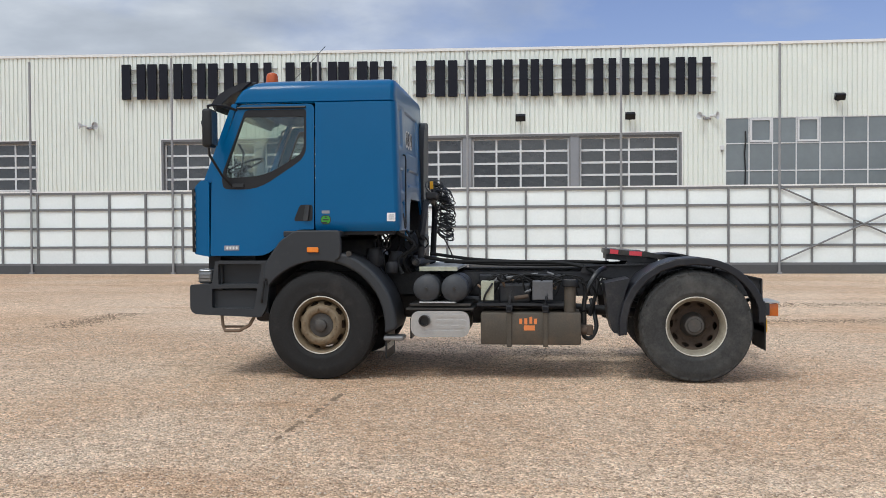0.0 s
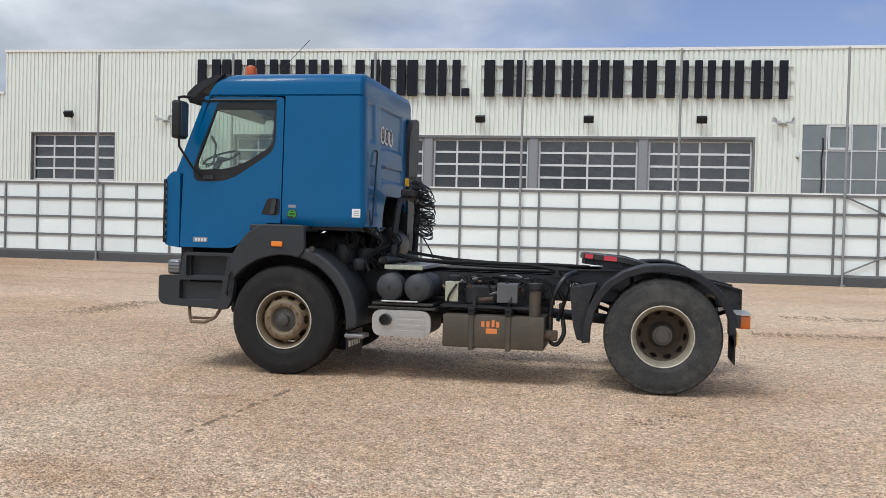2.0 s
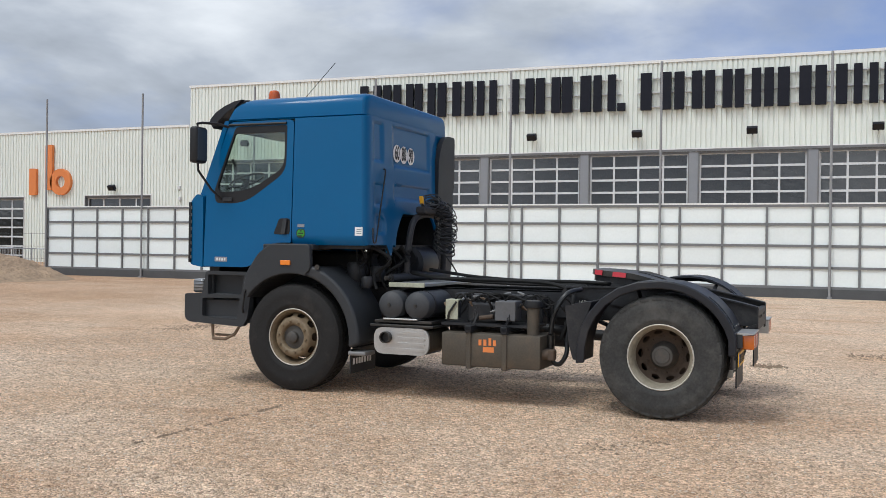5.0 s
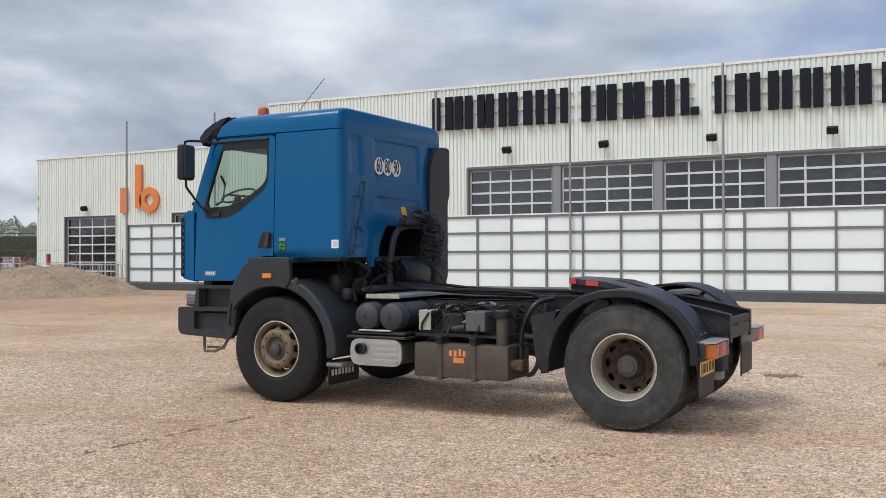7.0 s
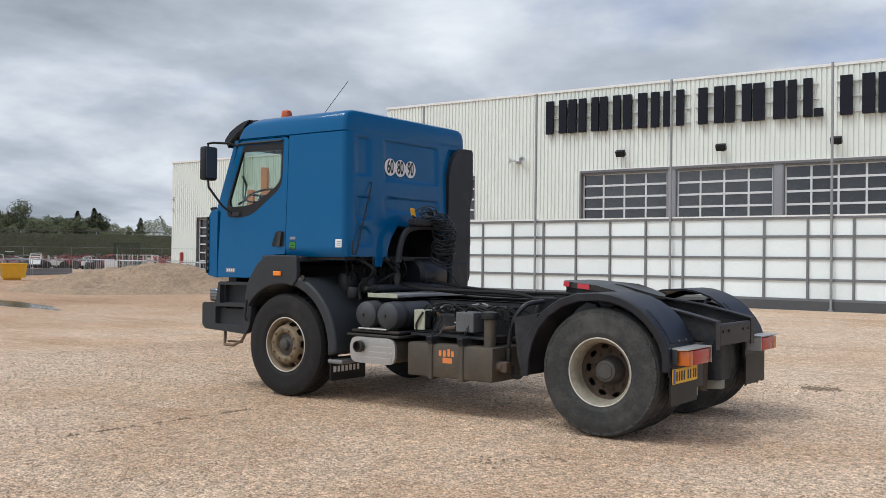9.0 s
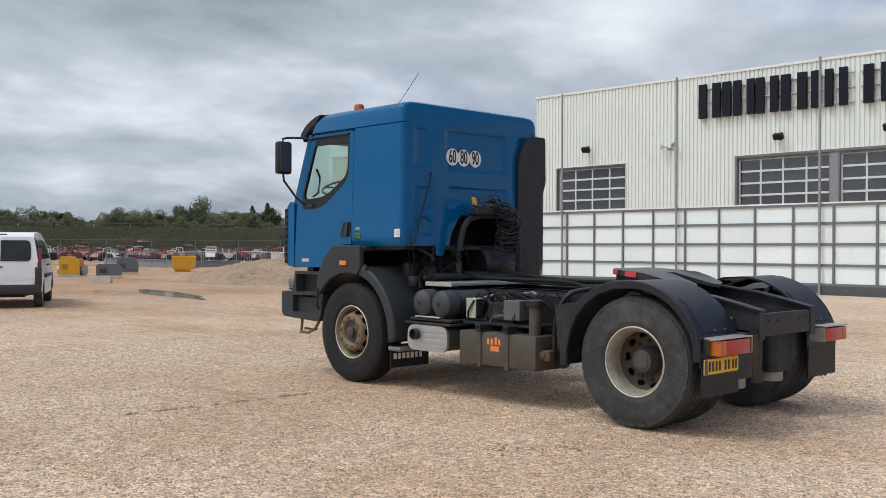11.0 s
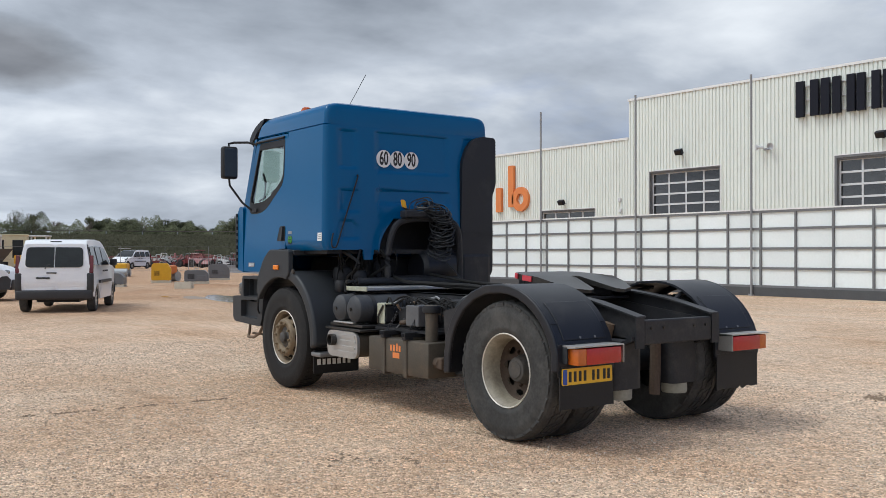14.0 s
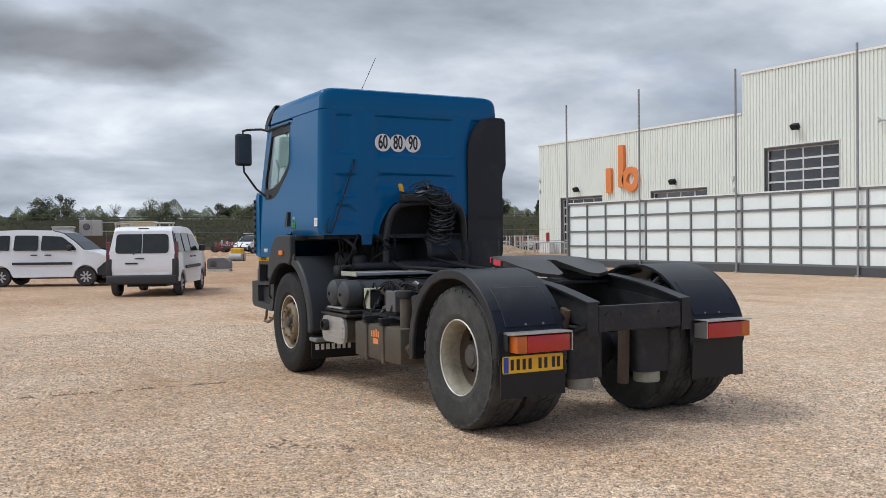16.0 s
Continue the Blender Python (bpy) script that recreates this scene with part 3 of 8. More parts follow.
M_RIM_LIP = surface("cream_rim_lip", (0.28, 0.252, 0.192), 0.55, vary=0.22, scale=5, fine=40, bump=0.12, dirt=(0.10, 0.068, 0.042), dirt_amount=0.45, dirt_scale=7)
M_RIM_EDGE = surface("pale_rim_edge", (0.60, 0.57, 0.50), 0.35, vary=0.3, scale=9, bump=0.1)
M_RUST = surface("rusty_dish", (0.085, 0.058, 0.040), 0.8, vary=0.3, scale=6, fine=40, bump=0.3, dirt=(0.035, 0.03, 0.027), dirt_amount=0.4, dirt_scale=6)
M_HUB = surface("dark_hub", (0.06, 0.055, 0.05), 0.6, vary=0.25, scale=8, bump=0.15, dirt=(0.13, 0.10, 0.07), dirt_amount=0.3, dirt_scale=9)
M_ALU = surface("dull_aluminium", (0.50, 0.50, 0.49), 0.42, metal=0.75, vary=0.12, scale=5, fine=80, bump=0.1, dirt=(0.30, 0.27, 0.23), dirt_amount=0.3, dirt_scale=5)
M_TANK = surface("dusty_steel_tank", (0.078, 0.066, 0.051), 0.6, vary=0.25, scale=3, fine=60, bump=0.12, dirt=(0.14, 0.10, 0.065), dirt_amount=0.4, dirt_scale=4, metal=0.2)
M_AIRTANK = surface("matt_black_tank", (0.038, 0.041, 0.046), 0.6, vary=0.2, scale=6, bump=0.1, dirt=(0.10, 0.09, 0.08), dirt_amount=0.25, dirt_scale=6)
M_AMBER = surface("amber_lens", (0.80, 0.22, 0.02), 0.2, vary=0.1, bump=0.03, spec=0.6)
M_LENS_AMBER = surface("dull_amber_lens", (0.52, 0.12, 0.015), 0.22, vary=0.15, bump=0.03, spec=0.6)
M_RED = surface("red_lens", (0.42, 0.018, 0.012), 0.22, vary=0.15, bump=0.03, spec=0.6)
M_REDMARK_DULL = surface("faded_red_enamel", (0.34, 0.05, 0.045), 0.5, vary=0.15, bump=0.03)
M_REDMARK = surface("red_marker", (0.62, 0.05, 0.07), 0.4, vary=0.1, bump=0.02)
M_PLATE = surface("yellow_plate", (0.78, 0.46, 0.02), 0.45, vary=0.08, scale=8, bump=0.03, dirt=(0.35, 0.24, 0.05), dirt_amount=0.2, dirt_scale=10)
M_PLATEBLUE = surface("plate_blue", (0.02, 0.07, 0.35), 0.45, vary=0.08, bump=0.0)
M_WHITE = surface("white_vinyl", (0.78, 0.78, 0.77), 0.45, vary=0.05, bump=0.0)
# matt black that puts the shade of a recess into the colour
M_VOID = surface("recess_black", (0.016, 0.017, 0.02), 1.0, vary=0.2, bump=0.0, spec=0.05)
M_INK = surface("black_ink", (0.012, 0.012, 0.012), 0.5, vary=0.1, bump=0.0)
M_GREEN = surface("green_vinyl", (0.03, 0.26, 0.02), 0.5, vary=0.1, bump=0.0)
M_YELLOW = surface("yellow_paint", (0.72, 0.38, 0.015), 0.45, vary=0.12, bump=0.05)
M_HOSE = surface("black_hose", (0.014, 0.015, 0.016), 0.38, vary=0.2, bump=0.05)
M_SEAT = surface("grey_cloth", (0.10, 0.10, 0.105), 0.9, vary=0.2, fine=120, bump=0.3)
M_CHROME = surface("lamp_reflector", (0.26, 0.27, 0.28), 0.2, metal=0.5, vary=0.1, bump=0.0)
M_WHITE_BOX = surface("pale_housing", (0.55, 0.56, 0.50), 0.5, vary=0.1, bump=0.03)
M_RUSTBAR = surface("rusty_bar", (0.17, 0.115, 0.075), 0.75, vary=0.3, scale=12, bump=0.3, dirt=(0.08, 0.05, 0.03), dirt_amount=0.3, dirt_scale=12)
M_GREASE = surface("greasy_steel", (0.05, 0.048, 0.045), 0.38, metal=0.6, vary=0.3, scale=5, bump=0.15, dirt=(0.10, 0.085, 0.07), dirt_amount=0.3, dirt_scale=5)
M_CAP = surface("grubby_pale_rubber", (0.30, 0.30, 0.25), 0.7, vary=0.2, scale=9, bump=0.1)
M_GALVBOLT = surface("dull_bolt", (0.22, 0.22, 0.22), 0.5, metal=0.4, vary=0.1, bump=0.05)
M_PUMP = surface("faded_pump_paint", (0.42, 0.43, 0.33), 0.6, vary=0.25, scale=9, bump=0.15, dirt=(0.12, 0.10, 0.07), dirt_amount=0.4, dirt_scale=9)
M_CTRL = surface("scuffed_grey_box", (0.10, 0.102, 0.108), 0.55, vary=0.2, scale=6, bump=0.1, dirt=(0.05, 0.045, 0.04), dirt_amount=0.3, dirt_scale=7)
M_HOSE_DULL = surface("dusty_hose", (0.013, 0.013, 0.013), 0.7, vary=0.3, bump=0.05, spec=0.25)
M_BEACON = surface("red_amber_dome", (0.50, 0.085, 0.015), 0.25, vary=0.1, bump=0.02)
M_MIRRORDARK = surface("dim_mirror", (0.045, 0.062, 0.085), 0.10, vary=0.1, bump=0.0, spec=0.35)
M_CABGLASS = glass_material("cab_glass", (0.84, 0.90, 0.865), 0.045)

# ---- truck: origin under the front axle, nose towards -x ----
truck = thing("tractor_truck", "blue two-axle tractor truck with black chassis, parked on gravel", "truck")
AX_F, AX_R, WR = -0.06, 3.645, 0.55
SIDE0, SIDE1 = 1.125, 1.075       # half width of the cab at its sill and at the roof seam


def cab_w(z):
    return SIDE0 + (SIDE1 - SIDE0) * (z - 1.24) / (2.80 - 1.24)


def arc(cx, cz, r, a0, a1, n):
    return [(cx + r * math.cos(radians(a0 + (a1 - a0) * i / n)), cz + r * math.sin(radians(a0 + (a1 - a0) * i / n))) for i in range(n + 1)]


def rounded(ob, w, seg=3):
    """Rounds the hard edges of a moulded part."""
    mod = ob.modifiers.new("rounded", "BEVEL")
    mod.width, mod.segments, mod.limit_method, mod.angle_limit = w, seg, "ANGLE", radians(40)
    mod.use_clamp_overlap = True
    return ob


def soft(poly, r, n=4):
    """Rounds the corners of a flat outline; r is one radius, or one for each corner."""
    out = []
    for i, p in enumerate(poly):
        p = Vector(p)
        a, b = Vector(poly[i - 1]), Vector(poly[(i + 1) % len(poly)])
        ri = r if isinstance(r, (int, float)) else r[i]
        ri = min(ri, (a - p).length * 0.48, (b - p).length * 0.48)
        if ri <= 0:
            out.append(tuple(p))
            continue
        s, e = p + (a - p).normalized() * ri, p + (b - p).normalized() * ri
        for k in range(n + 1):
            t = k / n
            out.append(tuple((1 - t) ** 2 * s + 2 * t * (1 - t) * p + t * t * e))
    return out


def side_panel(bm, poly, s, out=0.0, thick=0.03, holes=()):
    """A flat panel lying in the slanted side of the cab; s is -1 or 1."""
    prism(bm, poly, "y", 0.0, 1.0, holes)
    for v in bm.verts:
        inner = v.co.y > 0.5
        v.co.y = s * (cab_w(v.co.z) + out - (thick if inner else 0.0))


# cab shell: rear quarters, rounded rear corners and the back wall with its arch
def back_x(z):
    return 0.735 - 0.045 * max(0.0, (z - 1.5) / 1.3)


FIELDS = [(-0.97, -0.67, 2.345, 2.765, 0.04), (-0.51, 0.525, 2.325, 2.775, 0.05), (0.67, 0.97, 2.35, 2.78, 0.04), (-0.97, -0.66, 1.885, 2.14, 0.04),
          (-0.51, 0.525, 1.975, 2.155, 0.05), (0.67, 0.97, 1.885, 2.14, 0.04), (-0.96, -0.66, 1.60, 1.817, 0.12)]


def pressed(y, z):
    """Depth of the pressed fields of the back wall: crisp above and below, fading at the sides."""
    d = 0.0
    for y0, y1, z0, z1, cut in FIELDS:
        if not (y0 - 0.05 < y < y1 + 0.05 and z0 - 0.05 < z < z1 + 0.05):
            continue
        e = min(y - y0, y1 - y)
        top = z1 - max(0.0, cut - (y1 - y)) * 0.8
        a = min(1.0, max(0.0, e / (0.10 if y1 - y0 < 0.5 else 0.09)))
        b = min(1.0, max(0.0, min((z - z0) / 0.035, (top - z) / 0.014)))
        d = max(d, a * a * (3 - 2 * a) * b)
    return 0.019 * d


ARCH_Y0, ARCH_Y1 = -0.46, 0.70
BACK_YS = [-0.96 + 0.02 * k for k in range(97)]
CORNER = [(0.045, 0.0), (0.030, 0.009), (0.018, 0.024), (0.009, 0.047), (0.003, 0.080), (0.0, 0.11)]     # creased at the side, easing into the back


def shell_path(z):
    w = cab_w(z)
    xr = back_x(z)
    r = CORNER[-1][1]
    pts = [(-0.12, -w), (0.2, -w), (0.45, -w), (xr - 0.045, -w)]
    pts += [(xr - dx, -w + dy) for dx, dy in CORNER[1:-1]]
    pts += [(xr, -w + r)] + [(xr - pressed(y, z), y) for y in BACK_YS] + [(xr, w - r)]
    pts += [(xr - dx, w - dy) for dx, dy in CORNER[-2:0:-1]]
    pts += [(xr - 0.045, w), (0.45, w), (0.2, w), (-0.12, w)]
    return pts


def shell_bottom(y, x):
    if x < 0.5:
        return 1.50
    if ARCH_Y0 < y < ARCH_Y1:
        d = min(y - ARCH_Y0, ARCH_Y1 - y) / 0.20
        return 1.48 + 0.36 * min(1.0, d) ** 0.55
    return 1.50


bm = bmesh.new()
NV = 96
base_path = shell_path(1.5)
grid = [[] for _ in range(NV + 1)]
for i, (x0, y0) in enumerate(base_path):
    zb = shell_bottom(y0, x0)
    for j in range(NV + 1):
        z = zb + (2.80 - zb) * j / NV
        w, xr = cab_w(z), back_x(z)
        k = i - 9
        if 0 <= k < len(BACK_YS):
            x, y = xr - pressed(BACK_YS[k], z), BACK_YS[k]
        elif i < 9:
            x, y = x0 + (xr - back_x(1.5) if i > 2 else 0.0), y0 + cab_w(1.5) - w
        else:
            x, y = x0 + (xr - back_x(1.5) if i < len(base_path) - 3 else 0.0), y0 - cab_w(1.5) + w
        if x < 0.72 and z < 1.60:
            curl = 0.035 * ((1.60 - z) / 0.10) ** 2
            y -= math.copysign(min(curl, 0.05), y)
        grid[j].append(bm.verts.new((x, y, z)))
for j in range(NV):
    for i in range(len(base_path) - 1):
        bm.faces.new((grid[j][i], grid[j][i + 1], grid[j + 1][i + 1], grid[j + 1][i]))
shell = part("cab_shell", bm, M_BLUE, truck, smooth=True, angle=28)
mod = shell.modifiers.new("thickness", "SOLIDIFY")
mod.thickness, mod.offset = 0.025, 0.0
mod = shell.modifiers.new("crisp", "EDGE_SPLIT")
mod.split_angle = radians(28)


# roof: closed rings that draw in towards the top
def roof_ring(z, xf, xr, w, r):
    pts = []
    for cx, cy, a0 in ((xr - r, -w + r, -90), (xr - r, w - r, 0), (xf + r * 2, w - r * 2, 90), (xf + r * 2, -w + r * 2, 180)):
        rr = r if cx > 0 else r * 2
        if cx > 0 and w > 0.9:
            side = -1 if cy < 0 else 1
            run = [(xr - dx, side * (w - dy), z) for dx, dy in CORNER]
            pts += run if side < 0 else run[::-1]
            continue
        for k in range(6):
            a = radians(a0 + 90 * k / 5)
            pts.append((cx + rr * math.cos(a), cy + rr * math.sin(a), z))
    return pts


bm = bmesh.new()
levels = [(2.80, -0.99, 0.690, 1.075, 0.032), (2.808, -0.985, 0.6897, 1.058, 0.032), (2.816, -0.98, 0.6894, 1.074, 0.032), (2.88, -0.95, 0.688, 1.069, 0.034),
          (2.935, -0.91, 0.687, 1.066, 0.036), (2.975, -0.86, 0.685, 1.054, 0.042), (3.005, -0.81, 0.681, 1.034, 0.05), (3.026, -0.76, 0.672, 1.0, 0.06),
          (3.040, -0.66, 0.65, 0.94, 0.08), (3.052, -0.5, 0.50, 0.75, 0.12), (3.058, -0.3, 0.25, 0.4, 0.15)]
rings = [[bm.verts.new(p) for p in roof_ring(*lv)] for lv in levels]
for a, b in zip(rings, rings[1:]):
    for k in range(len(a)):
        bm.faces.new((a[k], a[(k + 1) % len(a)], b[(k + 1) % len(a)], b[k]))
bm.faces.new(rings[-1])
part("cab_roof", bm, M_BLUE, truck, smooth=True, angle=28)

bm = bmesh.new()
prism(bm, soft([(-0.64, 1.395), (-0.535, 1.395), (-0.52, 1.50), (-0.46, 1.53), (-0.66, 1.53)], 0.012), "x", 0.722, 0.742)
part("bracket_tab", bm, M_BLUE, truck)

# doors with through windows, both sides
DOOR = soft([(-1.215, 1.25), (-0.62, 1.25), (-0.34, 1.515), (-0.136, 1.515), (-0.136, 2.79), (-0.925, 2.79), (-1.205, 2.05)],
            [0.02, 0.1, 0.1, 0.01, 0.06, 0.06, 0.1])
HOLE = soft([(-1.08, 1.93), (-0.72, 1.92), (-0.215, 2.25), (-0.215, 2.735), (-0.85, 2.735), (-1.10, 2.06)], [0.05, 0.22, 0.12, 0.03, 0.04, 0.06])
PANE = soft([(-1.03, 2.045), (-0.64, 2.06), (-0.238, 2.30), (-0.238, 2.662), (-0.86, 2.662), (-1.06, 2.10)], [0.03, 0.18, 0.1, 0.02, 0.02, 0.03])
for s in (-1, 1):
    bm = bmesh.new()
    side_panel(bm, DOOR, s, 0.004, 0.04, [HOLE])
    door = part("door", bm, M_BLUE, truck, "blue cab door")
    bm = bmesh.new()
    side_panel(bm, HOLE, s, 0.006, 0.03, [PANE])
    part("window_surround", bm, M_BLACK, door, "black rubber window surround")
    bm = bmesh.new()
    side_panel(bm, PANE, s, -0.008, 0.006)
    g = part("window_glass", bm, M_CABGLASS, door, "clear side window")
    g.visible_shadow = False
    bm = bmesh.new()
    side_panel(bm, soft([(-0.345, 1.60), (-0.15, 1.60), (-0.15, 1.765), (-0.28, 1.765)], 0.03), s, 0.008, 0.02)
    h1 = part("handle_recess", bm, M_BLACK, door, "black recessed door handle")
    bm = bmesh.new()
    side_panel(bm, soft([(-0.245, 1.605), (-0.195, 1.605), (-0.175, 1.76), (-0.22, 1.76)], 0.012), s, 0.03, 0.03)
    part("pull", bm, M_GREY_PLASTIC, door)
    bm = bmesh.new()
    tube(bm, [(-0.93, s * (cab_w(2.7) + 0.012), 2.755), (-0.22, s * (cab_w(2.7) + 0.012), 2.755)], 0.014, 6)
    part("rain_strip", bm, M_BLACK, door, "black rain strip over the window")
    bm = bmesh.new()
    box(bm, -0.98, -0.86, s * 1.10 - 0.03, s * 1.10 + 0.05 * s + 0.03, 1.945, 1.985, 0.012)
    part("hinge_block", bm, M_GREY_PLASTIC, door)
    # A pillar between door and windscreen
    bm = bmesh.new()
    prism(bm, [(-1.30, 2.0), (-1.215, 2.0), (-0.935, 2.80), (-0.99, 2.80)], "y", s * 1.0, s * 1.085)
    part("pillar", bm, M_BLUE, truck)
    # corner panel beside the grille
    bm = bmesh.new()
    prism(bm, soft([(-1.385, 1.27), (-1.225, 1.24), (-1.225, 2.0), (-1.30, 2.03), (-1.385, 1.95)], [0.03, 0.01, 0.02, 0.03, 0.06]), "y", s * 0.86, s * 1.13)
    corner = part("corner_panel", bm, M_BLUE, truck)
    bm = bmesh.new()
    box(bm, -1.398, -1.370, s * 1.075 - 0.075, s * 1.075 + 0.075, 1.29, 1.94, 0.006, 2)
    deflector = part("air_deflector", bm, M_BLACK, corner, smooth=True)
    for k in range(8):
        bm = bmesh.new()
        box(bm, -1.371, -1.364, s * 1.14 - 0.008, s * 1.14 + 0.008, 1.33 + k * 0.076, 1.365 + k * 0.076, 0.002, 1)
        part("slot", bm, M_GREY_FRAME, corner)

# front: grille panel, windscreen, visor
bm = bmesh.new()
prism(bm, soft([(-1.40, 1.27), (-1.25, 1.25), (-1.25, 2.02), (-1.32, 2.02), (-1.40, 1.93)], 0.03), "y", -0.85, 0.85)
part("grille_panel", bm, M_BLUE, truck)
bm = bmesh.new()
prism(bm, [(-1.315, 2.02), (-1.30, 2.02), (-0.995, 2.80), (-1.01, 2.80)], "y", -0.995, 0.995)
g = part("windscreen", bm, M_CABGLASS, truck, "raked clear windscreen")
g.visible_shadow = False
VIS = [(-1.22, 2.79), (-1.20, 2.84), (-1.13, 2.91), (-1.02, 2.97), (-0.90, 3.015), (-0.80, 3.03)]
bm = bmesh.new()
prism(bm, VIS + [(x + 0.03, z - 0.05) for x, z in reversed(VIS)], "y", -1.02, 1.02)
part("sun_visor", bm, M_FENDER, truck, "black external sun visor")
for s in (-1, 1):
    bm = bmesh.new()
    prism(bm, VIS + [(-0.90, 2.95), (-1.0, 2.90), (-1.12, 2.80)], "y", s * 1.02, s * 1.05)
    part("visor_cheek", bm, M_FENDER, truck)
bm = bmesh.new()
box(bm, -0.88, -0.76, -0.98, -0.80, 3.0, 3.035, 0.012)
part("roof_lamp", bm, M_BLACK, truck)

# inside of the cab
bm = bmesh.new()
box(bm, -1.22, 0.66, -1.04, 1.04, 1.46, 1.505)
part("cab_floor", bm, M_FRAME, truck)
bm = bmesh.new()
prism(bm, soft([(-1.27, 1.5), (-0.98, 1.5), (-0.92, 1.95), (-1.0, 2.04), (-1.27, 2.06)], 0.04), "y", -1.03, 1.03)
part("dashboard", bm, M_GREY_PLASTIC, truck, "grey dashboard")
bm = bmesh.new()
box(bm, 0.02, 0.05, -1.03, 1.03, 1.5, 2.78)
part("bulkhead_lining", bm, M_SEAT, truck, "grey cab lining")
bm = bmesh.new()
ring = [(-0.99 + 0.18 * math.sin(a), -0.66 + 0.19 * math.cos(a), 2.20 + 0.07 * math.sin(a)) for a in (math.tau * k / 28 for k in range(28))]
tube(bm, ring, 0.012, 8, True)
cyl(bm, (-0.99, -0.66, 2.20), (-1.10, -0.66, 2.0), 0.035, 12)
tube(bm, [(-0.99, -0.84, 2.20), (-0.99, -0.48, 2.20)], 0.013, 6)
part("steering_wheel", bm, M_BLACK, truck, "black steering wheel", smooth=True)
for y in (-0.6, 0.6):
    bm = bmesh.new()
    box(bm, -0.55, -0.08, y - 0.24, y + 0.24, 1.62, 1.78, 0.05, 3)
    seat = part("seat", bm, M_SEAT, truck, "grey cloth seat", smooth=True)
    bm = bmesh.new()
    prism(bm, soft([(-0.16, 1.72), (-0.02, 1.72), (0.0, 2.34), (-0.09, 2.34)], 0.05), "y", y - 0.23, y + 0.23)
    part("backrest", bm, M_SEAT, seat, smooth=True)
    bm = bmesh.new()
    box(bm, -0.08, 0.0, y - 0.13, y + 0.13, 2.38, 2.58, 0.035, 3)
    part("headrest", bm, M_SEAT, seat, smooth=True)
    bm = bmesh.new()
    box(bm, -0.45, -0.15, y - 0.15, y + 0.15, 1.5, 1.62)
    part("pedestal", bm, M_BLACK, seat)

for s in (-1, 1):
    bm = bmesh.new()
    tube(bm, [(-1.0, s * 1.02, 2.08), (-0.93, s * 0.99, 2.12), (-0.90, s * 0.99, 2.30), (-0.95, s * 1.0, 2.40)], 0.014, 8)
    part("grab_handle", bm, M_BLACK, truck, smooth=True)

# mirrors
for s in (-1, 1):
    bm = bmesh.new()
    box(bm, -1.185, -1.085, s * 1.345 - 0.095, s * 1.345 + 0.095, 2.335, 2.715, 0.03, 3)
    mirror = part("mirror", bm, M_BLACK, truck, "tall black door mirror", smooth=True)
    bm = bmesh.new()
    box(bm, -1.086, -1.078, s * 1.345 - 0.078, s * 1.345 + 0.078, 2.36, 2.69, 0.003, 1)
    part("mirror_glass", bm, M_MIRRORDARK, mirror)
    bm = bmesh.new()
    tube(bm, [(-0.93, s * 1.06, 2.73), (-1.02, s * 1.16, 2.765), (-1.13, s * 1.29, 2.765), (-1.15, s * 1.345, 2.75), (-1.145, s * 1.345, 2.70)], 0.014, 8)
    part("mirror_arm", bm, M_BLACK, mirror, smooth=True)
    bm = bmesh.new()
    tube(bm, [(-1.14, s * 1.345, 2.35), (-1.14, s * 1.335, 2.26), (-1.05, s * 1.22, 2.06), (-0.99, s * 1.12, 1.965)], 0.013, 8)
    part("mirror_arm", bm, M_BLACK, mirror, smooth=True)

# beacon and aerial
bm = bmesh.new()
lathe(bm, [(0.0, 3.20), (0.03, 3.198), (0.052, 3.185), (0.062, 3.16), (0.068, 3.06), (0.066, 3.055)], 20, (-0.72, -0.55, 0), "z")
beacon = part("beacon", bm, M_BEACON, truck, "amber roof beacon", smooth=True)
bm = bmesh.new()
lathe(bm, [(0.0, 3.06), (0.078, 3.06), (0.082, 3.04), (0.082, 2.99), (0.0, 2.99)], 20, (-0.72, -0.55, 0), "z")
part("beacon_base", bm, M_BLACK, beacon, smooth=True)
bm = bmesh.new()
tube(bm, [(-0.74, -0.085, 3.0), (-0.70, -0.08, 3.09), (-0.262, -0.007, 3.575)], 0.0035, 6)
lathe(bm, [(0.0, 3.05), (0.02, 3.045), (0.028, 2.99)], 12, (-0.74, -0.085, 0), "z")
part("aerial", bm, M_BLACK, truck, "thin slanting roof aerial", smooth=True)

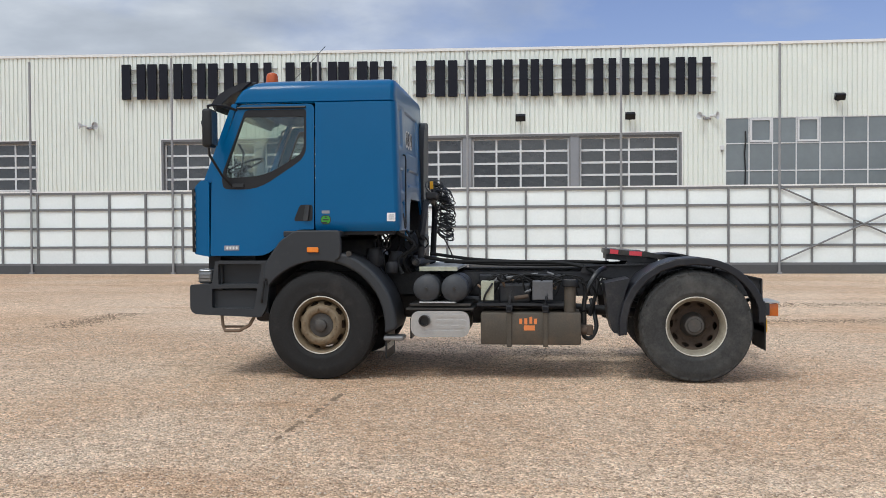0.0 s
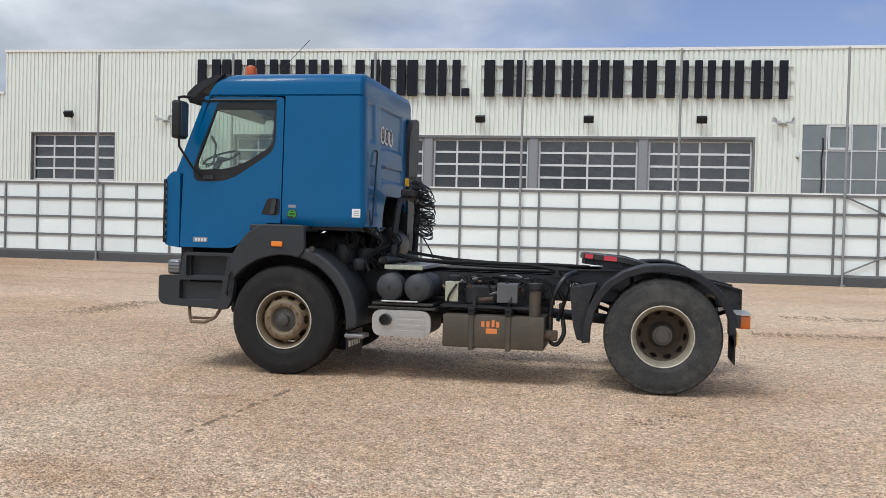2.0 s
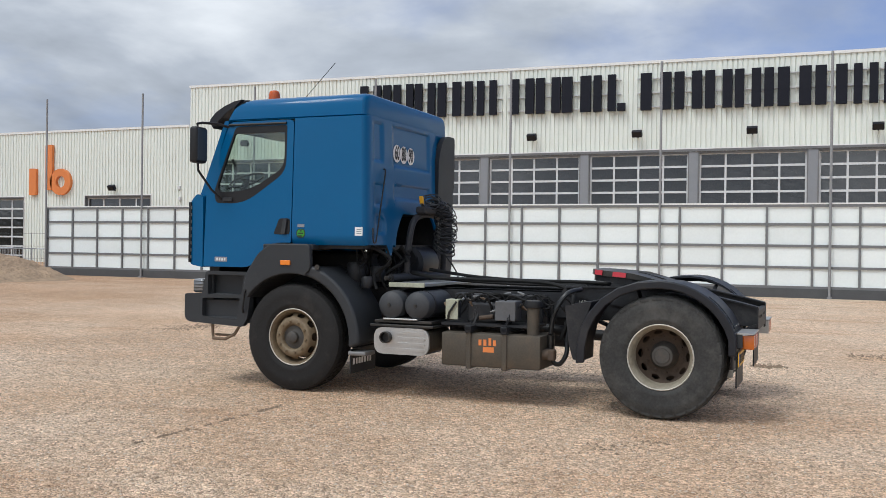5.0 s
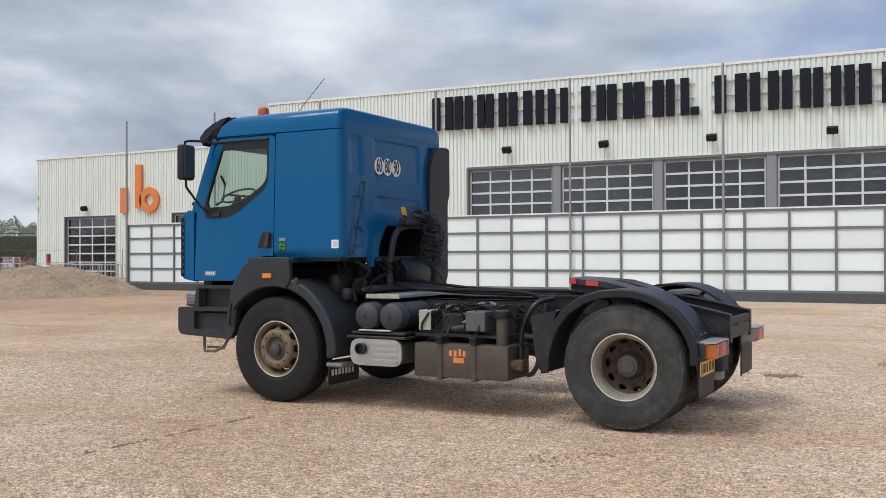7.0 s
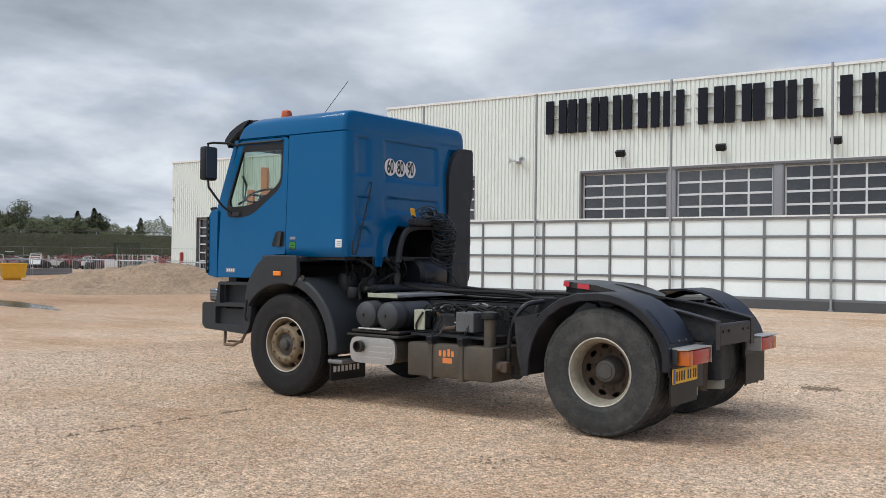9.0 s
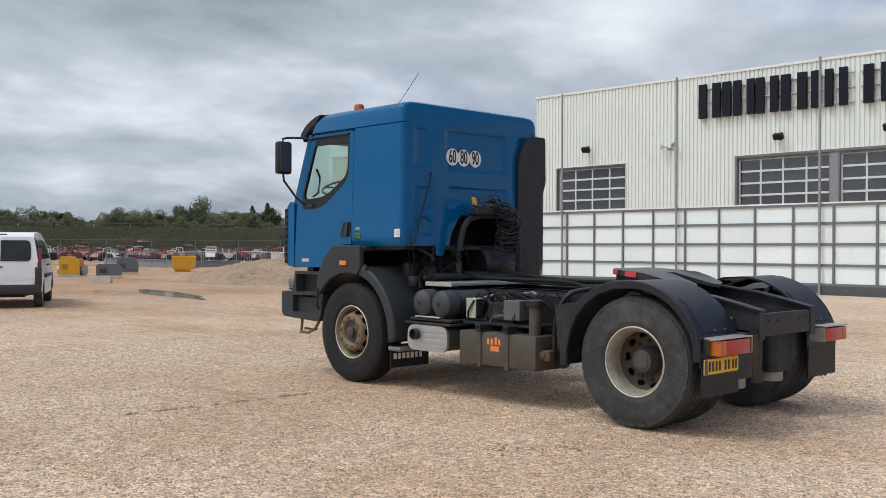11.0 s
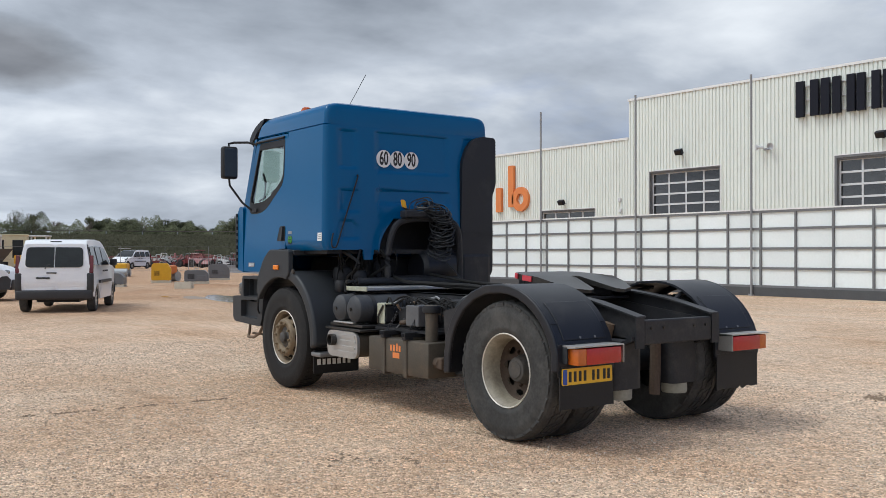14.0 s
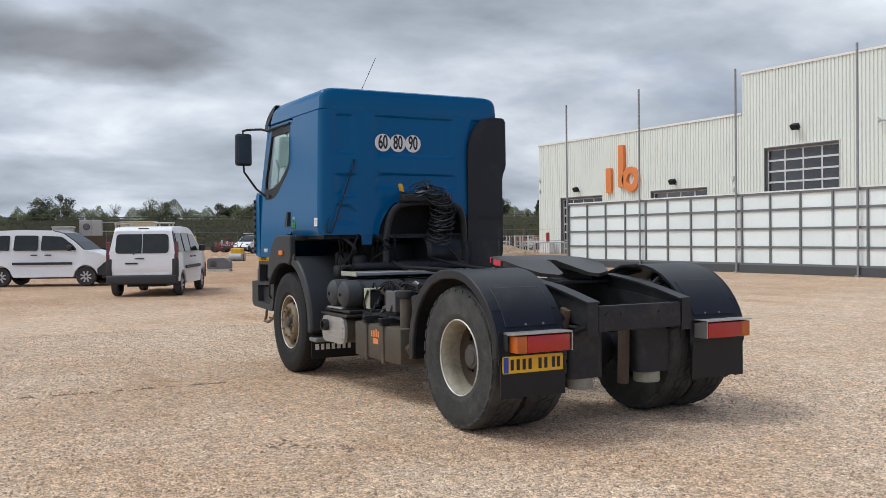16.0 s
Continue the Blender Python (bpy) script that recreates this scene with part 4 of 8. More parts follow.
# bumper, entry steps, head lamps
for s in (-1, 1):
    bm = bmesh.new()
    prism(bm, soft([(-1.42, 0.70), (-1.37, 0.655), (-0.68, 0.625), (-0.62, 0.72), (-0.555, 1.20), (-1.15, 1.20), (-1.19, 0.965), (-1.42, 0.955)],
                   [0.04, 0.04, 0.03, 0.04, 0.03, 0.03, 0.02, 0.03]), "y", s * 1.10, s * 1.17,
          holes=[soft([(-1.12, 1.165), (-0.665, 1.165), (-0.70, 0.965), (-1.12, 0.955)], 0.02), soft([(-1.19, 0.915), (-0.715, 0.925), (-0.75, 0.705), (-1.19, 0.72)], 0.02)])
    steps = rounded(part("entry_steps", bm, M_GREY_PLASTIC, truck, "dark grey moulded cab steps"), 0.012)
    bm = bmesh.new()
    box(bm, -1.15, -0.62, s * 1.03 - 0.02, s * 1.03 + 0.02, 0.66, 1.2)
    box(bm, -1.18, -1.10, min(s * 0.82, s * 1.10), max(s * 0.82, s * 1.10), 0.66, 1.19)
    box(bm, -0.72, -0.62, min(s * 0.82, s * 1.10), max(s * 0.82, s * 1.10), 0.66, 1.19)
    part("step_well", bm, M_GREY_PLASTIC, steps)
    bm = bmesh.new()
    box(bm, -1.19, -0.72, s * 1.095 - 0.01, s * 1.095 + 0.01, 0.70, 0.90, 0.006, 1)
    part("riser", bm, M_GREY_PLASTIC, steps)
    for z in (0.70, 0.945):
        bm = bmesh.new()
        box(bm, -1.12, -0.70, min(s * 0.83, s * 1.12), max(s * 0.83, s * 1.12), z - 0.02, z + 0.02, 0.006, 1)
        part("tread", bm, M_GREY_PLASTIC, steps)
    bm = bmesh.new()
    tube(bm, [(-0.665, s * 1.18, 0.78), (-0.655, s * 1.205, 0.82), (-0.63, s * 1.205, 1.0), (-0.615, s * 1.18, 1.05)], 0.012, 6)
    part("grab_bar", bm, M_BLACK, steps, smooth=True)
    bm = bmesh.new()
    box(bm, -1.35, -1.205, min(s * 0.86, s * 1.13), max(s * 0.86, s * 1.13), 0.965, 1.115, 0.03, 3)
    lamp = part("headlight", bm, M_CHROME, truck, "clear head lamp behind wire guard", smooth=True)
    for k in range(4):
        bm = bmesh.new()
        z = 0.985 + 0.035 * k
        tube(bm, [(-1.20, s * 1.136, z), (-1.33, s * 1.136, z), (-1.357, s * 1.10, z), (-1.358, s * 0.88, z)], 0.004, 5)
        part("guard_wire", bm, M_GREASE, lamp)
    bm = bmesh.new()
    tube(bm, [(-1.12, s * 1.08, 0.66), (-1.10, s * 1.10, 0.54), (-1.07, s * 1.13, 0.485), (-0.92, s * 1.13, 0.485), (-0.82, s * 1.10, 0.54), (-0.76, s * 1.08, 0.65)], 0.017, 8)
    tube(bm, [(-1.09, s * 1.06, 0.52), (-0.85, s * 1.06, 0.52)], 0.014, 6)
    part("hanging_step", bm, M_RUSTBAR, truck, "rusty hanging step", smooth=True)
bm = bmesh.new()
prism(bm, soft([(-1.44, 0.70), (-1.38, 0.65), (-1.18, 0.65), (-1.18, 0.95), (-1.43, 0.95)], 0.04), "y", -1.10, 1.10)
rounded(part("bumper", bm, M_GREY_PLASTIC, truck, "dark grey front bumper"), 0.02)
bm = bmesh.new()
box(bm, -1.33, -1.2, -0.86, 0.86, 0.95, 1.26)
part("lower_grille", bm, M_BLACK, truck)
# front wings
for s in (-1, 1):
    bm = bmesh.new()
    out = [(-0.64, 1.00), (-0.60, 1.20), (-0.46, 1.40), (-0.31, 1.505), (0.155, 1.505), (0.165, 1.30), (0.15, 1.215)]
    inner = arc(AX_F, 0.54, 0.66, 75, 143, 10)
    prism(bm, soft(out, 0.05) + inner, "y", s * 1.235, s * 1.17)
    wing = rounded(part("wing", bm, M_GREY_PLASTIC, truck, "dark grey front wing", smooth=True, angle=89), 0.022)
    bm = bmesh.new()
    ar = arc(AX_F, 0.54, 0.66, 75, 143, 10)
    ar2 = arc(AX_F, 0.54, 0.70, 143, 75, 10)
    prism(bm, ar + ar2, "y", s * 0.72, s * 1.17)
    part("liner", bm, M_FENDER, wing)
    bm = bmesh.new()
    box(bm, -0.44, 0.155, min(s * 0.75, s * 1.17), max(s * 0.75, s * 1.17), 1.44, 1.50, 0.01, 1)
    part("wing_top", bm, M_GREY_PLASTIC, wing)
    bm = bmesh.new()
    box(bm, -0.178, -0.062, s * 1.243 - 0.01, s * 1.243 + 0.01, 1.285, 1.335, 0.006, 1)
    part("side_marker", bm, M_AMBER, wing, "amber side marker")
    # rear quarter of the wheel arch
    bm = bmesh.new()
    a_in, a_out = arc(AX_F, 0.54, 0.655, -6, 78, 18), arc(AX_F, 0.54, 0.775, 74, -2, 18)
    prism(bm, a_in + a_out, "y", s * 1.215, s * 0.60)
    arch = rounded(part("arch_extension", bm, M_GREY_PLASTIC, truck, "dark grey wheel arch extension", smooth=True, angle=50), 0.03, 4)
    bm = bmesh.new()
    cyl(bm, (0.24, s * 1.212, 1.27), (0.24, s * 1.226, 1.27), 0.028, 14)
    part("bolt", bm, M_GREASE, arch, smooth=True)
    # mud flap with a pale printed band
    bm = bmesh.new()
    prism(bm, soft([(s * 1.17, 0.215), (s * 0.63, 0.215), (s * 0.63, 0.46), (s * 1.17, 0.46)], 0.02), "x", 0.595, 0.61)
    flap = part("mud_flap", bm, M_BLACK, truck, "black rubber mud flap with a pale printed line")
    widths = [0.05, 0.042, 0.05, 0.046, 0.05, 0.04, 0.042]
    y = 1.11
    for wd in widths:
        bm = bmesh.new()
        box(bm, 0.6115, 0.6135, s * y - wd / 2 + 0.004, s * y + wd / 2 - 0.004, 0.305, 0.365)
        part("print_bar", bm, M_WHITE, flap)
        y -= 0.06
    bm = bmesh.new()
    box(bm, 0.58, 0.78, s * 1.08 - 0.11, s * 1.08 + 0.11, 0.40, 0.445, 0.015)
    part("side_step", bm, M_GALVBOLT, truck, "scuffed alloy side step")


def smooth_line(pts, n=6):
    out = []
    pts = [Vector(p) for p in pts]
    for i in range(len(pts) - 1):
        p0, p1, p2, p3 = pts[max(i - 1, 0)], pts[i], pts[i + 1], pts[min(i + 2, len(pts) - 1)]
        for j in range(n):
            t = j / n
            out.append(0.5 * ((2 * p1) + (p2 - p0) * t + (2 * p0 - 5 * p1 + 4 * p2 - p3) * t * t + (3 * p1 - p0 - 3 * p2 + p3) * t ** 3))
    out.append(pts[-1])
    return out


# ---- wheels ----
def tyre_mesh():
    bm = bmesh.new()
    prof = [(0.270, -0.105), (0.284, -0.125), (0.322, -0.142), (0.338, -0.149), (0.347, -0.147), (0.42, -0.157), (0.475, -0.157), (0.482, -0.153), (0.505, -0.150), (0.530, -0.138), (0.542, -0.120), (0.542, 0.120),
            (0.530, 0.138), (0.505, 0.150), (0.475, 0.157), (0.42, 0.157), (0.325, 0.142), (0.284, 0.125), (0.27, 0.105)]
    lathe(bm, prof, 72)
    for f in bm.faces:
        f.smooth = True
    return bm


def tread_mesh(lug_rows, lugs, skew):
    bm = bmesh.new()
    for d0, d1 in lug_rows:
        for k in range(lugs):
            stagger = 0.5 if d0 + d1 > 0 else 0.0
            a0 = math.tau * (k + stagger + 0.14) / lugs
            a1 = math.tau * (k + stagger + 0.86) / lugs
            vs = []
            for r in (0.53, 0.55):
                for d in (d0, d1):
                    sh = skew * d
                    for a in (a0 + sh, a1 + sh):
                        rr = r - (0.026 if abs(d) > 0.15 else 0.017 if abs(d) > 0.13 else 0.0)
                        vs.append(bm.verts.new((rr * math.cos(a), d, rr * math.sin(a))))
            for q in ((0, 1, 3, 2), (4, 6, 7, 5), (0, 4, 5, 1), (2, 3, 7, 6), (0, 2, 6, 4), (1, 5, 7, 3)):
                bm.faces.new([vs[i] for i in q])
    return bm


TYRE_STEER = mesh_of("tyre", tyre_mesh(), M_TYRE_FRONT)
TYRE_DRIVE = mesh_of("tyre", tyre_mesh(), M_TYRE)
TREAD_STEER = mesh_of("tread", tread_mesh([(-0.140, -0.098), (-0.085, -0.035), (-0.024, 0.024), (0.035, 0.085), (0.098, 0.140)], 54, 0.4), M_TYRE_FRONT)
TREAD_DRIVE = mesh_of("tread", tread_mesh([(-0.154, -0.070), (-0.056, -0.006), (0.006, 0.056), (0.070, 0.154)], 31, 1.2), M_TYRE)


def holed_disc(bm, r_list, d_list, n, r_mid, r_half, a_half):
    """A wheel disc of rings with n oval hand holes round it."""
    seg, fine = n * 14, []
    for (r0, d0), (r1, d1) in zip(zip(r_list, d_list), zip(r_list[1:], d_list[1:])):
        m = max(1, int(abs(r1 - r0) / 0.004)) if abs((r0 + r1) / 2 - r_mid) < 0.05 else 1
        fine += [(r0 + (r1 - r0) * q / m, d0 + (d1 - d0) * q / m) for q in range(m)]
    fine.append((r_list[-1], d_list[-1]))
    rows = [[bm.verts.new((r * math.cos(math.tau * k / seg), d, r * math.sin(math.tau * k / seg))) for k in range(seg)] for r, d in fine]
    for i in range(len(rows) - 1):
        r = (fine[i][0] + fine[i + 1][0]) / 2
        for k in range(seg):
            a = (k % 14 + 0.5 - 7) / 14 * math.tau / n
            if (a / a_half) ** 2 + ((r - r_mid) / r_half) ** 2 < 1:
                continue
            bm.faces.new((rows[i][k], rows[i][(k + 1) % seg], rows[i + 1][(k + 1) % seg], rows[i + 1][k]))


def wheel(x, s, front):
    """A wheel of tyre, rim and hub; its outer face points away from the truck."""
    w = new("wheel")
    w.parent = truck
    w.matrix_basis = pose(x, s * (1.035 if front else 1.0), WR, 0, random.uniform(0, 360), 0) if s < 0 else pose(x, s * (1.035 if front else 1.0), WR, 0, random.uniform(0, 360), 180)
    tagged(w, "steer wheel with a dusty bronze rim" if front else "twin drive wheel with a cream rim lip and rusty dish")
    tyre = shared("tyre", TYRE_STEER if front else TYRE_DRIVE, w, label="dusty black tyre")
    tagged(shared("tread", TREAD_STEER if front else TREAD_DRIVE, tyre), kind="stuff")
    lip = bmesh.new()
    lathe(lip, [(0.244, 0.10), (0.244, -0.06), (0.256, -0.10), (0.272, -0.122), (0.285, -0.132), (0.290, -0.124), (0.288, -0.112), (0.275, -0.105)], 48)
    # thin ring, paler than the lip it runs round
    edge = bmesh.new()
    lathe(edge, [(0.281, -0.131), (0.287, -0.138), (0.293, -0.131), (0.292, -0.122)], 64)
    rim = part("rim", lip, M_RIM_FRONT if front else M_RIM_LIP, w, smooth=True, angle=60)
    bm = bmesh.new()
    if front:
        holed_disc(bm, [0.246, 0.242, 0.231, 0.214, 0.199, 0.186, 0.140, 0.129, 0.120, 0.085], [-0.02, -0.045, -0.070, -0.100, -0.136, -0.150, -0.150, -0.142, -0.110, -0.105], 10, 0.223, 0.015, 0.19)
    else:
        holed_disc(bm, [0.246, 0.240, 0.226, 0.207, 0.187, 0.178, 0.125, 0.105], [0.0, 0.045, 0.068, 0.085, 0.10, 0.105, 0.105, 0.10], 10, 0.211, 0.018, 0.17)
    part("rim_edge", edge, M_RIM_EDGE, rim, smooth=True)
    part("wheel_disc", bm, M_RIM_FRONT if front else M_RUST, rim, smooth=True, angle=60)
    bm = bmesh.new()
    if front:
        lathe(bm, [(0.122, -0.107), (0.118, -0.112), (0.07, -0.118), (0.062, -0.125), (0.058, -0.16), (0.046, -0.168), (0.0, -0.170)], 28)
    else:
        lathe(bm, [(0.125, 0.11), (0.12, 0.06), (0.105, 0.03), (0.098, -0.010), (0.090, -0.024), (0.07, -0.028), (0.065, -0.036), (0.0, -0.038)], 28)
    part("hub", bm, M_HUB, w, smooth=True, angle=40)
    d0 = -0.146 if front else 0.105
    nut = bmesh.new()
    cyl(nut, (0, d0 + 0.004, 0), (0, d0 - 0.022, 0), 0.015, 6)
    cyl(nut, (0, d0 - 0.020, 0), (0, d0 - 0.032, 0), 0.008, 6)
    me = mesh_of("wheel_nut", nut, M_RIM_FRONT if front else M_RUST)
    for k in range(10):
        a = math.tau * k / 10 + 0.15
        shared("wheel_nut", me, w, (0.161 * math.cos(a), 0, 0.161 * math.sin(a)))
    drum = bmesh.new()
    lathe(drum, [(0.0, 0.03 if front else 0.14), (0.2, 0.03 if front else 0.14), (0.225, 0.06 if front else 0.15), (0.225, 0.24), (0.0, 0.24)], 28)
    part("brake_drum", drum, M_RUST, w, smooth=True)
    if not front:
        tyre = shared("tyre", TYRE_DRIVE, w, (0, 0.345, 0), "inner twin tyre")
        tagged(shared("tread", TREAD_DRIVE, tyre), kind="stuff")
    return w


for s in (-1, 1):
    wheel(AX_F, s, True)
    wheel(AX_R, s, False)

# ---- chassis ----
for s in (-1, 1):
    bm = bmesh.new()
    prism(bm, soft([(-1.15, 0.80), (4.36, 0.80), (4.36, 0.93), (3.2, 1.07), (-1.15, 1.07)], [0, 0, 0, 0.1, 0]), "y", s * 0.42, s * 0.435)
    box(bm, -1.15, 3.2, min(s * 0.435, s * 0.36), max(s * 0.435, s * 0.36), 1.058, 1.07)
    box(bm, -1.15, 4.36, min(s * 0.435, s * 0.36), max(s * 0.435, s * 0.36), 0.80, 0.812)
    part("frame_rail", bm, M_FRAME, truck, "black steel frame rail")
for x in (0.9, 1.7, 2.4):
    bm = bmesh.new()
    box(bm, x - 0.05, x + 0.05, -0.42, 0.42, 0.84, 1.02, 0.01, 1)
    part("crossmember", bm, M_FRAME, truck)
bm = bmesh.new()
box(bm, 4.365, 4.41, -0.395, 0.395, 0.765, 0.955, 0.012, 2)
rear_beam = part("rear_crossmember", bm, M_FRAME, truck, "black pressed rear crossmember")
for y in (-0.32, -0.18, 0.18, 0.32):
    bm = bmesh.new()
    cyl(bm, (4.405, y, 0.89), (4.42, y, 0.89), 0.012, 6)
    part("bolt", bm, M_GREASE, rear_beam)
for s in (-1, 1):
    # sloping side plates that carry the coupling down to the tail
    bm = bmesh.new()
    prism(bm, soft([(2.55, 1.05), (3.6, 0.86), (4.41, 0.80), (4.41, 0.985), (4.2, 1.03), (3.85, 1.10), (3.5, 1.14), (2.6, 1.12)], 0.03), "y", s * 0.437, s * 0.455)
    plate_ob = part("side_plate", bm, M_FRAME, truck)
    lip = [(4.41, 0.985), (4.2, 1.034), (3.95, 1.088), (3.7, 1.122), (3.5, 1.142), (3.0, 1.134), (2.6, 1.124)]
    bm = bmesh.new()
    prism(bm, lip + [(x, z - 0.014) for x, z in reversed(lip)], "y", s * 0.38, s * 0.49)
    part("flange", bm, M_FRAME, plate_ob, smooth=True)
    bm = bmesh.new()
    prism(bm, soft([(4.397, 0.74), (4.413, 0.74), (4.413, 0.98), (4.397, 0.98)], 0.004), "y", s * 0.40, s * 0.49)
    part("end_flange", bm, M_FRAME, plate_ob)
    bm = bmesh.new()
    cyl(bm, (4.10, s * 0.46, 0.86), (4.10, s * 0.66, 0.85), 0.04, 12)
    cyl(bm, (4.10, s * 0.60, 0.853), (4.10, s * 0.62, 0.852), 0.055, 12)
    part("wing_tube", bm, M_FRAME, plate_ob, smooth=True)
    # leaf spring and shock absorber
    bm = bmesh.new()
    for k in range(4):
        n = 12
        half = 0.75 - 0.12 * k
        top = [(AX_R - half + 2 * half * i / n, 0.83 - 0.05 * k - 0.16 * (1 - ((i / n) * 2 - 1) ** 2) * (half / 0.75)) for i in range(n + 1)]
        prism(bm, top + [(x, z - 0.03) for x, z in reversed(top)], "y", s * 0.44, s * 0.52)
    part("leaf_spring", bm, M_FRAME, truck, smooth=True)
    bm = bmesh.new()
    tube(bm, [(3.98, s * 0.5, 0.42), (4.12, s * 0.47, 0.92)], 0.045, 12)
    tube(bm, [(3.95, s * 0.5, 0.34), (3.99, s * 0.5, 0.46)], 0.03, 10)
    part("shock_absorber", bm, M_RUSTBAR, truck, smooth=True)
    bm = bmesh.new()
    prism(bm, soft([(3.93, s * 0.34 - 0.165), (4.20, s * 0.34 - 0.165), (4.20, s * 0.34 + 0.165), (3.93, s * 0.34 + 0.165)], 0.07, 5), "z", 0.40, 0.77)
    bmesh.ops.bevel(bm, geom=[e for e in bm.edges if abs(e.verts[0].co.z - e.verts[1].co.z) < 1e-4 and len(e.link_faces) == 2 and e.calc_face_angle(0) > 1], offset=0.018, segments=2, profile=0.5, affect="EDGES")
    part("brake_chamber", bm, M_FRAME, truck, smooth=True, angle=50)
    bm = bmesh.new()
    lathe(bm, [(0.0, 0.312), (0.098, 0.312), (0.106, 0.325), (0.106, 0.402), (0.0, 0.402)], 24, (4.08, s * 0.33, 0), "z")
    part("chamber_cap", bm, M_CAP, truck, "pale rubber cap", smooth=True)
bm = bmesh.new()
tube(bm, [(4.06, 0.11, 0.31), (4.065, 0.115, 0.5), (4.07, 0.115, 0.76)], 0.046, 10)
part("rusty_strut", bm, M_RUST, truck, "rusty upright strut", smooth=True)
bm = bmesh.new()
cyl(bm, (AX_R, -0.9, WR), (AX_R, 0.9, WR), 0.11, 20)
lathe(bm, [(0.0, -0.28), (0.14, -0.24), (0.23, -0.12), (0.25, 0.0), (0.23, 0.12), (0.14, 0.24), (0.0, 0.28)], 24, (AX_R, 0, WR), "y")
part("rear_axle", bm, M_FRAME, truck, smooth=True)
bm = bmesh.new()
cyl(bm, (AX_F, -0.9, 0.48), (AX_F, 0.9, 0.48), 0.07, 12)
part("front_axle", bm, M_FRAME, truck, smooth=True)
bm = bmesh.new()
cyl(bm, (0.9, 0, 0.75), (AX_R - 0.2, 0, 0.57), 0.055, 14)
part("propeller_shaft", bm, M_FRAME, truck, smooth=True)
bm = bmesh.new()
box(bm, -1.0, 0.35, -0.36, 0.36, 0.5, 1.42, 0.06)
box(bm, 0.3, 1.0, -0.28, 0.28, 0.55, 1.08, 0.06)
part("engine", bm, M_FRAME, truck, "dark oily engine and gearbox", smooth=True)

# ---- coupling, rear wings, lamps ----
FW = pose(3.16, 0, 1.245, 0, 4.5, 0)          # fifth wheel, tipped back
bm = bmesh.new()
n = 12
outline = [(-0.34, -0.25), (-0.34, 0.25), (-0.30, 0.35), (-0.13, 0.44), (0.10, 0.46), (0.26, 0.43), (0.44, 0.34), (0.50, 0.20), (0.46, 0.13), (0.16, 0.045)]
outline += [(0.10 + 0.045 * math.cos(radians(a)), 0.045 * math.sin(radians(a))) for a in (60, 120, 180, 240, 300)]
outline += [(0.16, -0.045), (0.46, -0.13), (0.50, -0.20), (0.44, -0.34), (0.26, -0.43), (0.10, -0.46), (-0.13, -0.44), (-0.30, -0.35)]
prism(bm, outline, "z", -0.028, 0.024)
for v in bm.verts:
    ramp_in = max(0.0, v.co.x - 0.12)
    v.co.z = v.co.z * (1 - 1.3 * ramp_in) - 0.17 * ramp_in
bm.transform(FW)
plate = part("coupling_plate", bm, M_GREASE, truck, "greasy tipped fifth-wheel coupling plate", smooth=True)
bm = bmesh.new()
prism(bm, [(min(x * 0.94, 0.20 + 0.02 * abs(y)), y * 0.93) for x, y in outline if x < 0.2 or abs(y) > 0.3], "z", -0.085, -0.03)
bm.transform(FW)
part("plate_skirt", bm, M_FRAME, plate)
for s in (-1, 1):
    bm = bmesh.new()
    prism(bm, soft([(2.98, 1.07), (3.42, 1.07), (3.30, 1.20), (3.08, 1.20)], 0.03), "y", s * 0.33, s * 0.41)
    part("pedestal", bm, M_FRAME, plate)
    for (xa, ya), (xb, yb) in (((-0.285, 0.362), (-0.205, 0.404)), ((-0.09, 0.445), (0.035, 0.456))):
        bm = bmesh.new()
        prism(bm, [(xa, s * ya), (xb, s * yb), (xb, s * (yb + 0.012)), (xa - 0.004, s * (ya + 0.012))], "z", -0.024, 0.022)
        bm.transform(FW)
        part("red_reflector", bm, M_REDMARK, plate, "red reflector strip")
bm = bmesh.new()
box(bm, 2.85, 3.5, -0.42, 0.42, 1.07, 1.09)
part("mounting_plate", bm, M_FRAME, truck)

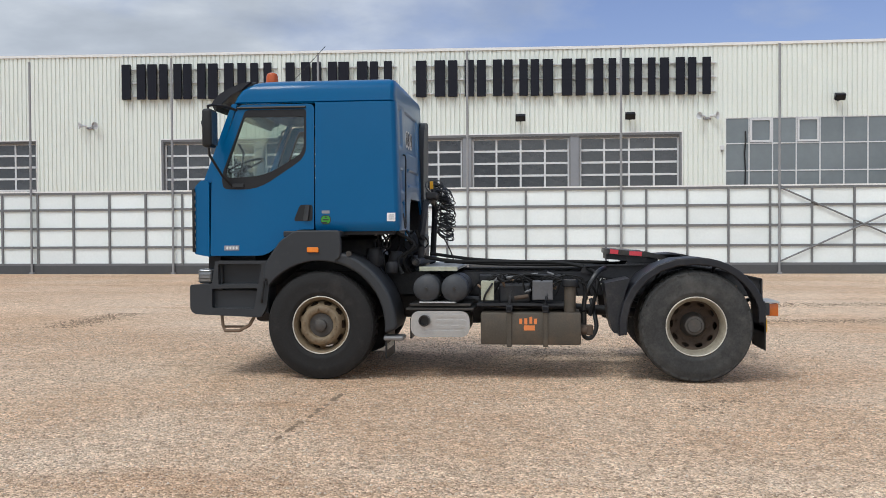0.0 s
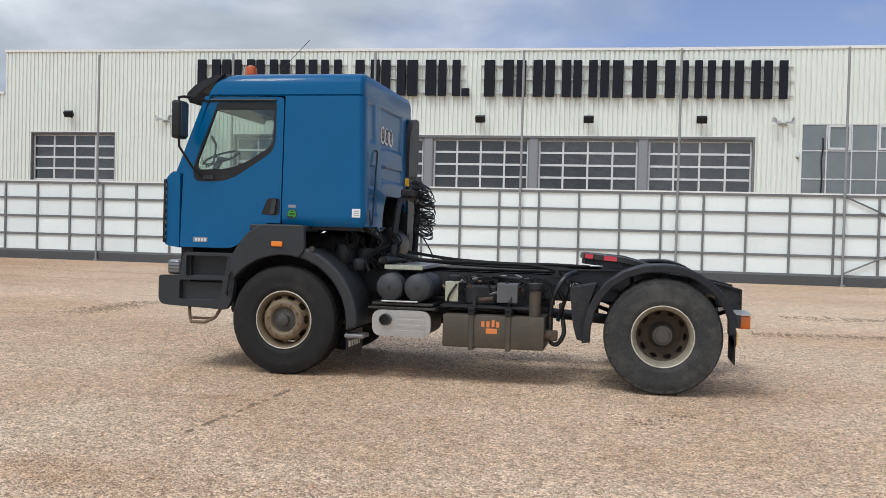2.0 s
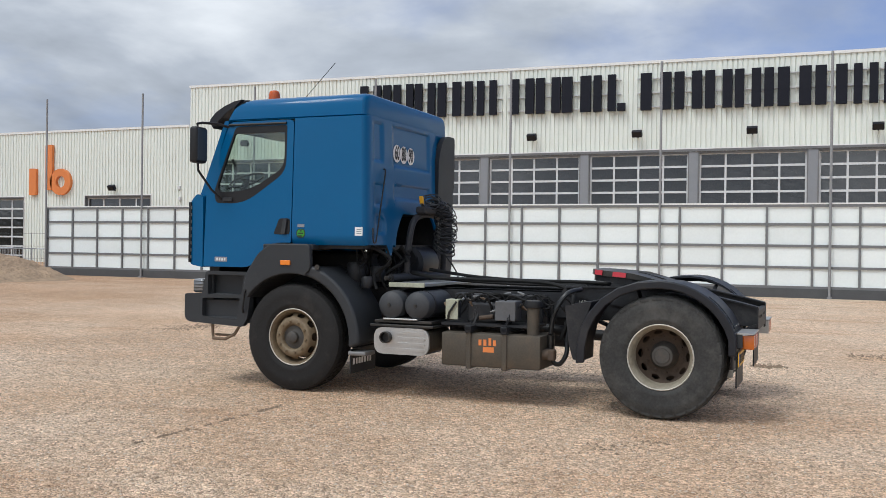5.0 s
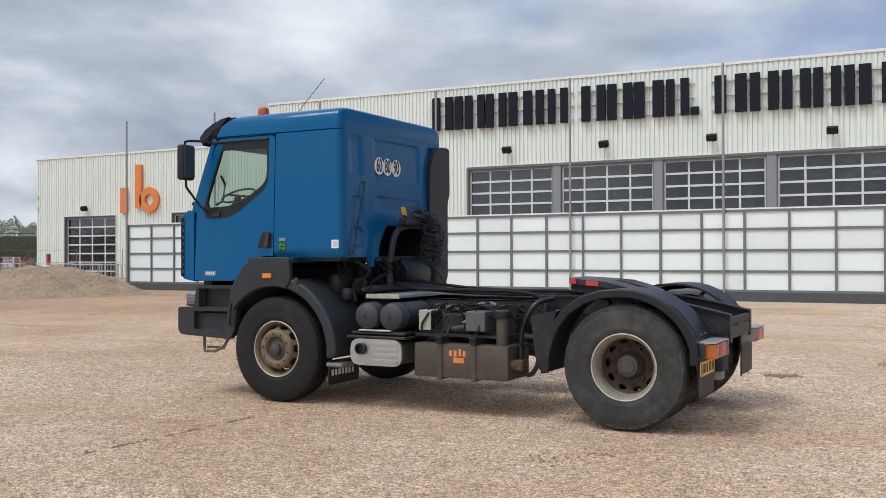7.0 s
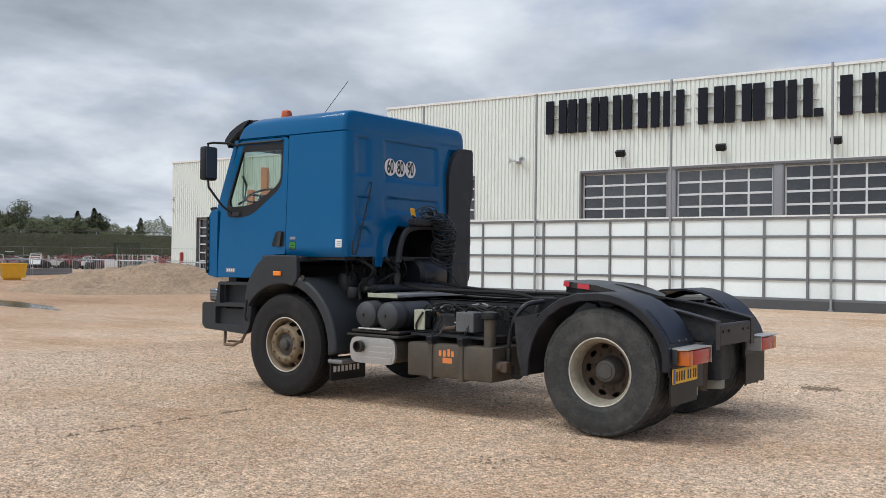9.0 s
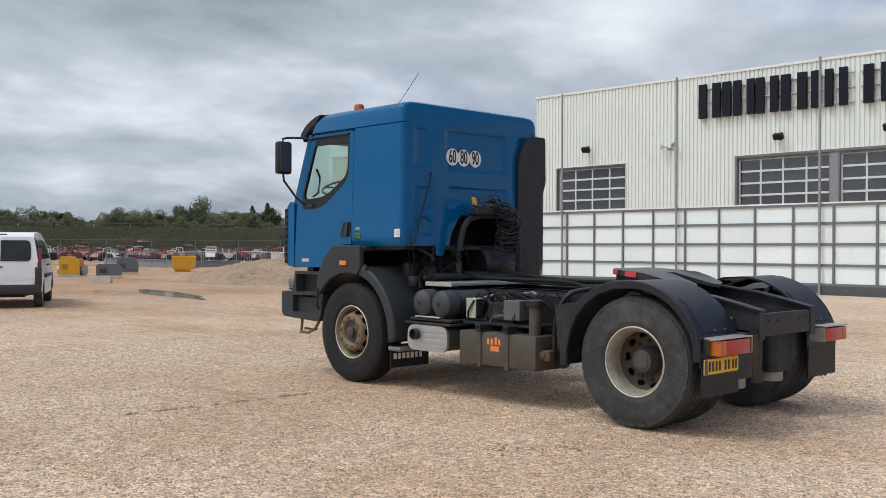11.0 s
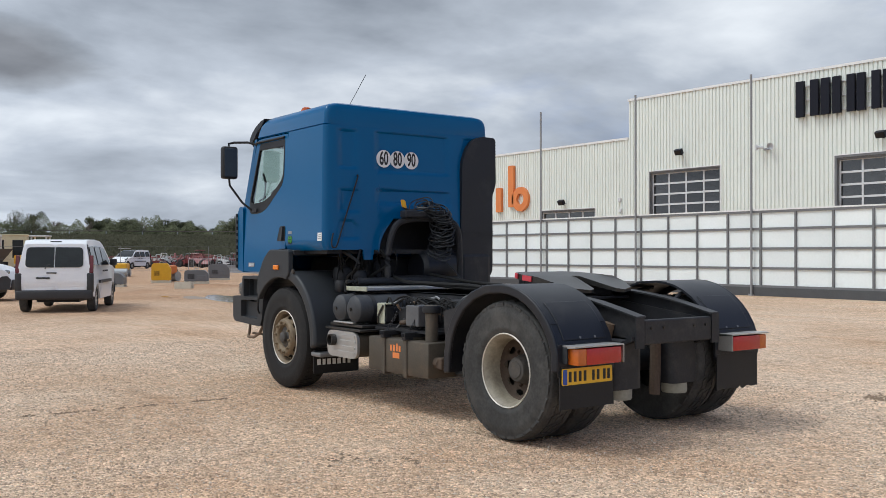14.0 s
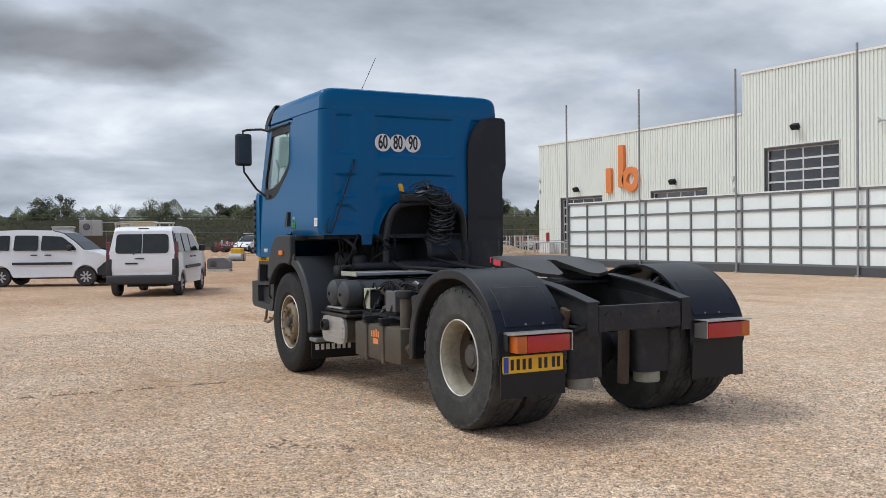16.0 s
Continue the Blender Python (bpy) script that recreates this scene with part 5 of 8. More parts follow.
WING_R = [(2.90, 0.46), (2.905, 0.62), (2.94, 0.78), (3.01, 0.92), (3.12, 1.05), (3.27, 1.15), (3.45, 1.21)] + [(AX_R + 0.005 + 0.672 * math.cos(radians(a)), 0.55 + 0.672 * math.sin(radians(a))) for a in range(90, 19, -9)] + [(4.287, 0.75), (4.29, 0.60)]
for s in (-1, 1):
    bm = bmesh.new()
    inner = [(3.65 + (x - 3.65) * 0.972, 0.55 + (z - 0.55) * 0.972) for x, z in WING_R]
    prism(bm, WING_R + inner[::-1], "y", s * 1.175, s * 0.60)
    wing = part("rear_wing", bm, M_FENDER, truck, "black moulded rear wing", smooth=True)
    bm = bmesh.new()
    prism(bm, soft([(2.77, 0.97), (3.02, 1.02), (2.965, 0.86), (2.925, 0.70), (2.915, 0.47), (2.85, 0.48), (2.81, 0.62)], 0.02), "y", s * 1.09, s * 0.62)
    part("front_guard", bm, M_FRAME, wing)
    bm = bmesh.new()
    low = [(3.65 + (x - 3.65) * 0.895, max(0.46, 0.55 + (z - 0.55) * 0.895)) for x, z in WING_R]
    prism(bm, [(x + 0.001, z + 0.002) for x, z in WING_R] + low[::-1], "y", s * 1.188, s * 1.155)
    rounded(part("wing_lip", bm, M_FENDER, wing, smooth=True, angle=89), 0.012)
    for a in (36,):
        bm = bmesh.new()
        c, d = AX_R + 0.005 + 0.675 * math.cos(radians(a)), 0.55 + 0.675 * math.sin(radians(a))
        tube(bm, [(c, s * 1.17, d - 0.003), (c, s * 0.62, d - 0.003)], 0.0045, 6)
        part("seam", bm, M_FENDER, wing, smooth=True)
    for x, z in ((2.95, 0.85), (3.35, 1.13), (3.9, 1.13)):
        bm = bmesh.new()
        tube(bm, [(x, s * 0.44, 0.98), (x, s * 0.62, z - 0.02), (x, s * 0.9, z + 0.02)], 0.02, 8)
        part("wing_stay", bm, M_FRAME, wing, smooth=True)
    # back sheet with lamp bracket and rubber flap
    bm = bmesh.new()
    prism(bm, soft([(s * 1.17, 0.56), (s * 0.61, 0.56), (s * 0.61, 0.80), (s * 1.17, 0.80)], 0.02), "x", 4.272, 4.286)
    back = part("back_sheet", bm, M_FENDER, wing)
    for y in (0.93, 0.78):
        bm = bmesh.new()
        cyl(bm, (4.245, s * y, 0.835), (4.268, s * y, 0.842), 0.009, 10)
        part("bolt", bm, M_GALVBOLT, back)
    bm = bmesh.new()
    ragged = [(s * (1.16 - 0.55 * q / 14), 0.327 + (0.03 if s > 0 else 0.012) * noise.noise(Vector((q * 0.9, s * 3, 1)))) for q in range(15)]
    prism(bm, ragged + [(s * 0.62, 0.62), (s * 1.16, 0.62)], "x", 4.282, 4.294)
    part("rubber_flap", bm, M_BLACK, wing, "black rubber spray flap")
    # lamp cluster under a light metal hood
    bm = bmesh.new()
    prism(bm, [(4.285, 0.795), (4.43, 0.795), (4.43, 0.785), (4.285, 0.77)], "y", s * 1.13, s * 0.64)
    box(bm, 4.29, 4.43, min(s * 0.64, s * 0.647), max(s * 0.64, s * 0.647), 0.655, 0.79)
    hood = part("lamp_hood", bm, M_ALU, truck, "dull metal lamp hood")
    for y0, y1, m in ((1.105, 1.02, M_LENS_AMBER), (1.02, 0.66, M_RED)):
        bm = bmesh.new()
        box(bm, 4.315, 4.425, min(s * y0, s * y1), max(s * y0, s * y1), 0.655, 0.775, 0.008, 2)
        part("lamp_lens", bm, m, hood, smooth=True)
    bm = bmesh.new()
    box(bm, 4.285, 4.335, min(s * 1.124, s * 1.132), max(s * 1.124, s * 1.132), 0.665, 0.785, 0.003, 1)
    part("end_plate", bm, M_GREY_PLASTIC, hood)
    bm = bmesh.new()
    box(bm, 4.275, 4.316, min(s * 1.115, s * 0.65), max(s * 1.115, s * 0.65), 0.66, 0.78)
    part("lamp_back", bm, M_BLACK, hood)
    # raised field on the back slope of the wing
    bm = bmesh.new()
    run = [radians(q) for q in range(24, 55, 5)]
    rad = 0.679
    field = [(AX_R + 0.005 + rad * math.cos(q), 0.55 + rad * math.sin(q)) for q in run]
    under = [(AX_R + 0.005 + 0.665 * math.cos(q), 0.55 + 0.665 * math.sin(q)) for q in reversed(run)]
    prism(bm, field + under, "y", s * 1.10, s * 0.66)
    rounded(part("wing_panel", bm, M_FENDER, wing, smooth=True), 0.008)
# number plate as plain bars
bm = bmesh.new()
prism(bm, soft([(-1.15, 0.505), (-0.64, 0.505), (-0.64, 0.625), (-1.15, 0.625)], 0.012), "x", 4.30, 4.308)
nplate = part("number_plate", bm, M_PLATE, truck, "yellow rear plate with dark bars and a blue end band")
bm = bmesh.new()
box(bm, 4.308, 4.3095, -1.145, -1.105, 0.51, 0.62)
part("blue_band", bm, M_PLATEBLUE, nplate)
for y in (-1.075, -1.025, -0.975, -0.925, -0.84, -0.79, -0.725, -0.68):
    bm = bmesh.new()
    box(bm, 4.308, 4.3105, y - 0.013, y + 0.013, 0.527, 0.603)
    part("print_bar", bm, M_INK, nplate)
bm = bmesh.new()
box(bm, 4.282, 4.30, -1.15, -0.64, 0.495, 0.64)
part("plate_backing", bm, M_BLACK, nplate)

# ---- gear along the frame ----
for x in (1.003, 1.285):
    bm = bmesh.new()
    prof = [(0.0, -1.125), (0.05, -1.122), (0.10, -1.11), (0.13, -1.085), (0.138, -1.05), (0.138, -0.50), (0.12, -0.46), (0.0, -0.44)]
    lathe(bm, prof, 32, (x, 0, 0.915), "y")
    tank = part("air_tank", bm, M_AIRTANK, truck, "matt black air tank", smooth=True)
    bm = bmesh.new()
    cyl(bm, (x, -1.12, 0.915), (x, -1.14, 0.915), 0.016, 8)
    part("drain_plug", bm, M_GREASE, tank)
    bm = bmesh.new()
    lathe(bm, [(0.139, -0.95), (0.143, -0.95), (0.143, -0.91), (0.139, -0.91)], 32, (x, 0, 0.915), "y")
    part("strap", bm, M_FRAME, tank)
bm = bmesh.new()
box(bm, 0.83, 1.45, -1.10, -0.45, 0.735, 0.765, 0.006, 1)
part("tank_shelf", bm, M_GREASE, truck)
bm = bmesh.new()
box(bm, 0.93, 1.30, -1.12, -0.9, 0.768, 0.785, 0.005, 1)
part("shelf_lip", bm, M_ALU, truck)
# silencer
bm = bmesh.new()
prism(bm, soft([(0.86, 0.445), (1.43, 0.445), (1.43, 0.685), (0.86, 0.685)], 0.10, 6), "y", -1.135, -0.55)
sil = part("silencer", bm, M_TANK, truck, "dusty brown exhaust silencer with a bright ribbed end", smooth=True)
bm = bmesh.new()
prism(bm, soft([(0.85, 0.435), (1.44, 0.435), (1.44, 0.695), (0.85, 0.695)], 0.105, 6), "y", -1.145, -1.115)
part("end_cap", bm, M_ALU, sil, smooth=True)
for k in range(4):
    bm = bmesh.new()
    z = 0.485 + 0.055 * k
    prism(bm, soft([(1.10 if k else 0.95, z - 0.014), (1.40, z - 0.014), (1.40, z + 0.014), (1.10 if k else 0.95, z + 0.014)], 0.013), "y", -1.152, -1.14)
    part("rib", bm, M_ALU, sil, smooth=True)
bm = bmesh.new()
lathe(bm, [(0.045, -1.10), (0.045, -1.20), (0.056, -1.20), (0.058, -1.18), (0.058, -1.10)], 24, (0.99, 0, 0.60), "y")
pipe = part("exhaust_outlet", bm, M_GREASE, sil, smooth=True)
# black disc closes the outlet and stands in for its dark inside
bm = bmesh.new()
cyl(bm, (0.99, -1.12, 0.60), (0.99, -1.155, 0.60), 0.045, 20)
part("pipe_bore", bm, M_INK, sil)
bm = bmesh.new()
box(bm, 0.80, 1.48, -1.14, -0.5, 0.70, 0.725, 0.005, 1)
part("heat_shield", bm, M_GREASE, sil)
# hydraulic tank
bm = bmesh.new()
box(bm, 1.545, 2.54, -1.085, -0.58, 0.355, 0.675, 0.02, 2)
ht = part("hydraulic_tank", bm, M_TANK, truck, "dusty brown hydraulic oil tank with two straps", smooth=True)
for x in (1.83, 2.19):
    bm = bmesh.new()
    box(bm, x - 0.025, x + 0.025, -1.10, -0.56, 0.335, 0.70, 0.006, 1)
    part("strap", bm, M_TANK, ht)
    bm = bmesh.new()
    box(bm, x - 0.03, x + 0.03, -1.115, -1.02, 0.675, 0.72, 0.008, 1)
    cyl(bm, (x, -1.0, 0.70), (x, -0.85, 0.84), 0.014, 8)
    part("strap_bolt", bm, M_FRAME, ht)
bm = bmesh.new()
lathe(bm, [(0.058, 0.67), (0.058, 0.93), (0.066, 0.93), (0.070, 0.985), (0.060, 1.0), (0.0, 1.003)], 20, (2.434, -0.97, 0), "z")
part("filler_neck", bm, M_TANK, ht, smooth=True)
bm = bmesh.new()
lathe(bm, [(0.07, 0.93), (0.082, 0.935), (0.086, 0.965), (0.078, 0.995), (0.0, 1.006)], 20, (2.434, -0.97, 0), "z")
part("filler_cap", bm, M_BLACK, ht, smooth=True)
bm = bmesh.new()
cyl(bm, (2.54, -0.99, 0.50), (2.60, -0.99, 0.50), 0.05, 12)
box(bm, 2.59, 2.66, -1.03, -0.95, 0.45, 0.55, 0.01, 1)
part("outlet_elbow", bm, M_RUST, ht, smooth=True)
for x in (1.83, 2.19):
    for k in range(7):
        bm = bmesh.new()
        q = Vector((x - 0.01, -1.06, 0.73)).lerp(Vector((x + 0.03, -0.96, 0.90)), k / 6)
        ring = [(q.x + 0.012 * math.cos(a) * (k % 2), q.y + 0.012 * math.cos(a) * (1 - k % 2), q.z + 0.018 * math.sin(a)) for a in (math.tau * i / 10 for i in range(10))]
        tube(bm, ring, 0.0045, 5, True)
        part("chain_link", bm, M_FRAME, ht, smooth=True)
for dx, dz, w, hh in ((-0.085, 0.05, 0.03, 0.055), (-0.035, 0.05, 0.03, 0.06), (0.015, 0.06, 0.028, 0.07), (0.06, 0.05, 0.03, 0.055), (0.0, -0.015, 0.11, 0.05)):
    bm = bmesh.new()
    box(bm, 2.03 + dx - w / 2, 2.03 + dx + w / 2, -1.0875, -1.0855, 0.54 + dz - hh / 2, 0.54 + dz + hh / 2)
    part("decal_block", bm, M_ORANGE, ht, "orange decal block")
bm = bmesh.new()
tube(bm, smooth_line([(2.80, -0.62, 1.10), (2.72, -0.80, 1.07), (2.64, -0.86, 0.95), (2.59, -0.86, 0.82), (2.575, -0.86, 0.70), (2.572, -0.86, 0.62)]), 0.024, 10)
part("suction_hose", bm, M_HOSE, ht, smooth=True)
bm = bmesh.new()
cyl(bm, (2.572, -0.86, 0.53), (2.572, -0.86, 0.67), 0.032, 12)
part("hose_ferrule", bm, M_GREASE, ht, smooth=True)
bm = bmesh.new()
tube(bm, smooth_line([(2.57, -0.80, 0.50), (2.585, -0.80, 0.41), (2.65, -0.79, 0.40), (2.705, -0.77, 0.50), (2.69, -0.72, 0.63), (2.66, -0.62, 0.78)]), 0.023, 10)
part("return_hose", bm, M_HOSE, ht, smooth=True)
bm = bmesh.new()
cyl(bm, (2.54, -0.86, 0.50), (2.575, -0.86, 0.50), 0.06, 14)
part("outlet_flange", bm, M_GREASE, ht)
for x in (1.83, 2.19):
    bm = bmesh.new()
    box(bm, x - 0.032, x + 0.032, -1.12, -0.60, 0.700, 0.745, 0.004, 1)
    arm = part("support_arm", bm, M_FRAME, ht)
    # black plate on the solid arm paints the shade inside an open tube
    bm = bmesh.new()
    box(bm, x - 0.023, x + 0.023, -1.123, -1.119, 0.709, 0.736)
    part("arm_mouth", bm, M_VOID, arm)
# fuel tank on the far side
bm = bmesh.new()
prism(bm, soft([(0.60, 0.40), (1.12, 0.40), (1.12, 0.95), (0.60, 0.95)], 0.10, 5), "x", 0.95, 2.45)
ft = part("fuel_tank", bm, M_FRAME, truck, "dark fuel tank on the far side of the frame", smooth=True)
for x in (1.25, 2.1):
    bm = bmesh.new()
    prism(bm, soft([(0.59, 0.39), (1.13, 0.39), (1.13, 0.96), (0.59, 0.96)], 0.11, 5), "x", x - 0.03, x + 0.03)
    part("strap", bm, M_FRAME, ft, smooth=True)
# valve gear above the tank
bm = bmesh.new()
box(bm, 1.50, 2.42, -0.62, -0.44, 0.74, 1.03, 0.01, 1)
part("valve_mount", bm, M_FRAME, truck)
bm = bmesh.new()
box(bm, 1.545, 1.675, -0.985, -0.972, 0.79, 0.985, 0.004, 1)
box(bm, 1.545, 1.675, -0.972, -0.86, 0.972, 0.985, 0.004, 1)
wb = part("valve_cover", bm, M_PUMP, truck, "pale angled valve cover")
bm = bmesh.new()
box(bm, 1.57, 1.665, -0.96, -0.86, 0.80, 0.96, 0.01, 1)
part("valve_body", bm, M_FRAME, wb)
bm = bmesh.new()
tube(bm, smooth_line([(1.66, -0.99, 0.965), (1.62, -1.0, 0.90), (1.585, -1.0, 0.84), (1.575, -0.98, 0.78)]), 0.011, 6)
part("pipe", bm, M_HOSE, wb, smooth=True)
bm = bmesh.new()
box(bm, 2.06, 2.265, -1.0, -0.80, 0.795, 0.985, 0.010, 2)
part("control_box", bm, M_CTRL, truck, "grey control box")
bm = bmesh.new()
box(bm, 1.72, 2.04, -0.86, -0.62, 0.76, 0.95, 0.02, 2)
part("valve_block", bm, M_FRAME, truck)
bm = bmesh.new()
cyl(bm, (1.88, -0.93, 0.81), (2.02, -0.93, 0.83), 0.022, 10)
part("red_valve", bm, M_RUST, truck, "small faded red valve")
bm = bmesh.new()
box(bm, 1.50, 2.45, -0.98, -0.60, 0.735, 0.76)
part("gear_tray", bm, M_FRAME, truck)
rng = random.Random(4)
for k in range(22):
    x0 = rng.uniform(1.42, 2.3)
    x1 = x0 + rng.uniform(0.15, 0.7)
    y = rng.uniform(-0.95, -0.55)
    pts = [(x0, y, rng.uniform(0.80, 0.92)), (x0 + 0.1, y - 0.02, rng.uniform(0.95, 1.05)), ((x0 + x1) / 2, y - rng.uniform(0, 0.05), rng.uniform(0.94, 1.06)), (x1 - 0.06, y, rng.uniform(0.9, 1.05)), (x1, y + 0.05, rng.uniform(0.78, 0.95))]
    fine = []
    for i in range(len(pts) - 1):
        p0, p1, p2, p3 = (Vector(pts[max(i - 1, 0)]), Vector(pts[i]), Vector(pts[i + 1]), Vector(pts[min(i + 2, len(pts) - 1)]))
        for j in range(5):
            t = j / 5
            fine.append(0.5 * ((2 * p1) + (p2 - p0) * t + (2 * p0 - 5 * p1 + 4 * p2 - p3) * t * t + (3 * p1 - p0 - 3 * p2 + p3) * t ** 3))
    fine.append(Vector(pts[-1]))
    bm = bmesh.new()
    tube(bm, fine, rng.choice((0.005, 0.007, 0.009, 0.012)), 6)
    part("hose", bm, M_HOSE_DULL, truck, smooth=True)
bm = bmesh.new()
tube(bm, [(2.735, -0.4575, 0.945), (2.745, -0.4575, 0.985), (2.755, -0.4575, 0.95), (2.775, -0.4575, 0.99)], 0.004, 5)
tube(bm, [(2.79, -0.4575, 0.985), (2.82, -0.4575, 0.98), (2.80, -0.4575, 0.955), (2.825, -0.4575, 0.94), (2.76, -0.4575, 0.925)], 0.004, 5)
part("chalk_mark", bm, M_WHITE_BOX, truck, "pale chalk scribble")
# catwalk plank and cables on top of the frame
bm = bmesh.new()
box(bm, 0.92, 1.30, -0.95, 0.95, 1.09, 1.125, 0.006, 1)
part("catwalk", bm, M_ALU, truck, "dull aluminium catwalk plank")
bm = bmesh.new()
cyl(bm, (0.86, -0.80, 1.17), (0.90, 0.5, 1.17), 0.04, 14)
part("torsion_tube", bm, M_FRAME, truck, smooth=True)
bm = bmesh.new()
cyl(bm, (0.86, -0.93, 1.17), (0.86, -0.80, 1.17), 0.016, 12)
cyl(bm, (0.86, -0.92, 1.17), (0.86, -0.895, 1.17), 0.025, 6)
cyl(bm, (0.86, -0.85, 1.17), (0.86, -0.825, 1.17), 0.027, 6)
part("hydraulic_coupling", bm, M_GREASE, truck, "dull steel hydraulic coupling", smooth=True)
rng = random.Random(31)
for k in range(16):
    bm = bmesh.new()
    x, y, z = rng.uniform(1.5, 2.35), rng.uniform(-0.95, -0.66), rng.uniform(0.88, 1.04)
    d = Vector((rng.uniform(-1, 1), rng.uniform(-0.5, 0.5), rng.uniform(-0.4, 0.4))).normalized()
    p0 = Vector((x, y, z))
    cyl(bm, p0, p0 + d * 0.05, 0.013, 6)
    cyl(bm, p0 + d * 0.05, p0 + d * 0.07, 0.009, 8)
    part("hose_fitting", bm, M_GALVBOLT if k % 3 else M_RUSTBAR, truck)
bm = bmesh.new()
box(bm, 0.915, 1.305, -0.96, -0.945, 1.085, 1.13, 0.003, 1)
part("plank_end", bm, M_PUMP, truck, "pale worn plank end")


for pts, r in (([(0.85, -0.35, 1.22), (1.2, -0.4, 1.17), (1.7, -0.38, 1.16), (2.3, -0.36, 1.15), (2.6, -0.42, 1.10), (2.72, -0.60, 1.02), (2.70, -0.70, 0.82), (2.64, -0.75, 0.62)], 0.020),
               ([(0.9, 0.1, 1.24), (1.4, 0.2, 1.17), (2.0, 0.24, 1.14), (2.5, 0.3, 1.14), (2.9, 0.25, 1.13)], 0.018),
               ([(1.1, -0.28, 1.16), (1.6, -0.22, 1.13), (2.2, -0.3, 1.12), (2.7, -0.24, 1.12)], 0.014),
               ([(1.3, 0.35, 1.15), (1.9, 0.38, 1.12), (2.6, 0.4, 1.1)], 0.016)):
    bm = bmesh.new()
    tube(bm, smooth_line(pts), r, 8)
    part("cable", bm, M_HOSE_DULL, truck, smooth=True)

# ---- behind the cab: hoop, coiled hoses, intake, stay ----
bm = bmesh.new()
hoop = smooth_line([(0.86, -0.42, 1.10), (0.88, -0.43, 1.45), (0.90, -0.36, 1.74), (0.92, -0.16, 1.83), (0.92, 0.20, 1.83), (0.92, 0.44, 1.76), (0.90, 0.50, 1.45), (0.88, 0.52, 1.10)])
tube(bm, hoop, 0.035, 10)
part("hose_hoop", bm, M_FRAME, truck, "black tubular hose hoop", smooth=True)
bm = bmesh.new()
box(bm, 0.50, 0.80, -0.25, 0.35, 1.05, 1.22, 0.04, 2)
part("gearbox_cover", bm, M_FRAME, truck)
bm = bmesh.new()
lathe(bm, [(0.0, 0.12), (0.16, 0.12), (0.20, 0.16), (0.20, 0.60), (0.16, 0.66), (0.0, 0.66)], 28, (0.60, 0, 1.30), "y")
part("filter_housing", bm, M_FENDER, truck, "black round filter housing", smooth=True)
bm = bmesh.new()
box(bm, 0.40, 0.78, 0.62, 1.06, 0.95, 1.47, 0.05, 2)
part("side_housing", bm, M_FRAME, truck)
# black instead of cab blue: the cavity's deep shade is put into the colour
bm = bmesh.new()
box(bm, 0.08, 0.12, -0.47, 0.71, 1.48, 1.86)
box(bm, 0.12, 0.70, -0.47, 0.71, 1.84, 1.87)
box(bm, 0.12, 0.70, -0.49, -0.45, 1.49, 1.84)
box(bm, 0.12, 0.70, 0.69, 0.72, 1.49, 1.84)
part("tunnel_lining", bm, M_FRAME, truck)
bm = bmesh.new()
box(bm, 0.90, 1.02, -0.30, 0.30, 1.84, 1.92, 0.02, 2)
part("coupling_panel", bm, M_FRAME, truck)


def coil(centre, axis_pts, r, turns, wire, seed, mat, label):
    rr = random.Random(seed)
    line = smooth_line(axis_pts, 20)
    per = 20
    n = turns * per
    pts = []
    for k in range(n + 1):
        t = k / n * (len(line) - 1)
        i = min(int(t), len(line) - 2)
        p = line[i].lerp(line[i + 1], t - i)
        w = k / per
        u = Vector((0.68, 0.72, 0.12 * math.sin(w * 0.6 + seed)))
        v = Vector((-0.45, 0.38, 0.50 + 0.22 * math.sin(w * 1.3 + seed)))
        a = math.tau * w
        q = r * (1 + 0.10 * math.sin(w * 2.1 + seed) + 0.08 * math.sin(w * 0.9 + 2 * seed))
        pts.append(p + q * (math.cos(a) * u + math.sin(a) * v) + Vector((rr.uniform(-1, 1), rr.uniform(-1, 1), rr.uniform(-1, 1))) * 0.0015)
    bm = bmesh.new()
    tube(bm, pts, wire, 5)
    part("coiled_hose", bm, mat, truck, label, smooth=True)


coil(0, [(0.97, -0.10, 1.97), (1.02, 0.02, 1.96), (1.05, 0.10, 1.80), (1.06, 0.10, 1.62), (1.06, 0.06, 1.44)], 0.098, 17, 0.0062, 1, M_HOSE, "black coiled air hose")
coil(0, [(0.99, -0.06, 2.0), (1.07, 0.10, 1.92), (1.10, 0.14, 1.74), (1.09, 0.14, 1.56), (1.08, 0.12, 1.42)], 0.102, 16, 0.0062, 2, M_HOSE, "black coiled air hose")
coil(0, [(0.97, -0.02, 1.96), (1.03, 0.12, 1.90), (1.08, 0.18, 1.78), (1.08, 0.18, 1.62), (1.07, 0.13, 1.46)], 0.092, 15, 0.0058, 3, M_HOSE_DULL, "black coiled electric lead")
bm = bmesh.new()
tube(bm, smooth_line([(1.05, 0.14, 1.42), (1.10, 0.26, 1.30), (1.14, 0.34, 1.18), (1.12, 0.38, 1.13)]), 0.008, 6)
part("lead", bm, M_HOSE, truck, smooth=True)
bm = bmesh.new()
prism(bm, soft([(-0.30, 1.945), (-0.262, 1.938), (-0.285, 2.028), (-0.322, 2.032)], 0.018), "x", 0.95, 0.985)
part("yellow_coupling", bm, M_YELLOW, truck, "yellow hose coupling")
bm = bmesh.new()
tube(bm, smooth_line([(0.97, -0.30, 1.95), (0.97, -0.2, 1.92), (0.98, -0.05, 1.95), (0.98, 0.1, 1.90)]), 0.014, 6)
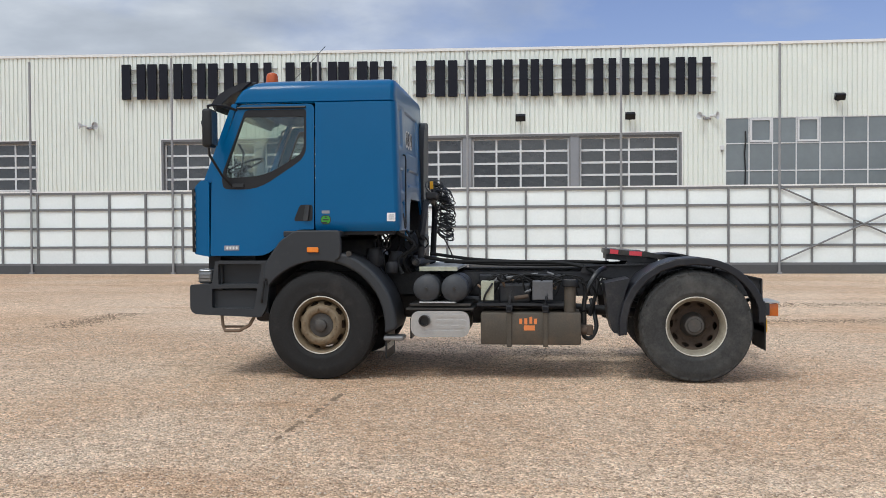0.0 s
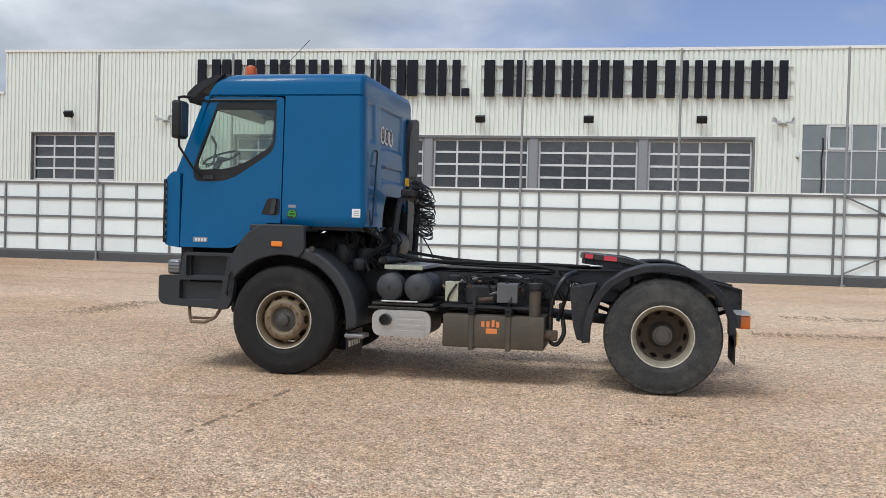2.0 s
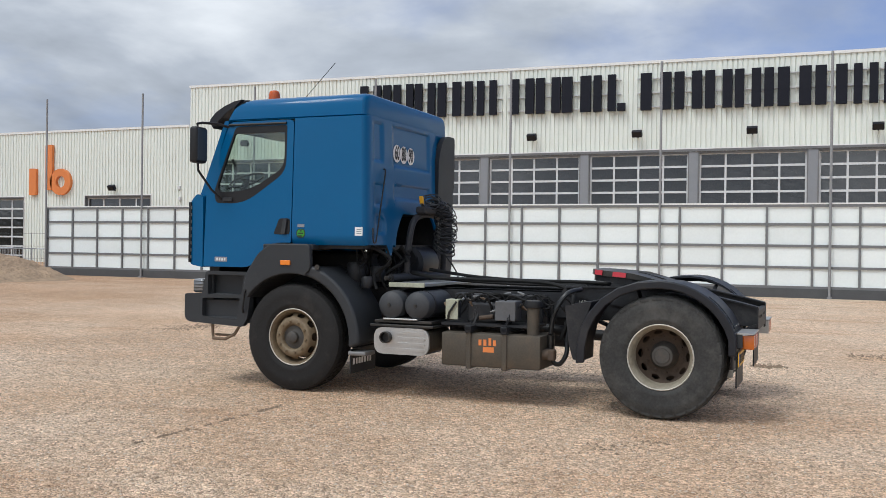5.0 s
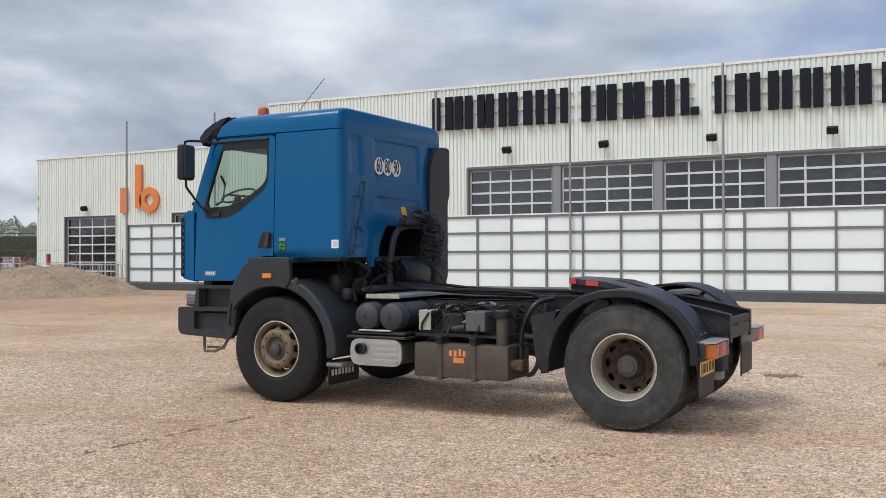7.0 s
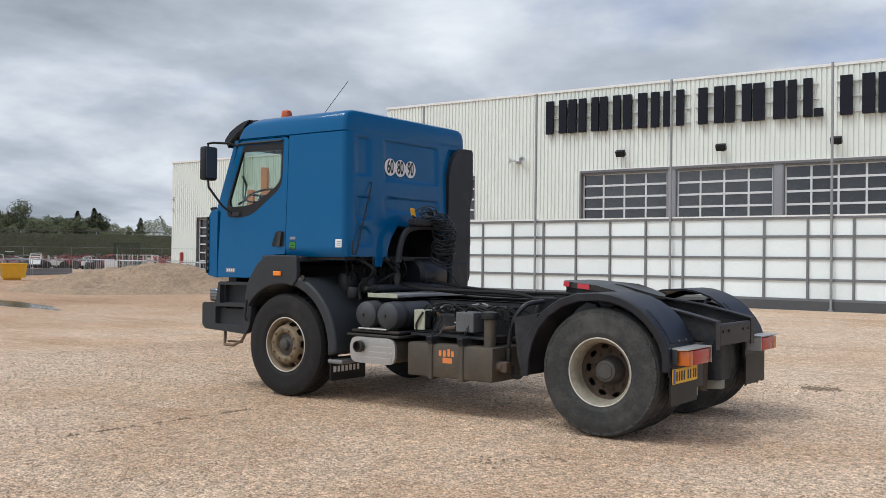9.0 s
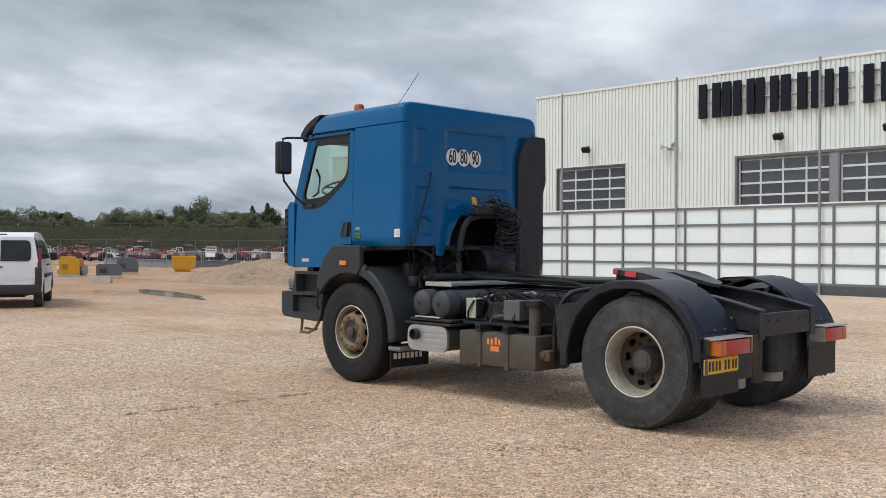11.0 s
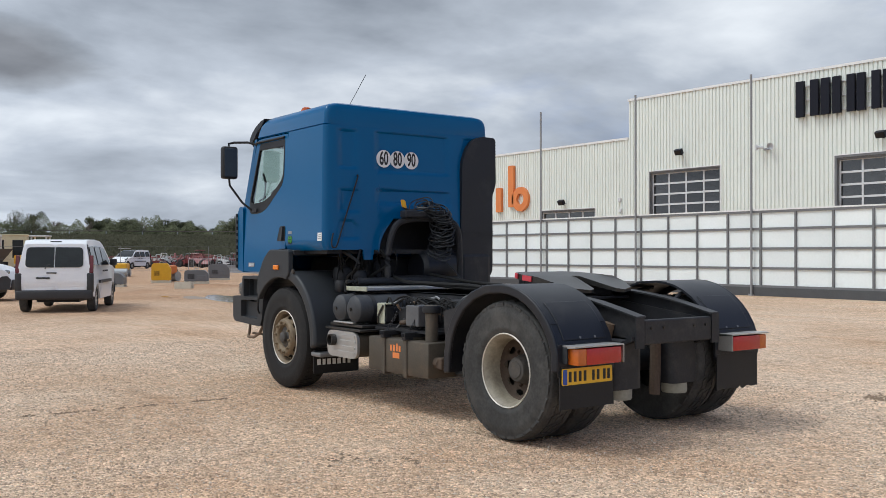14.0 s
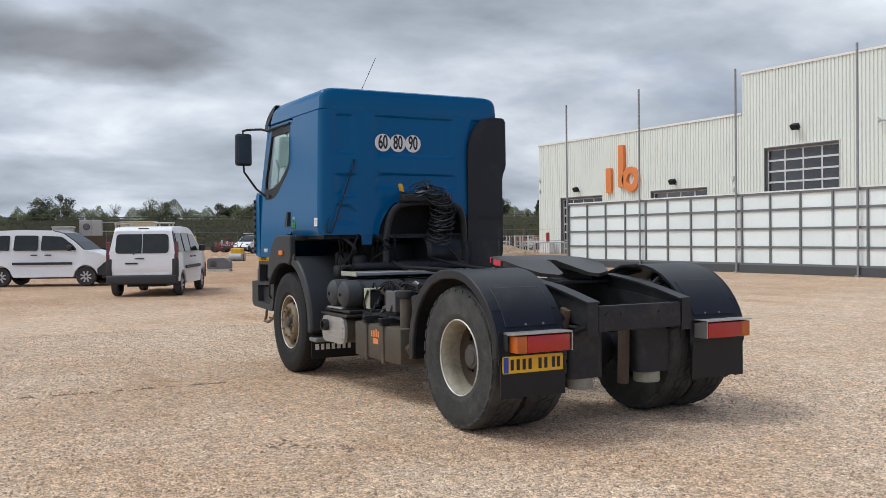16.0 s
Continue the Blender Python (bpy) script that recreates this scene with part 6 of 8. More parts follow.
part("hose", bm, M_HOSE, truck, smooth=True)
# air intake stack
bm = bmesh.new()
prism(bm, soft([(0.62, 1.13), (0.86, 1.13), (1.085, 1.20), (1.085, 2.14), (1.135, 2.26), (1.125, 2.805), (0.82, 2.805), (0.645, 2.55)], [0.06, 0.1, 0.12, 0.04, 0.05, 0.05, 0.16, 0.16], 6), "x", 0.70, 0.765)
intake = part("air_intake", bm, M_FENDER, truck, "tall black air intake stack", smooth=True)
for k in range(15):
    bm = bmesh.new()
    z = 2.27 + 0.034 * k
    box(bm, 0.708, 0.757, 1.11, 1.143, z, z + 0.017, 0.004, 1)
    part("louvre", bm, M_BLACK, intake)
for z in (1.66, 1.685, 1.71):
    bm = bmesh.new()
    box(bm, 0.763, 0.771, 0.64, 1.09, z, z + 0.012)
    part("rib", bm, M_FENDER, intake)
bm = bmesh.new()
tube(bm, smooth_line([(0.70, -0.72, 2.275), (0.745, -0.722, 2.27), (0.758, -0.80, 2.06), (0.772, -0.90, 1.80), (0.785, -0.99, 1.56), (0.785, -1.015, 1.525), (0.785, -1.05, 1.53), (0.78, -1.055, 1.58), (0.765, -1.03, 1.67)]), 0.008, 8)
part("cab_stay", bm, M_BLACK, truck, "thin black stay on the cab back", smooth=True)
# tangle under the cab
rng = random.Random(9)
for k in range(14):
    x = rng.uniform(0.35, 0.8)
    y = rng.uniform(-0.95, -0.3)
    bm = bmesh.new()
    tube(bm, smooth_line([(x, y, 1.05), (x + rng.uniform(-0.1, 0.1), y + rng.uniform(-0.1, 0.1), 1.2), (x + rng.uniform(-0.1, 0.15), y + rng.uniform(-0.1, 0.1), 1.35), (x + rng.uniform(-0.1, 0.1), y, 1.5)]), rng.choice((0.008, 0.012, 0.018)), 7)
    part("hose", bm, M_HOSE_DULL, truck, smooth=True)
for x, y, z, a in ((0.42, -0.72, 1.22, 0.1), (0.62, -0.62, 1.2, 0.08), (0.62, -0.86, 1.12, 0.06)):
    bm = bmesh.new()
    lathe(bm, [(0.0, -a), (a * 0.8, -a), (a, -a * 0.7), (a, a * 0.7), (a * 0.8, a), (0.0, a)], 18, (x, y, z), "z")
    part("canister", bm, M_FRAME, truck, smooth=True)

# ---- decals ----
for k, (num, y) in enumerate((("60", -0.377), ("80", -0.197), ("90", -0.016))):
    z, x = 2.48, back_x(2.48) + (0.0085 if k == 0 else 0.0035)
    bm = bmesh.new()
    cyl(bm, (x, y, z), (x + 0.002, y, z), 0.094, 36)
    disc = part("speed_disc", bm, M_WHITE, truck, "white round speed disc with black figures " + num)
    cu = bpy.data.curves.new("numeral", "FONT")
    cu.body, cu.size, cu.align_x, cu.align_y, cu.extrude, cu.offset = num, 0.20, "CENTER", "CENTER", 0.0008, 0.0045
    tmp = bpy.data.objects.new("numeral_tmp", cu)
    scene.collection.objects.link(tmp)
    me = bpy.data.meshes.new_from_object(tmp.evaluated_get(bpy.context.evaluated_depsgraph_get()))
    bpy.data.objects.remove(tmp)
    me.materials.clear()
    me.materials.append(M_INK)
    fig = new("numeral", me)
    fig.parent = disc
    fig.matrix_basis = Matrix.Translation((x + 0.0035, y, z)) @ Matrix(((0, 0, 1, 0), (0.56, 0, 0, 0), (0, 1, 0, 0), (0, 0, 0, 1)))


def decal(name, x, z, w, h, mat, s=-1, out=0.006, label="", round_=0.004):
    bm = bmesh.new()
    side_panel(bm, soft([(x - w / 2, z - h / 2), (x + w / 2, z - h / 2), (x + w / 2, z + h / 2), (x - w / 2, z + h / 2)], round_), s, out, 0.005)
    return part(name, bm, mat, truck, label)


decal("sticker", 0.655, 1.635, 0.085, 0.085, M_WHITE, out=0.0165, label="small white sticker")
for dz in (-0.02, 0.0, 0.02):
    decal("print_bar", 0.66, 1.635 + dz, 0.055, 0.008, M_PILASTER, out=0.018)
decal("sticker", -0.012, 1.612, 0.105, 0.09, M_INK, out=0.0150, label="black oval border", round_=0.045)
decal("sticker", -0.012, 1.612, 0.09, 0.075, M_GREEN, out=0.0165, label="oval green sticker", round_=0.037)
for dx, dz, w in ((0, 0.025, 0.02), (0.0, 0.0, 0.06), (-0.01, -0.028, 0.05)):
    decal("print_bar", -0.012 + dx, 1.612 + dz, w, 0.014, M_INK, out=0.018)
decal("badge", -0.012, 1.69, 0.08, 0.03, M_PILASTER, out=0.0165, label="small grey badge")
decal("badge", -0.99, 1.33, 0.155, 0.05, M_PILASTER, out=0.009, label="small grey model badge")
for k in range(4):
    decal("print_bar", -1.035 + 0.032 * k, 1.33, 0.02, 0.03, M_DOORBAR, out=0.0105)

# ---- facade fittings ----
def floodlight(x, z):
    f = thing("floodlight", "black wall floodlight tilted down on the cream facade", "lamp", (x, FY, z), group="facade floodlights")
    bm = bmesh.new()
    box(bm, -0.26, 0.26, -0.16, 0.10, -0.17, 0.17, 0.03, 2)
    bm.transform(Matrix.Translation((0, -0.34, 0.06)) @ Euler((radians(30), 0, 0)).to_matrix().to_4x4())
    part("housing", bm, M_SIGN, f)
    bm = bmesh.new()
    box(bm, -0.21, 0.21, -0.168, -0.158, -0.13, 0.13)
    bm.transform(Matrix.Translation((0, -0.34, 0.06)) @ Euler((radians(30), 0, 0)).to_matrix().to_4x4())
    part("lens", bm, M_BLACK, f, "dark lamp glass")
    bm = bmesh.new()
    tube(bm, [(0, 0.02, -0.12), (0, -0.2, -0.12), (0, -0.32, 0.0)], 0.03, 8)
    part("bracket", bm, M_BLACK, f)
    return f


for a, b in BAYS:
    floodlight((a + b) / 2 + 0.02, 7.42)
floodlight(-28.95, 7.64)
floodlight(17.33, 8.22)
floodlight(-50.3, 5.0)
floodlight(-39.35, 5.0)


def horn_pair(x, z):
    h = thing("horn_speakers", "pair of pale horn loudspeakers on the facade", "loudspeaker", (x, FY, z), group="facade loudspeakers")
    for s in (-1, 1):
        bm = bmesh.new()
        lathe(bm, [(0.0, 0.08), (0.07, 0.07), (0.07, -0.10), (0.10, -0.22), (0.19, -0.34), (0.197, -0.34), (0.10, -0.20), (0.04, -0.10), (0.0, -0.10)], 20)
        bm.transform(Matrix.Translation((s * 0.20, -0.22, 0.02)) @ Euler((0, 0, radians(52 * s))).to_matrix().to_4x4())
        part("horn", bm, M_DOORBAR, h, smooth=True)
        bm = bmesh.new()
        cyl(bm, (s * 0.18, -0.22, -0.02), (s * 0.12, -0.02, -0.08), 0.035, 10)
        part("driver", bm, M_DOORBAR, h, smooth=True)
    bm = bmesh.new()
    box(bm, -0.2, 0.2, -0.09, 0.03, -0.14, -0.02, 0.01, 1)
    part("bracket", bm, M_PILASTER, h)


horn_pair(-22.95, 7.42)
horn_pair(10.75, 7.38)
for x, z in ((11.5, 5.75), (-34.1, 5.0), (-34.05, 4.3), (-55.7, 6.1), (-55.7, 5.2)):
    t = thing("junction_box", "small pale box on the cream facade", "electrical box", (x, FY, z), group="facade boxes")
    bm = bmesh.new()
    box(bm, -0.09, 0.09, -0.14, 0.03, -0.12, 0.12, 0.015, 1)
    part("housing", bm, M_DOORBAR, t)
    bm = bmesh.new()
    cyl(bm, (0, -0.05, -0.12), (0, -0.05, -0.2), 0.02, 8)
    part("gland", bm, M_PILASTER, t)

# red hose cabinet on a pale plinth by the hall corner
hc = thing("hose_cabinet", "red hose cabinet on a pale plinth beside the hall", "cabinet", (-53.84, 39.7, 0))
bm = bmesh.new()
box(bm, -0.6, 0.6, -0.3, 0.3, 0, 0.86, 0.03, 2)
part("plinth", bm, M_TRIM_WHITE, hc)
bm = bmesh.new()
box(bm, -0.11, 0.11, -0.12, 0.12, 0.86, 1.72, 0.03, 2)
part("body", bm, M_REDMARK_DULL, hc)
bm = bmesh.new()
box(bm, -0.09, 0.09, -0.135, -0.11, 0.95, 1.62, 0.01, 1)
part("door", bm, M_REDMARK_DULL, hc)

# orange emblem of plain shapes
emb = thing("facade_emblem", "raised orange emblem of plain bars and a ring", "sign", (0, FY, 0))
for pts in ([(-46.75, 4.62), (-46.15, 4.62), (-46.15, 6.45), (-46.75, 6.45)], [(-45.3, 4.95), (-44.7, 4.95), (-44.7, 8.05), (-45.3, 8.05)]):
    bm = bmesh.new()
    prism(bm, soft(pts, 0.08), "y", -0.22, 0.0)
    part("bar", bm, M_ORANGE, emb)
bm = bmesh.new()
lathe(bm, [(0.40, 0.0), (0.40, -0.22), (0.9, -0.22), (0.9, 0.0), (0.40, 0.0)], 40, (-43.95, 0, 5.5), "y")
part("ring", bm, M_ORANGE, emb, smooth=True)

# ---- yard: heap, puddle ----
M_EARTH = surface("sandy_earth", (0.36, 0.25, 0.16), 0.95, vary=0.42, scale=1.4, fine=7, bump=1.0, bump_dist=0.09, dirt=(0.25, 0.18, 0.12), dirt_amount=0.35, dirt_scale=1.5)
bm = bmesh.new()
N = 110
hv = []
for j in range(N + 1):
    row = []
    for i in range(N + 1):
        u, v = i / N * 2 - 1, j / N * 2 - 1
        x, y = -26.2 + (4.6 if u > 0 else 4.5) * u, 17.6 + (3.0 if v > 0 else 7.0) * v
        r = math.hypot(u, v) + 0.16 * noise.noise(Vector((x * 0.4, y * 0.4, 7)))
        h = max(0.0, 1 - r * r)
        h = h ** 1.25
        lumps = 0.16 * noise.noise(Vector((x * 0.9, y * 0.9, 0))) + 0.09 * noise.noise(Vector((x * 2.3, y * 2.3, 3))) + 0.07 * noise.noise(Vector((x * 5.3, y * 5.3, 5))) + 0.04 * noise.noise(Vector((x * 11, y * 11, 8)))
        z = 1.12 * h + lumps * min(1.0, h * 3)
        row.append(bm.verts.new((x, y, z - 0.03)))
    hv.append(row)
for j in range(N):
    for i in range(N):
        bm.faces.new((hv[j][i], hv[j][i + 1], hv[j + 1][i + 1], hv[j + 1][i]))
tagged(new("earth_heap", mesh_of("earth_heap", bm, M_EARTH, True, 60)), "low heap of sandy earth on the gravel yard", "earth heap")

m, n, l, p = mat_new("puddle_water")
p.inputs["Base Color"].default_value = (0.25, 0.178, 0.118, 1)
p.inputs["Roughness"].default_value = 0.04
tcn = n.new("ShaderNodeTexCoord")
nz = n.new("ShaderNodeTexNoise")
nz.inputs["Scale"].default_value = 7
bp = n.new("ShaderNodeBump")
bp.inputs["Strength"].default_value, bp.inputs["Distance"].default_value = 0.2, 0.008
l.new(tcn.outputs["Object"], nz.inputs["Vector"])
l.new(nz.outputs[0], bp.inputs["Height"])
l.new(bp.outputs[0], p.inputs["Normal"])
M_WATER = m
M_WET = surface("wet_gravel", (0.27, 0.195, 0.135), 0.5, vary=0.3, scale=1.5, fine=30, bump=0.4, bump_dist=0.01)


def blot(name, cx, cy, rx, ry, z, mat, label, seed, rot=0.0):
    bm = bmesh.new()
    vs = []
    for k in range(60):
        a = math.tau * k / 60
        q = 1 + 0.38 * noise.noise(Vector((1.6 * math.cos(a) + seed, 1.6 * math.sin(a), seed)))
        x, y = rx * q * math.cos(a), ry * q * math.sin(a)
        vs.append(bm.verts.new((cx + x * math.cos(rot) - y * math.sin(rot), cy + x * math.sin(rot) + y * math.cos(rot), z)))
    bm.faces.new(vs)
    return tagged(new(name, mesh_of(name, bm, mat)), label, "puddle", kind="structure")


blot("water", -19.4, 6.55, 3.5, 0.52, 0.005, M_WATER, "shallow rain puddle on the gravel", 5.0, radians(-13))
blot("mud", -20.9, 6.05, 1.3, 0.36, 0.003, M_WET, "wet brown mud at the edge of a puddle", 3.0, radians(-10))
blot("water", -22.0, 5.45, 0.55, 0.12, 0.005, M_WATER, "small rain puddle on the gravel", 8.0, radians(-8))

# ---- vans ----
M_VAN = surface("white_van_paint", (0.82, 0.83, 0.84), 0.3, vary=0.04, scale=1.2, bump=0.01, coat=0.4, dirt=(0.5, 0.47, 0.43), dirt_amount=0.12, dirt_scale=1.5)
M_VANGLASS = surface("dark_van_glass", (0.016, 0.02, 0.022), 0.08, vary=0.5, scale=2.5, bump=0.0, spec=0.3)
M_TAIL = surface("pink_red_lens", (0.13, 0.018, 0.024), 0.25, vary=0.3, scale=6, bump=0.02)
M_VANTRIM = surface("van_black_trim", (0.03, 0.03, 0.032), 0.55, vary=0.2, bump=0.08)
M_ALLOY = surface("silver_wheel_cover", (0.52, 0.53, 0.54), 0.35, metal=0.6, vary=0.1, bump=0.02)


def van(at, rz, label, plate=True):
    """A compact van: origin under the rear axle, nose towards +x."""
    v = thing("van", label, "van", at, rz, group="white vans in the yard")
    prof = [(-0.62, 0.42), (-0.66, 0.75), (-0.63, 1.15), (-0.50, 1.70), (-0.38, 1.79), (0.6, 1.83), (1.55, 1.80), (1.95, 1.70), (2.35, 1.42), (2.62, 1.18), (3.10, 1.06), (3.42, 0.92), (3.55, 0.66), (3.52, 0.40)]
    arch_f = [(2.70 + 0.37 * math.cos(radians(a)), 0.31 + 0.37 * math.sin(radians(a))) for a in range(15, 166, 15)]
    arch_r = [(0.37 * math.cos(radians(a)), 0.31 + 0.37 * math.sin(radians(a))) for a in range(15, 166, 15)]
    poly = prof + [(3.10, 0.36)] + arch_f + [(2.30, 0.30), (0.42, 0.30)] + arch_r + [(-0.40, 0.38)]

    def half(x, z):
        w = 0.915 if z < 1.0 else 0.915 - 0.20 * (z - 1.0) / 0.83
        w -= 0.10 * max(0.0, (x - 2.6) / 0.95) ** 2 + 0.06 * max(0.0, (-0.3 - x) / 0.36) ** 2
        return w
    bm = bmesh.new()
    prism(bm, soft(poly, [0.05] * len(prof) + [0.0] * (len(poly) - len(prof)), 3), "y", -1, 1)
    rim = [e for e in bm.edges if e.verts[0].co.y * e.verts[1].co.y > 0 and min(e.verts[0].co.z, e.verts[1].co.z) > 0.9 and any(len(f.verts) > 4 for f in e.link_faces)]
    bmesh.ops.bevel(bm, geom=rim, offset=0.10, segments=3, profile=0.6, affect="EDGES", clamp_overlap=True)
    bmesh.ops.triangulate(bm, faces=[f for f in bm.faces if len(f.verts) > 4])
    for q in bm.verts:
        q.co.y *= half(q.co.x, q.co.z)
    part("body", bm, M_VAN, v, smooth=True, angle=30)

    def side(name, pts, mat, s, off=0.006, r=0.05, parent=v, lab=""):
        bm = bmesh.new()
        prism(bm, soft(pts, r), "y", 0, 1)
        for q in bm.verts:
            q.co.y = s * (half(q.co.x, q.co.z) + (off if q.co.y < 0.5 else -0.02))
        return part(name, bm, mat, parent, lab)
    for s in (-1, 1):
        side("side_window", [(1.28, 1.16), (2.42, 1.16), (2.30, 1.32), (1.92, 1.60), (1.30, 1.64)], M_VANGLASS, s)
        side("side_window", [(0.42, 1.16), (1.18, 1.16), (1.18, 1.64), (0.44, 1.65)], M_VANGLASS, s)
        side("side_window", [(-0.36, 1.18), (0.28, 1.16), (0.28, 1.65), (-0.34, 1.64)], M_VANGLASS, s)
        side("rub_strip", [(0.40, 0.70), (2.28, 0.70), (2.28, 0.78), (0.40, 0.78)], M_VANTRIM, s, 0.02, 0.02)
        for x in (0.98, 1.42):
            side("door_handle", [(x, 0.99), (x + 0.2, 0.99), (x + 0.2, 1.03), (x, 1.03)], M_VANTRIM, s, 0.02, 0.015)
        side("front_corner", [(3.08, 0.36), (3.52, 0.36), (3.555, 0.66), (3.45, 0.78), (3.30, 0.76), (3.07, 0.56)], M_VANTRIM, s, 0.03, 0.03)
        side("rear_pillar", [(-0.64, 0.80), (-0.56, 0.80), (-0.40, 1.68), (-0.48, 1.70)], M_VANTRIM, s, 0.008, 0.02)
        bm = bmesh.new()
        prism(bm, soft([(-0.652, 0.98), (-0.55, 0.96), (-0.50, 1.24), (-0.535, 1.42), (-0.585, 1.42)], 0.025), "y", min(s * 0.82, s * 0.905), max(s * 0.82, s * 0.905))
        part("tail_light", bm, M_TAIL, v, smooth=True)
        bm = bmesh.new()
        box(bm, 2.16, 2.28, min(s * 0.90, s * 1.08), max(s * 0.90, s * 1.08), 1.14, 1.32, 0.03, 2)
        part("door_mirror", bm, M_VANTRIM, v, smooth=True)
        bm = bmesh.new()
        box(bm, 3.12, 3.46, min(s * 0.52, s * 0.80), max(s * 0.52, s * 0.80), 0.78, 0.96, 0.05, 2)
        part("headlight", bm, M_CHROME, v, smooth=True)
        for x in (0.0, 2.70):
            w = new("wheel")
            w.parent = v
            w.matrix_basis = pose(x, s * 0.80, 0.31, 0, 20, 0 if s < 0 else 180)
            bm = bmesh.new()
            lathe(bm, [(0.19, -0.09), (0.22, -0.10), (0.29, -0.095), (0.31, -0.07), (0.31, 0.07), (0.29, 0.095), (0.19, 0.09)], 32)
            part("tyre", bm, M_TYRE, w, smooth=True)
            bm = bmesh.new()
            lathe(bm, [(0.20, -0.085), (0.185, -0.075), (0.18, -0.05), (0.0, -0.055)], 32)
            part("rim", bm, M_VANTRIM, w, smooth=True)
            for k in range(8):
                bm = bmesh.new()
                box(bm, 0.04, 0.185, -0.085, -0.055, -0.022, 0.022)
                bm.transform(Euler((0, math.tau * k / 8, 0)).to_matrix().to_4x4())
                part("spoke", bm, M_ALLOY, w)
    bm = bmesh.new()
    prism(bm, [(1.60, 1.79), (1.95, 1.69), (2.35, 1.41), (2.64, 1.165), (2.67, 1.185), (2.38, 1.435), (1.97, 1.715), (1.61, 1.812)], "y", -1, 1)
    for q in bm.verts:
        q.co.y *= half(q.co.x, q.co.z) - 0.05
    part("windscreen", bm, M_VANGLASS, v)
    # rear doors
    for y0, y1 in ((-0.70, -0.03), (0.03, 0.70)):
        bm = bmesh.new()
        y0b, y1b = y0 * 1.0, y1 * 1.0
        prism(bm, soft([(y0b, 0.56), (y1b, 0.56), (y1b * 0.985, 1.70), (y0b * 0.985, 1.70)], 0.05), "x", 0, 1)
        for q in bm.verts:
            base = np.interp(q.co.z, [0.42, 0.75, 1.15, 1.70], [-0.62, -0.66, -0.63, -0.50])
            q.co.x = base - (0.012 if q.co.x < 0.5 else -0.03)
        door = part("rear_door", bm, M_VAN, v)
        bm = bmesh.new()
        ya, yb = (y0 + 0.02, y1 + 0.018) if y0 < 0 else (y0 - 0.018, y1 - 0.02)
        prism(bm, soft([(ya, 1.12), (yb, 1.12), (yb * 0.97, 1.62), (ya * 0.97, 1.62)], [0.11 if y0 < 0 else 0.01, 0.01 if y0 < 0 else 0.11, 0.01 if y0 < 0 else 0.11, 0.11 if y0 < 0 else 0.01]), "x", 0, 1)
        for q in bm.verts:
            base = np.interp(q.co.z, [0.42, 0.75, 1.15, 1.70], [-0.62, -0.66, -0.63, -0.50])
            q.co.x = base - (0.018 if q.co.x < 0.5 else -0.02)
        part("rear_window", bm, M_VANGLASS, door)
    for s in (-1, 1):
        bm = bmesh.new()
        box(bm, -0.672, -0.50, min(s * 0.76, s * 0.915), max(s * 0.76, s * 0.915), 0.50, 0.98, 0.03, 2)
        part("corner_guard", bm, M_VANTRIM, v, smooth=True)
    bm = bmesh.new()
    box(bm, -0.70, -0.52, -0.905, 0.905, 0.32, 0.56, 0.05, 3)
    part("rear_bumper", bm, M_VANTRIM, v, smooth=True)
    bm = bmesh.new()
    box(bm, 3.40, 3.58, -0.72, 0.72, 0.34, 0.66, 0.05, 2)
    part("front_bumper", bm, M_VANTRIM, v, smooth=True)
    bm = bmesh.new()
    box(bm, -0.685, -0.665, 0.10, 0.42, 0.84, 0.88, 0.006, 1)
    part("plate_light", bm, M_VANTRIM, v)
    bm = bmesh.new()
    box(bm, -0.675, -0.655, -0.06, 0.18, 0.97, 1.0, 0.006, 1)
    part("door_handle", bm, M_VANTRIM, v)
    bm = bmesh.new()
    tube(bm, [(-0.645, 0.22, 1.08), (-0.64, 0.16, 1.18), (-0.63, 0.10, 1.2)], 0.012, 6)
    part("wiper", bm, M_VANTRIM, v)
    bm = bmesh.new()
    box(bm, -0.44, -0.36, -0.13, 0.13, 1.745, 1.775, 0.006, 1)
    part("brake_light", bm, M_VANTRIM, v)
    bm = bmesh.new()
    box(bm, -0.2, 3.1, -0.5, 0.5, 0.24, 0.4)
    part("underbody", bm, M_BLACK, v)
    return v


van((-15.85, 0.46, 0), 155.0, "white compact van with dark rear windows, parked on gravel")
van((-24.3, -2.25, 0), 64.0, "white compact van seen side-on, parked on gravel")
van((-83.5, 25.0, 0), -50.0, "white van parked far off beside the machine rows")

# ---- loose equipment on the yard ----
M_GREYBOX = surface("grey_machine_paint", (0.14, 0.145, 0.15), 0.5, vary=0.15, bump=0.1, dirt=(0.25, 0.22, 0.18), dirt_amount=0.2)
M_DARKGREEN = surface("dark_green_paint", (0.02, 0.035, 0.028), 0.6, vary=0.2, bump=0.05)
M_WOOD = surface("pale_wood", (0.62, 0.57, 0.46), 0.8, vary=0.2, scale=4, bump=0.2)
M_REDPAINT = surface("red_machine_paint", (0.20, 0.035, 0.035), 0.45, vary=0.2, bump=0.1, per_object=0.35, dirt=(0.2, 0.14, 0.1), dirt_amount=0.25)
M_PINK = surface("faded_red_paint", (0.36, 0.15, 0.14), 0.6, vary=0.2, bump=0.1, per_object=0.3)
M_PALEPAINT = surface("pale_machine_paint", (0.55, 0.55, 0.52), 0.5, vary=0.15, bump=0.1, per_object=0.3)
M_GALV = surface("galvanised_steel", (0.38, 0.40, 0.41), 0.45, metal=0.5, vary=0.15, bump=0.1)
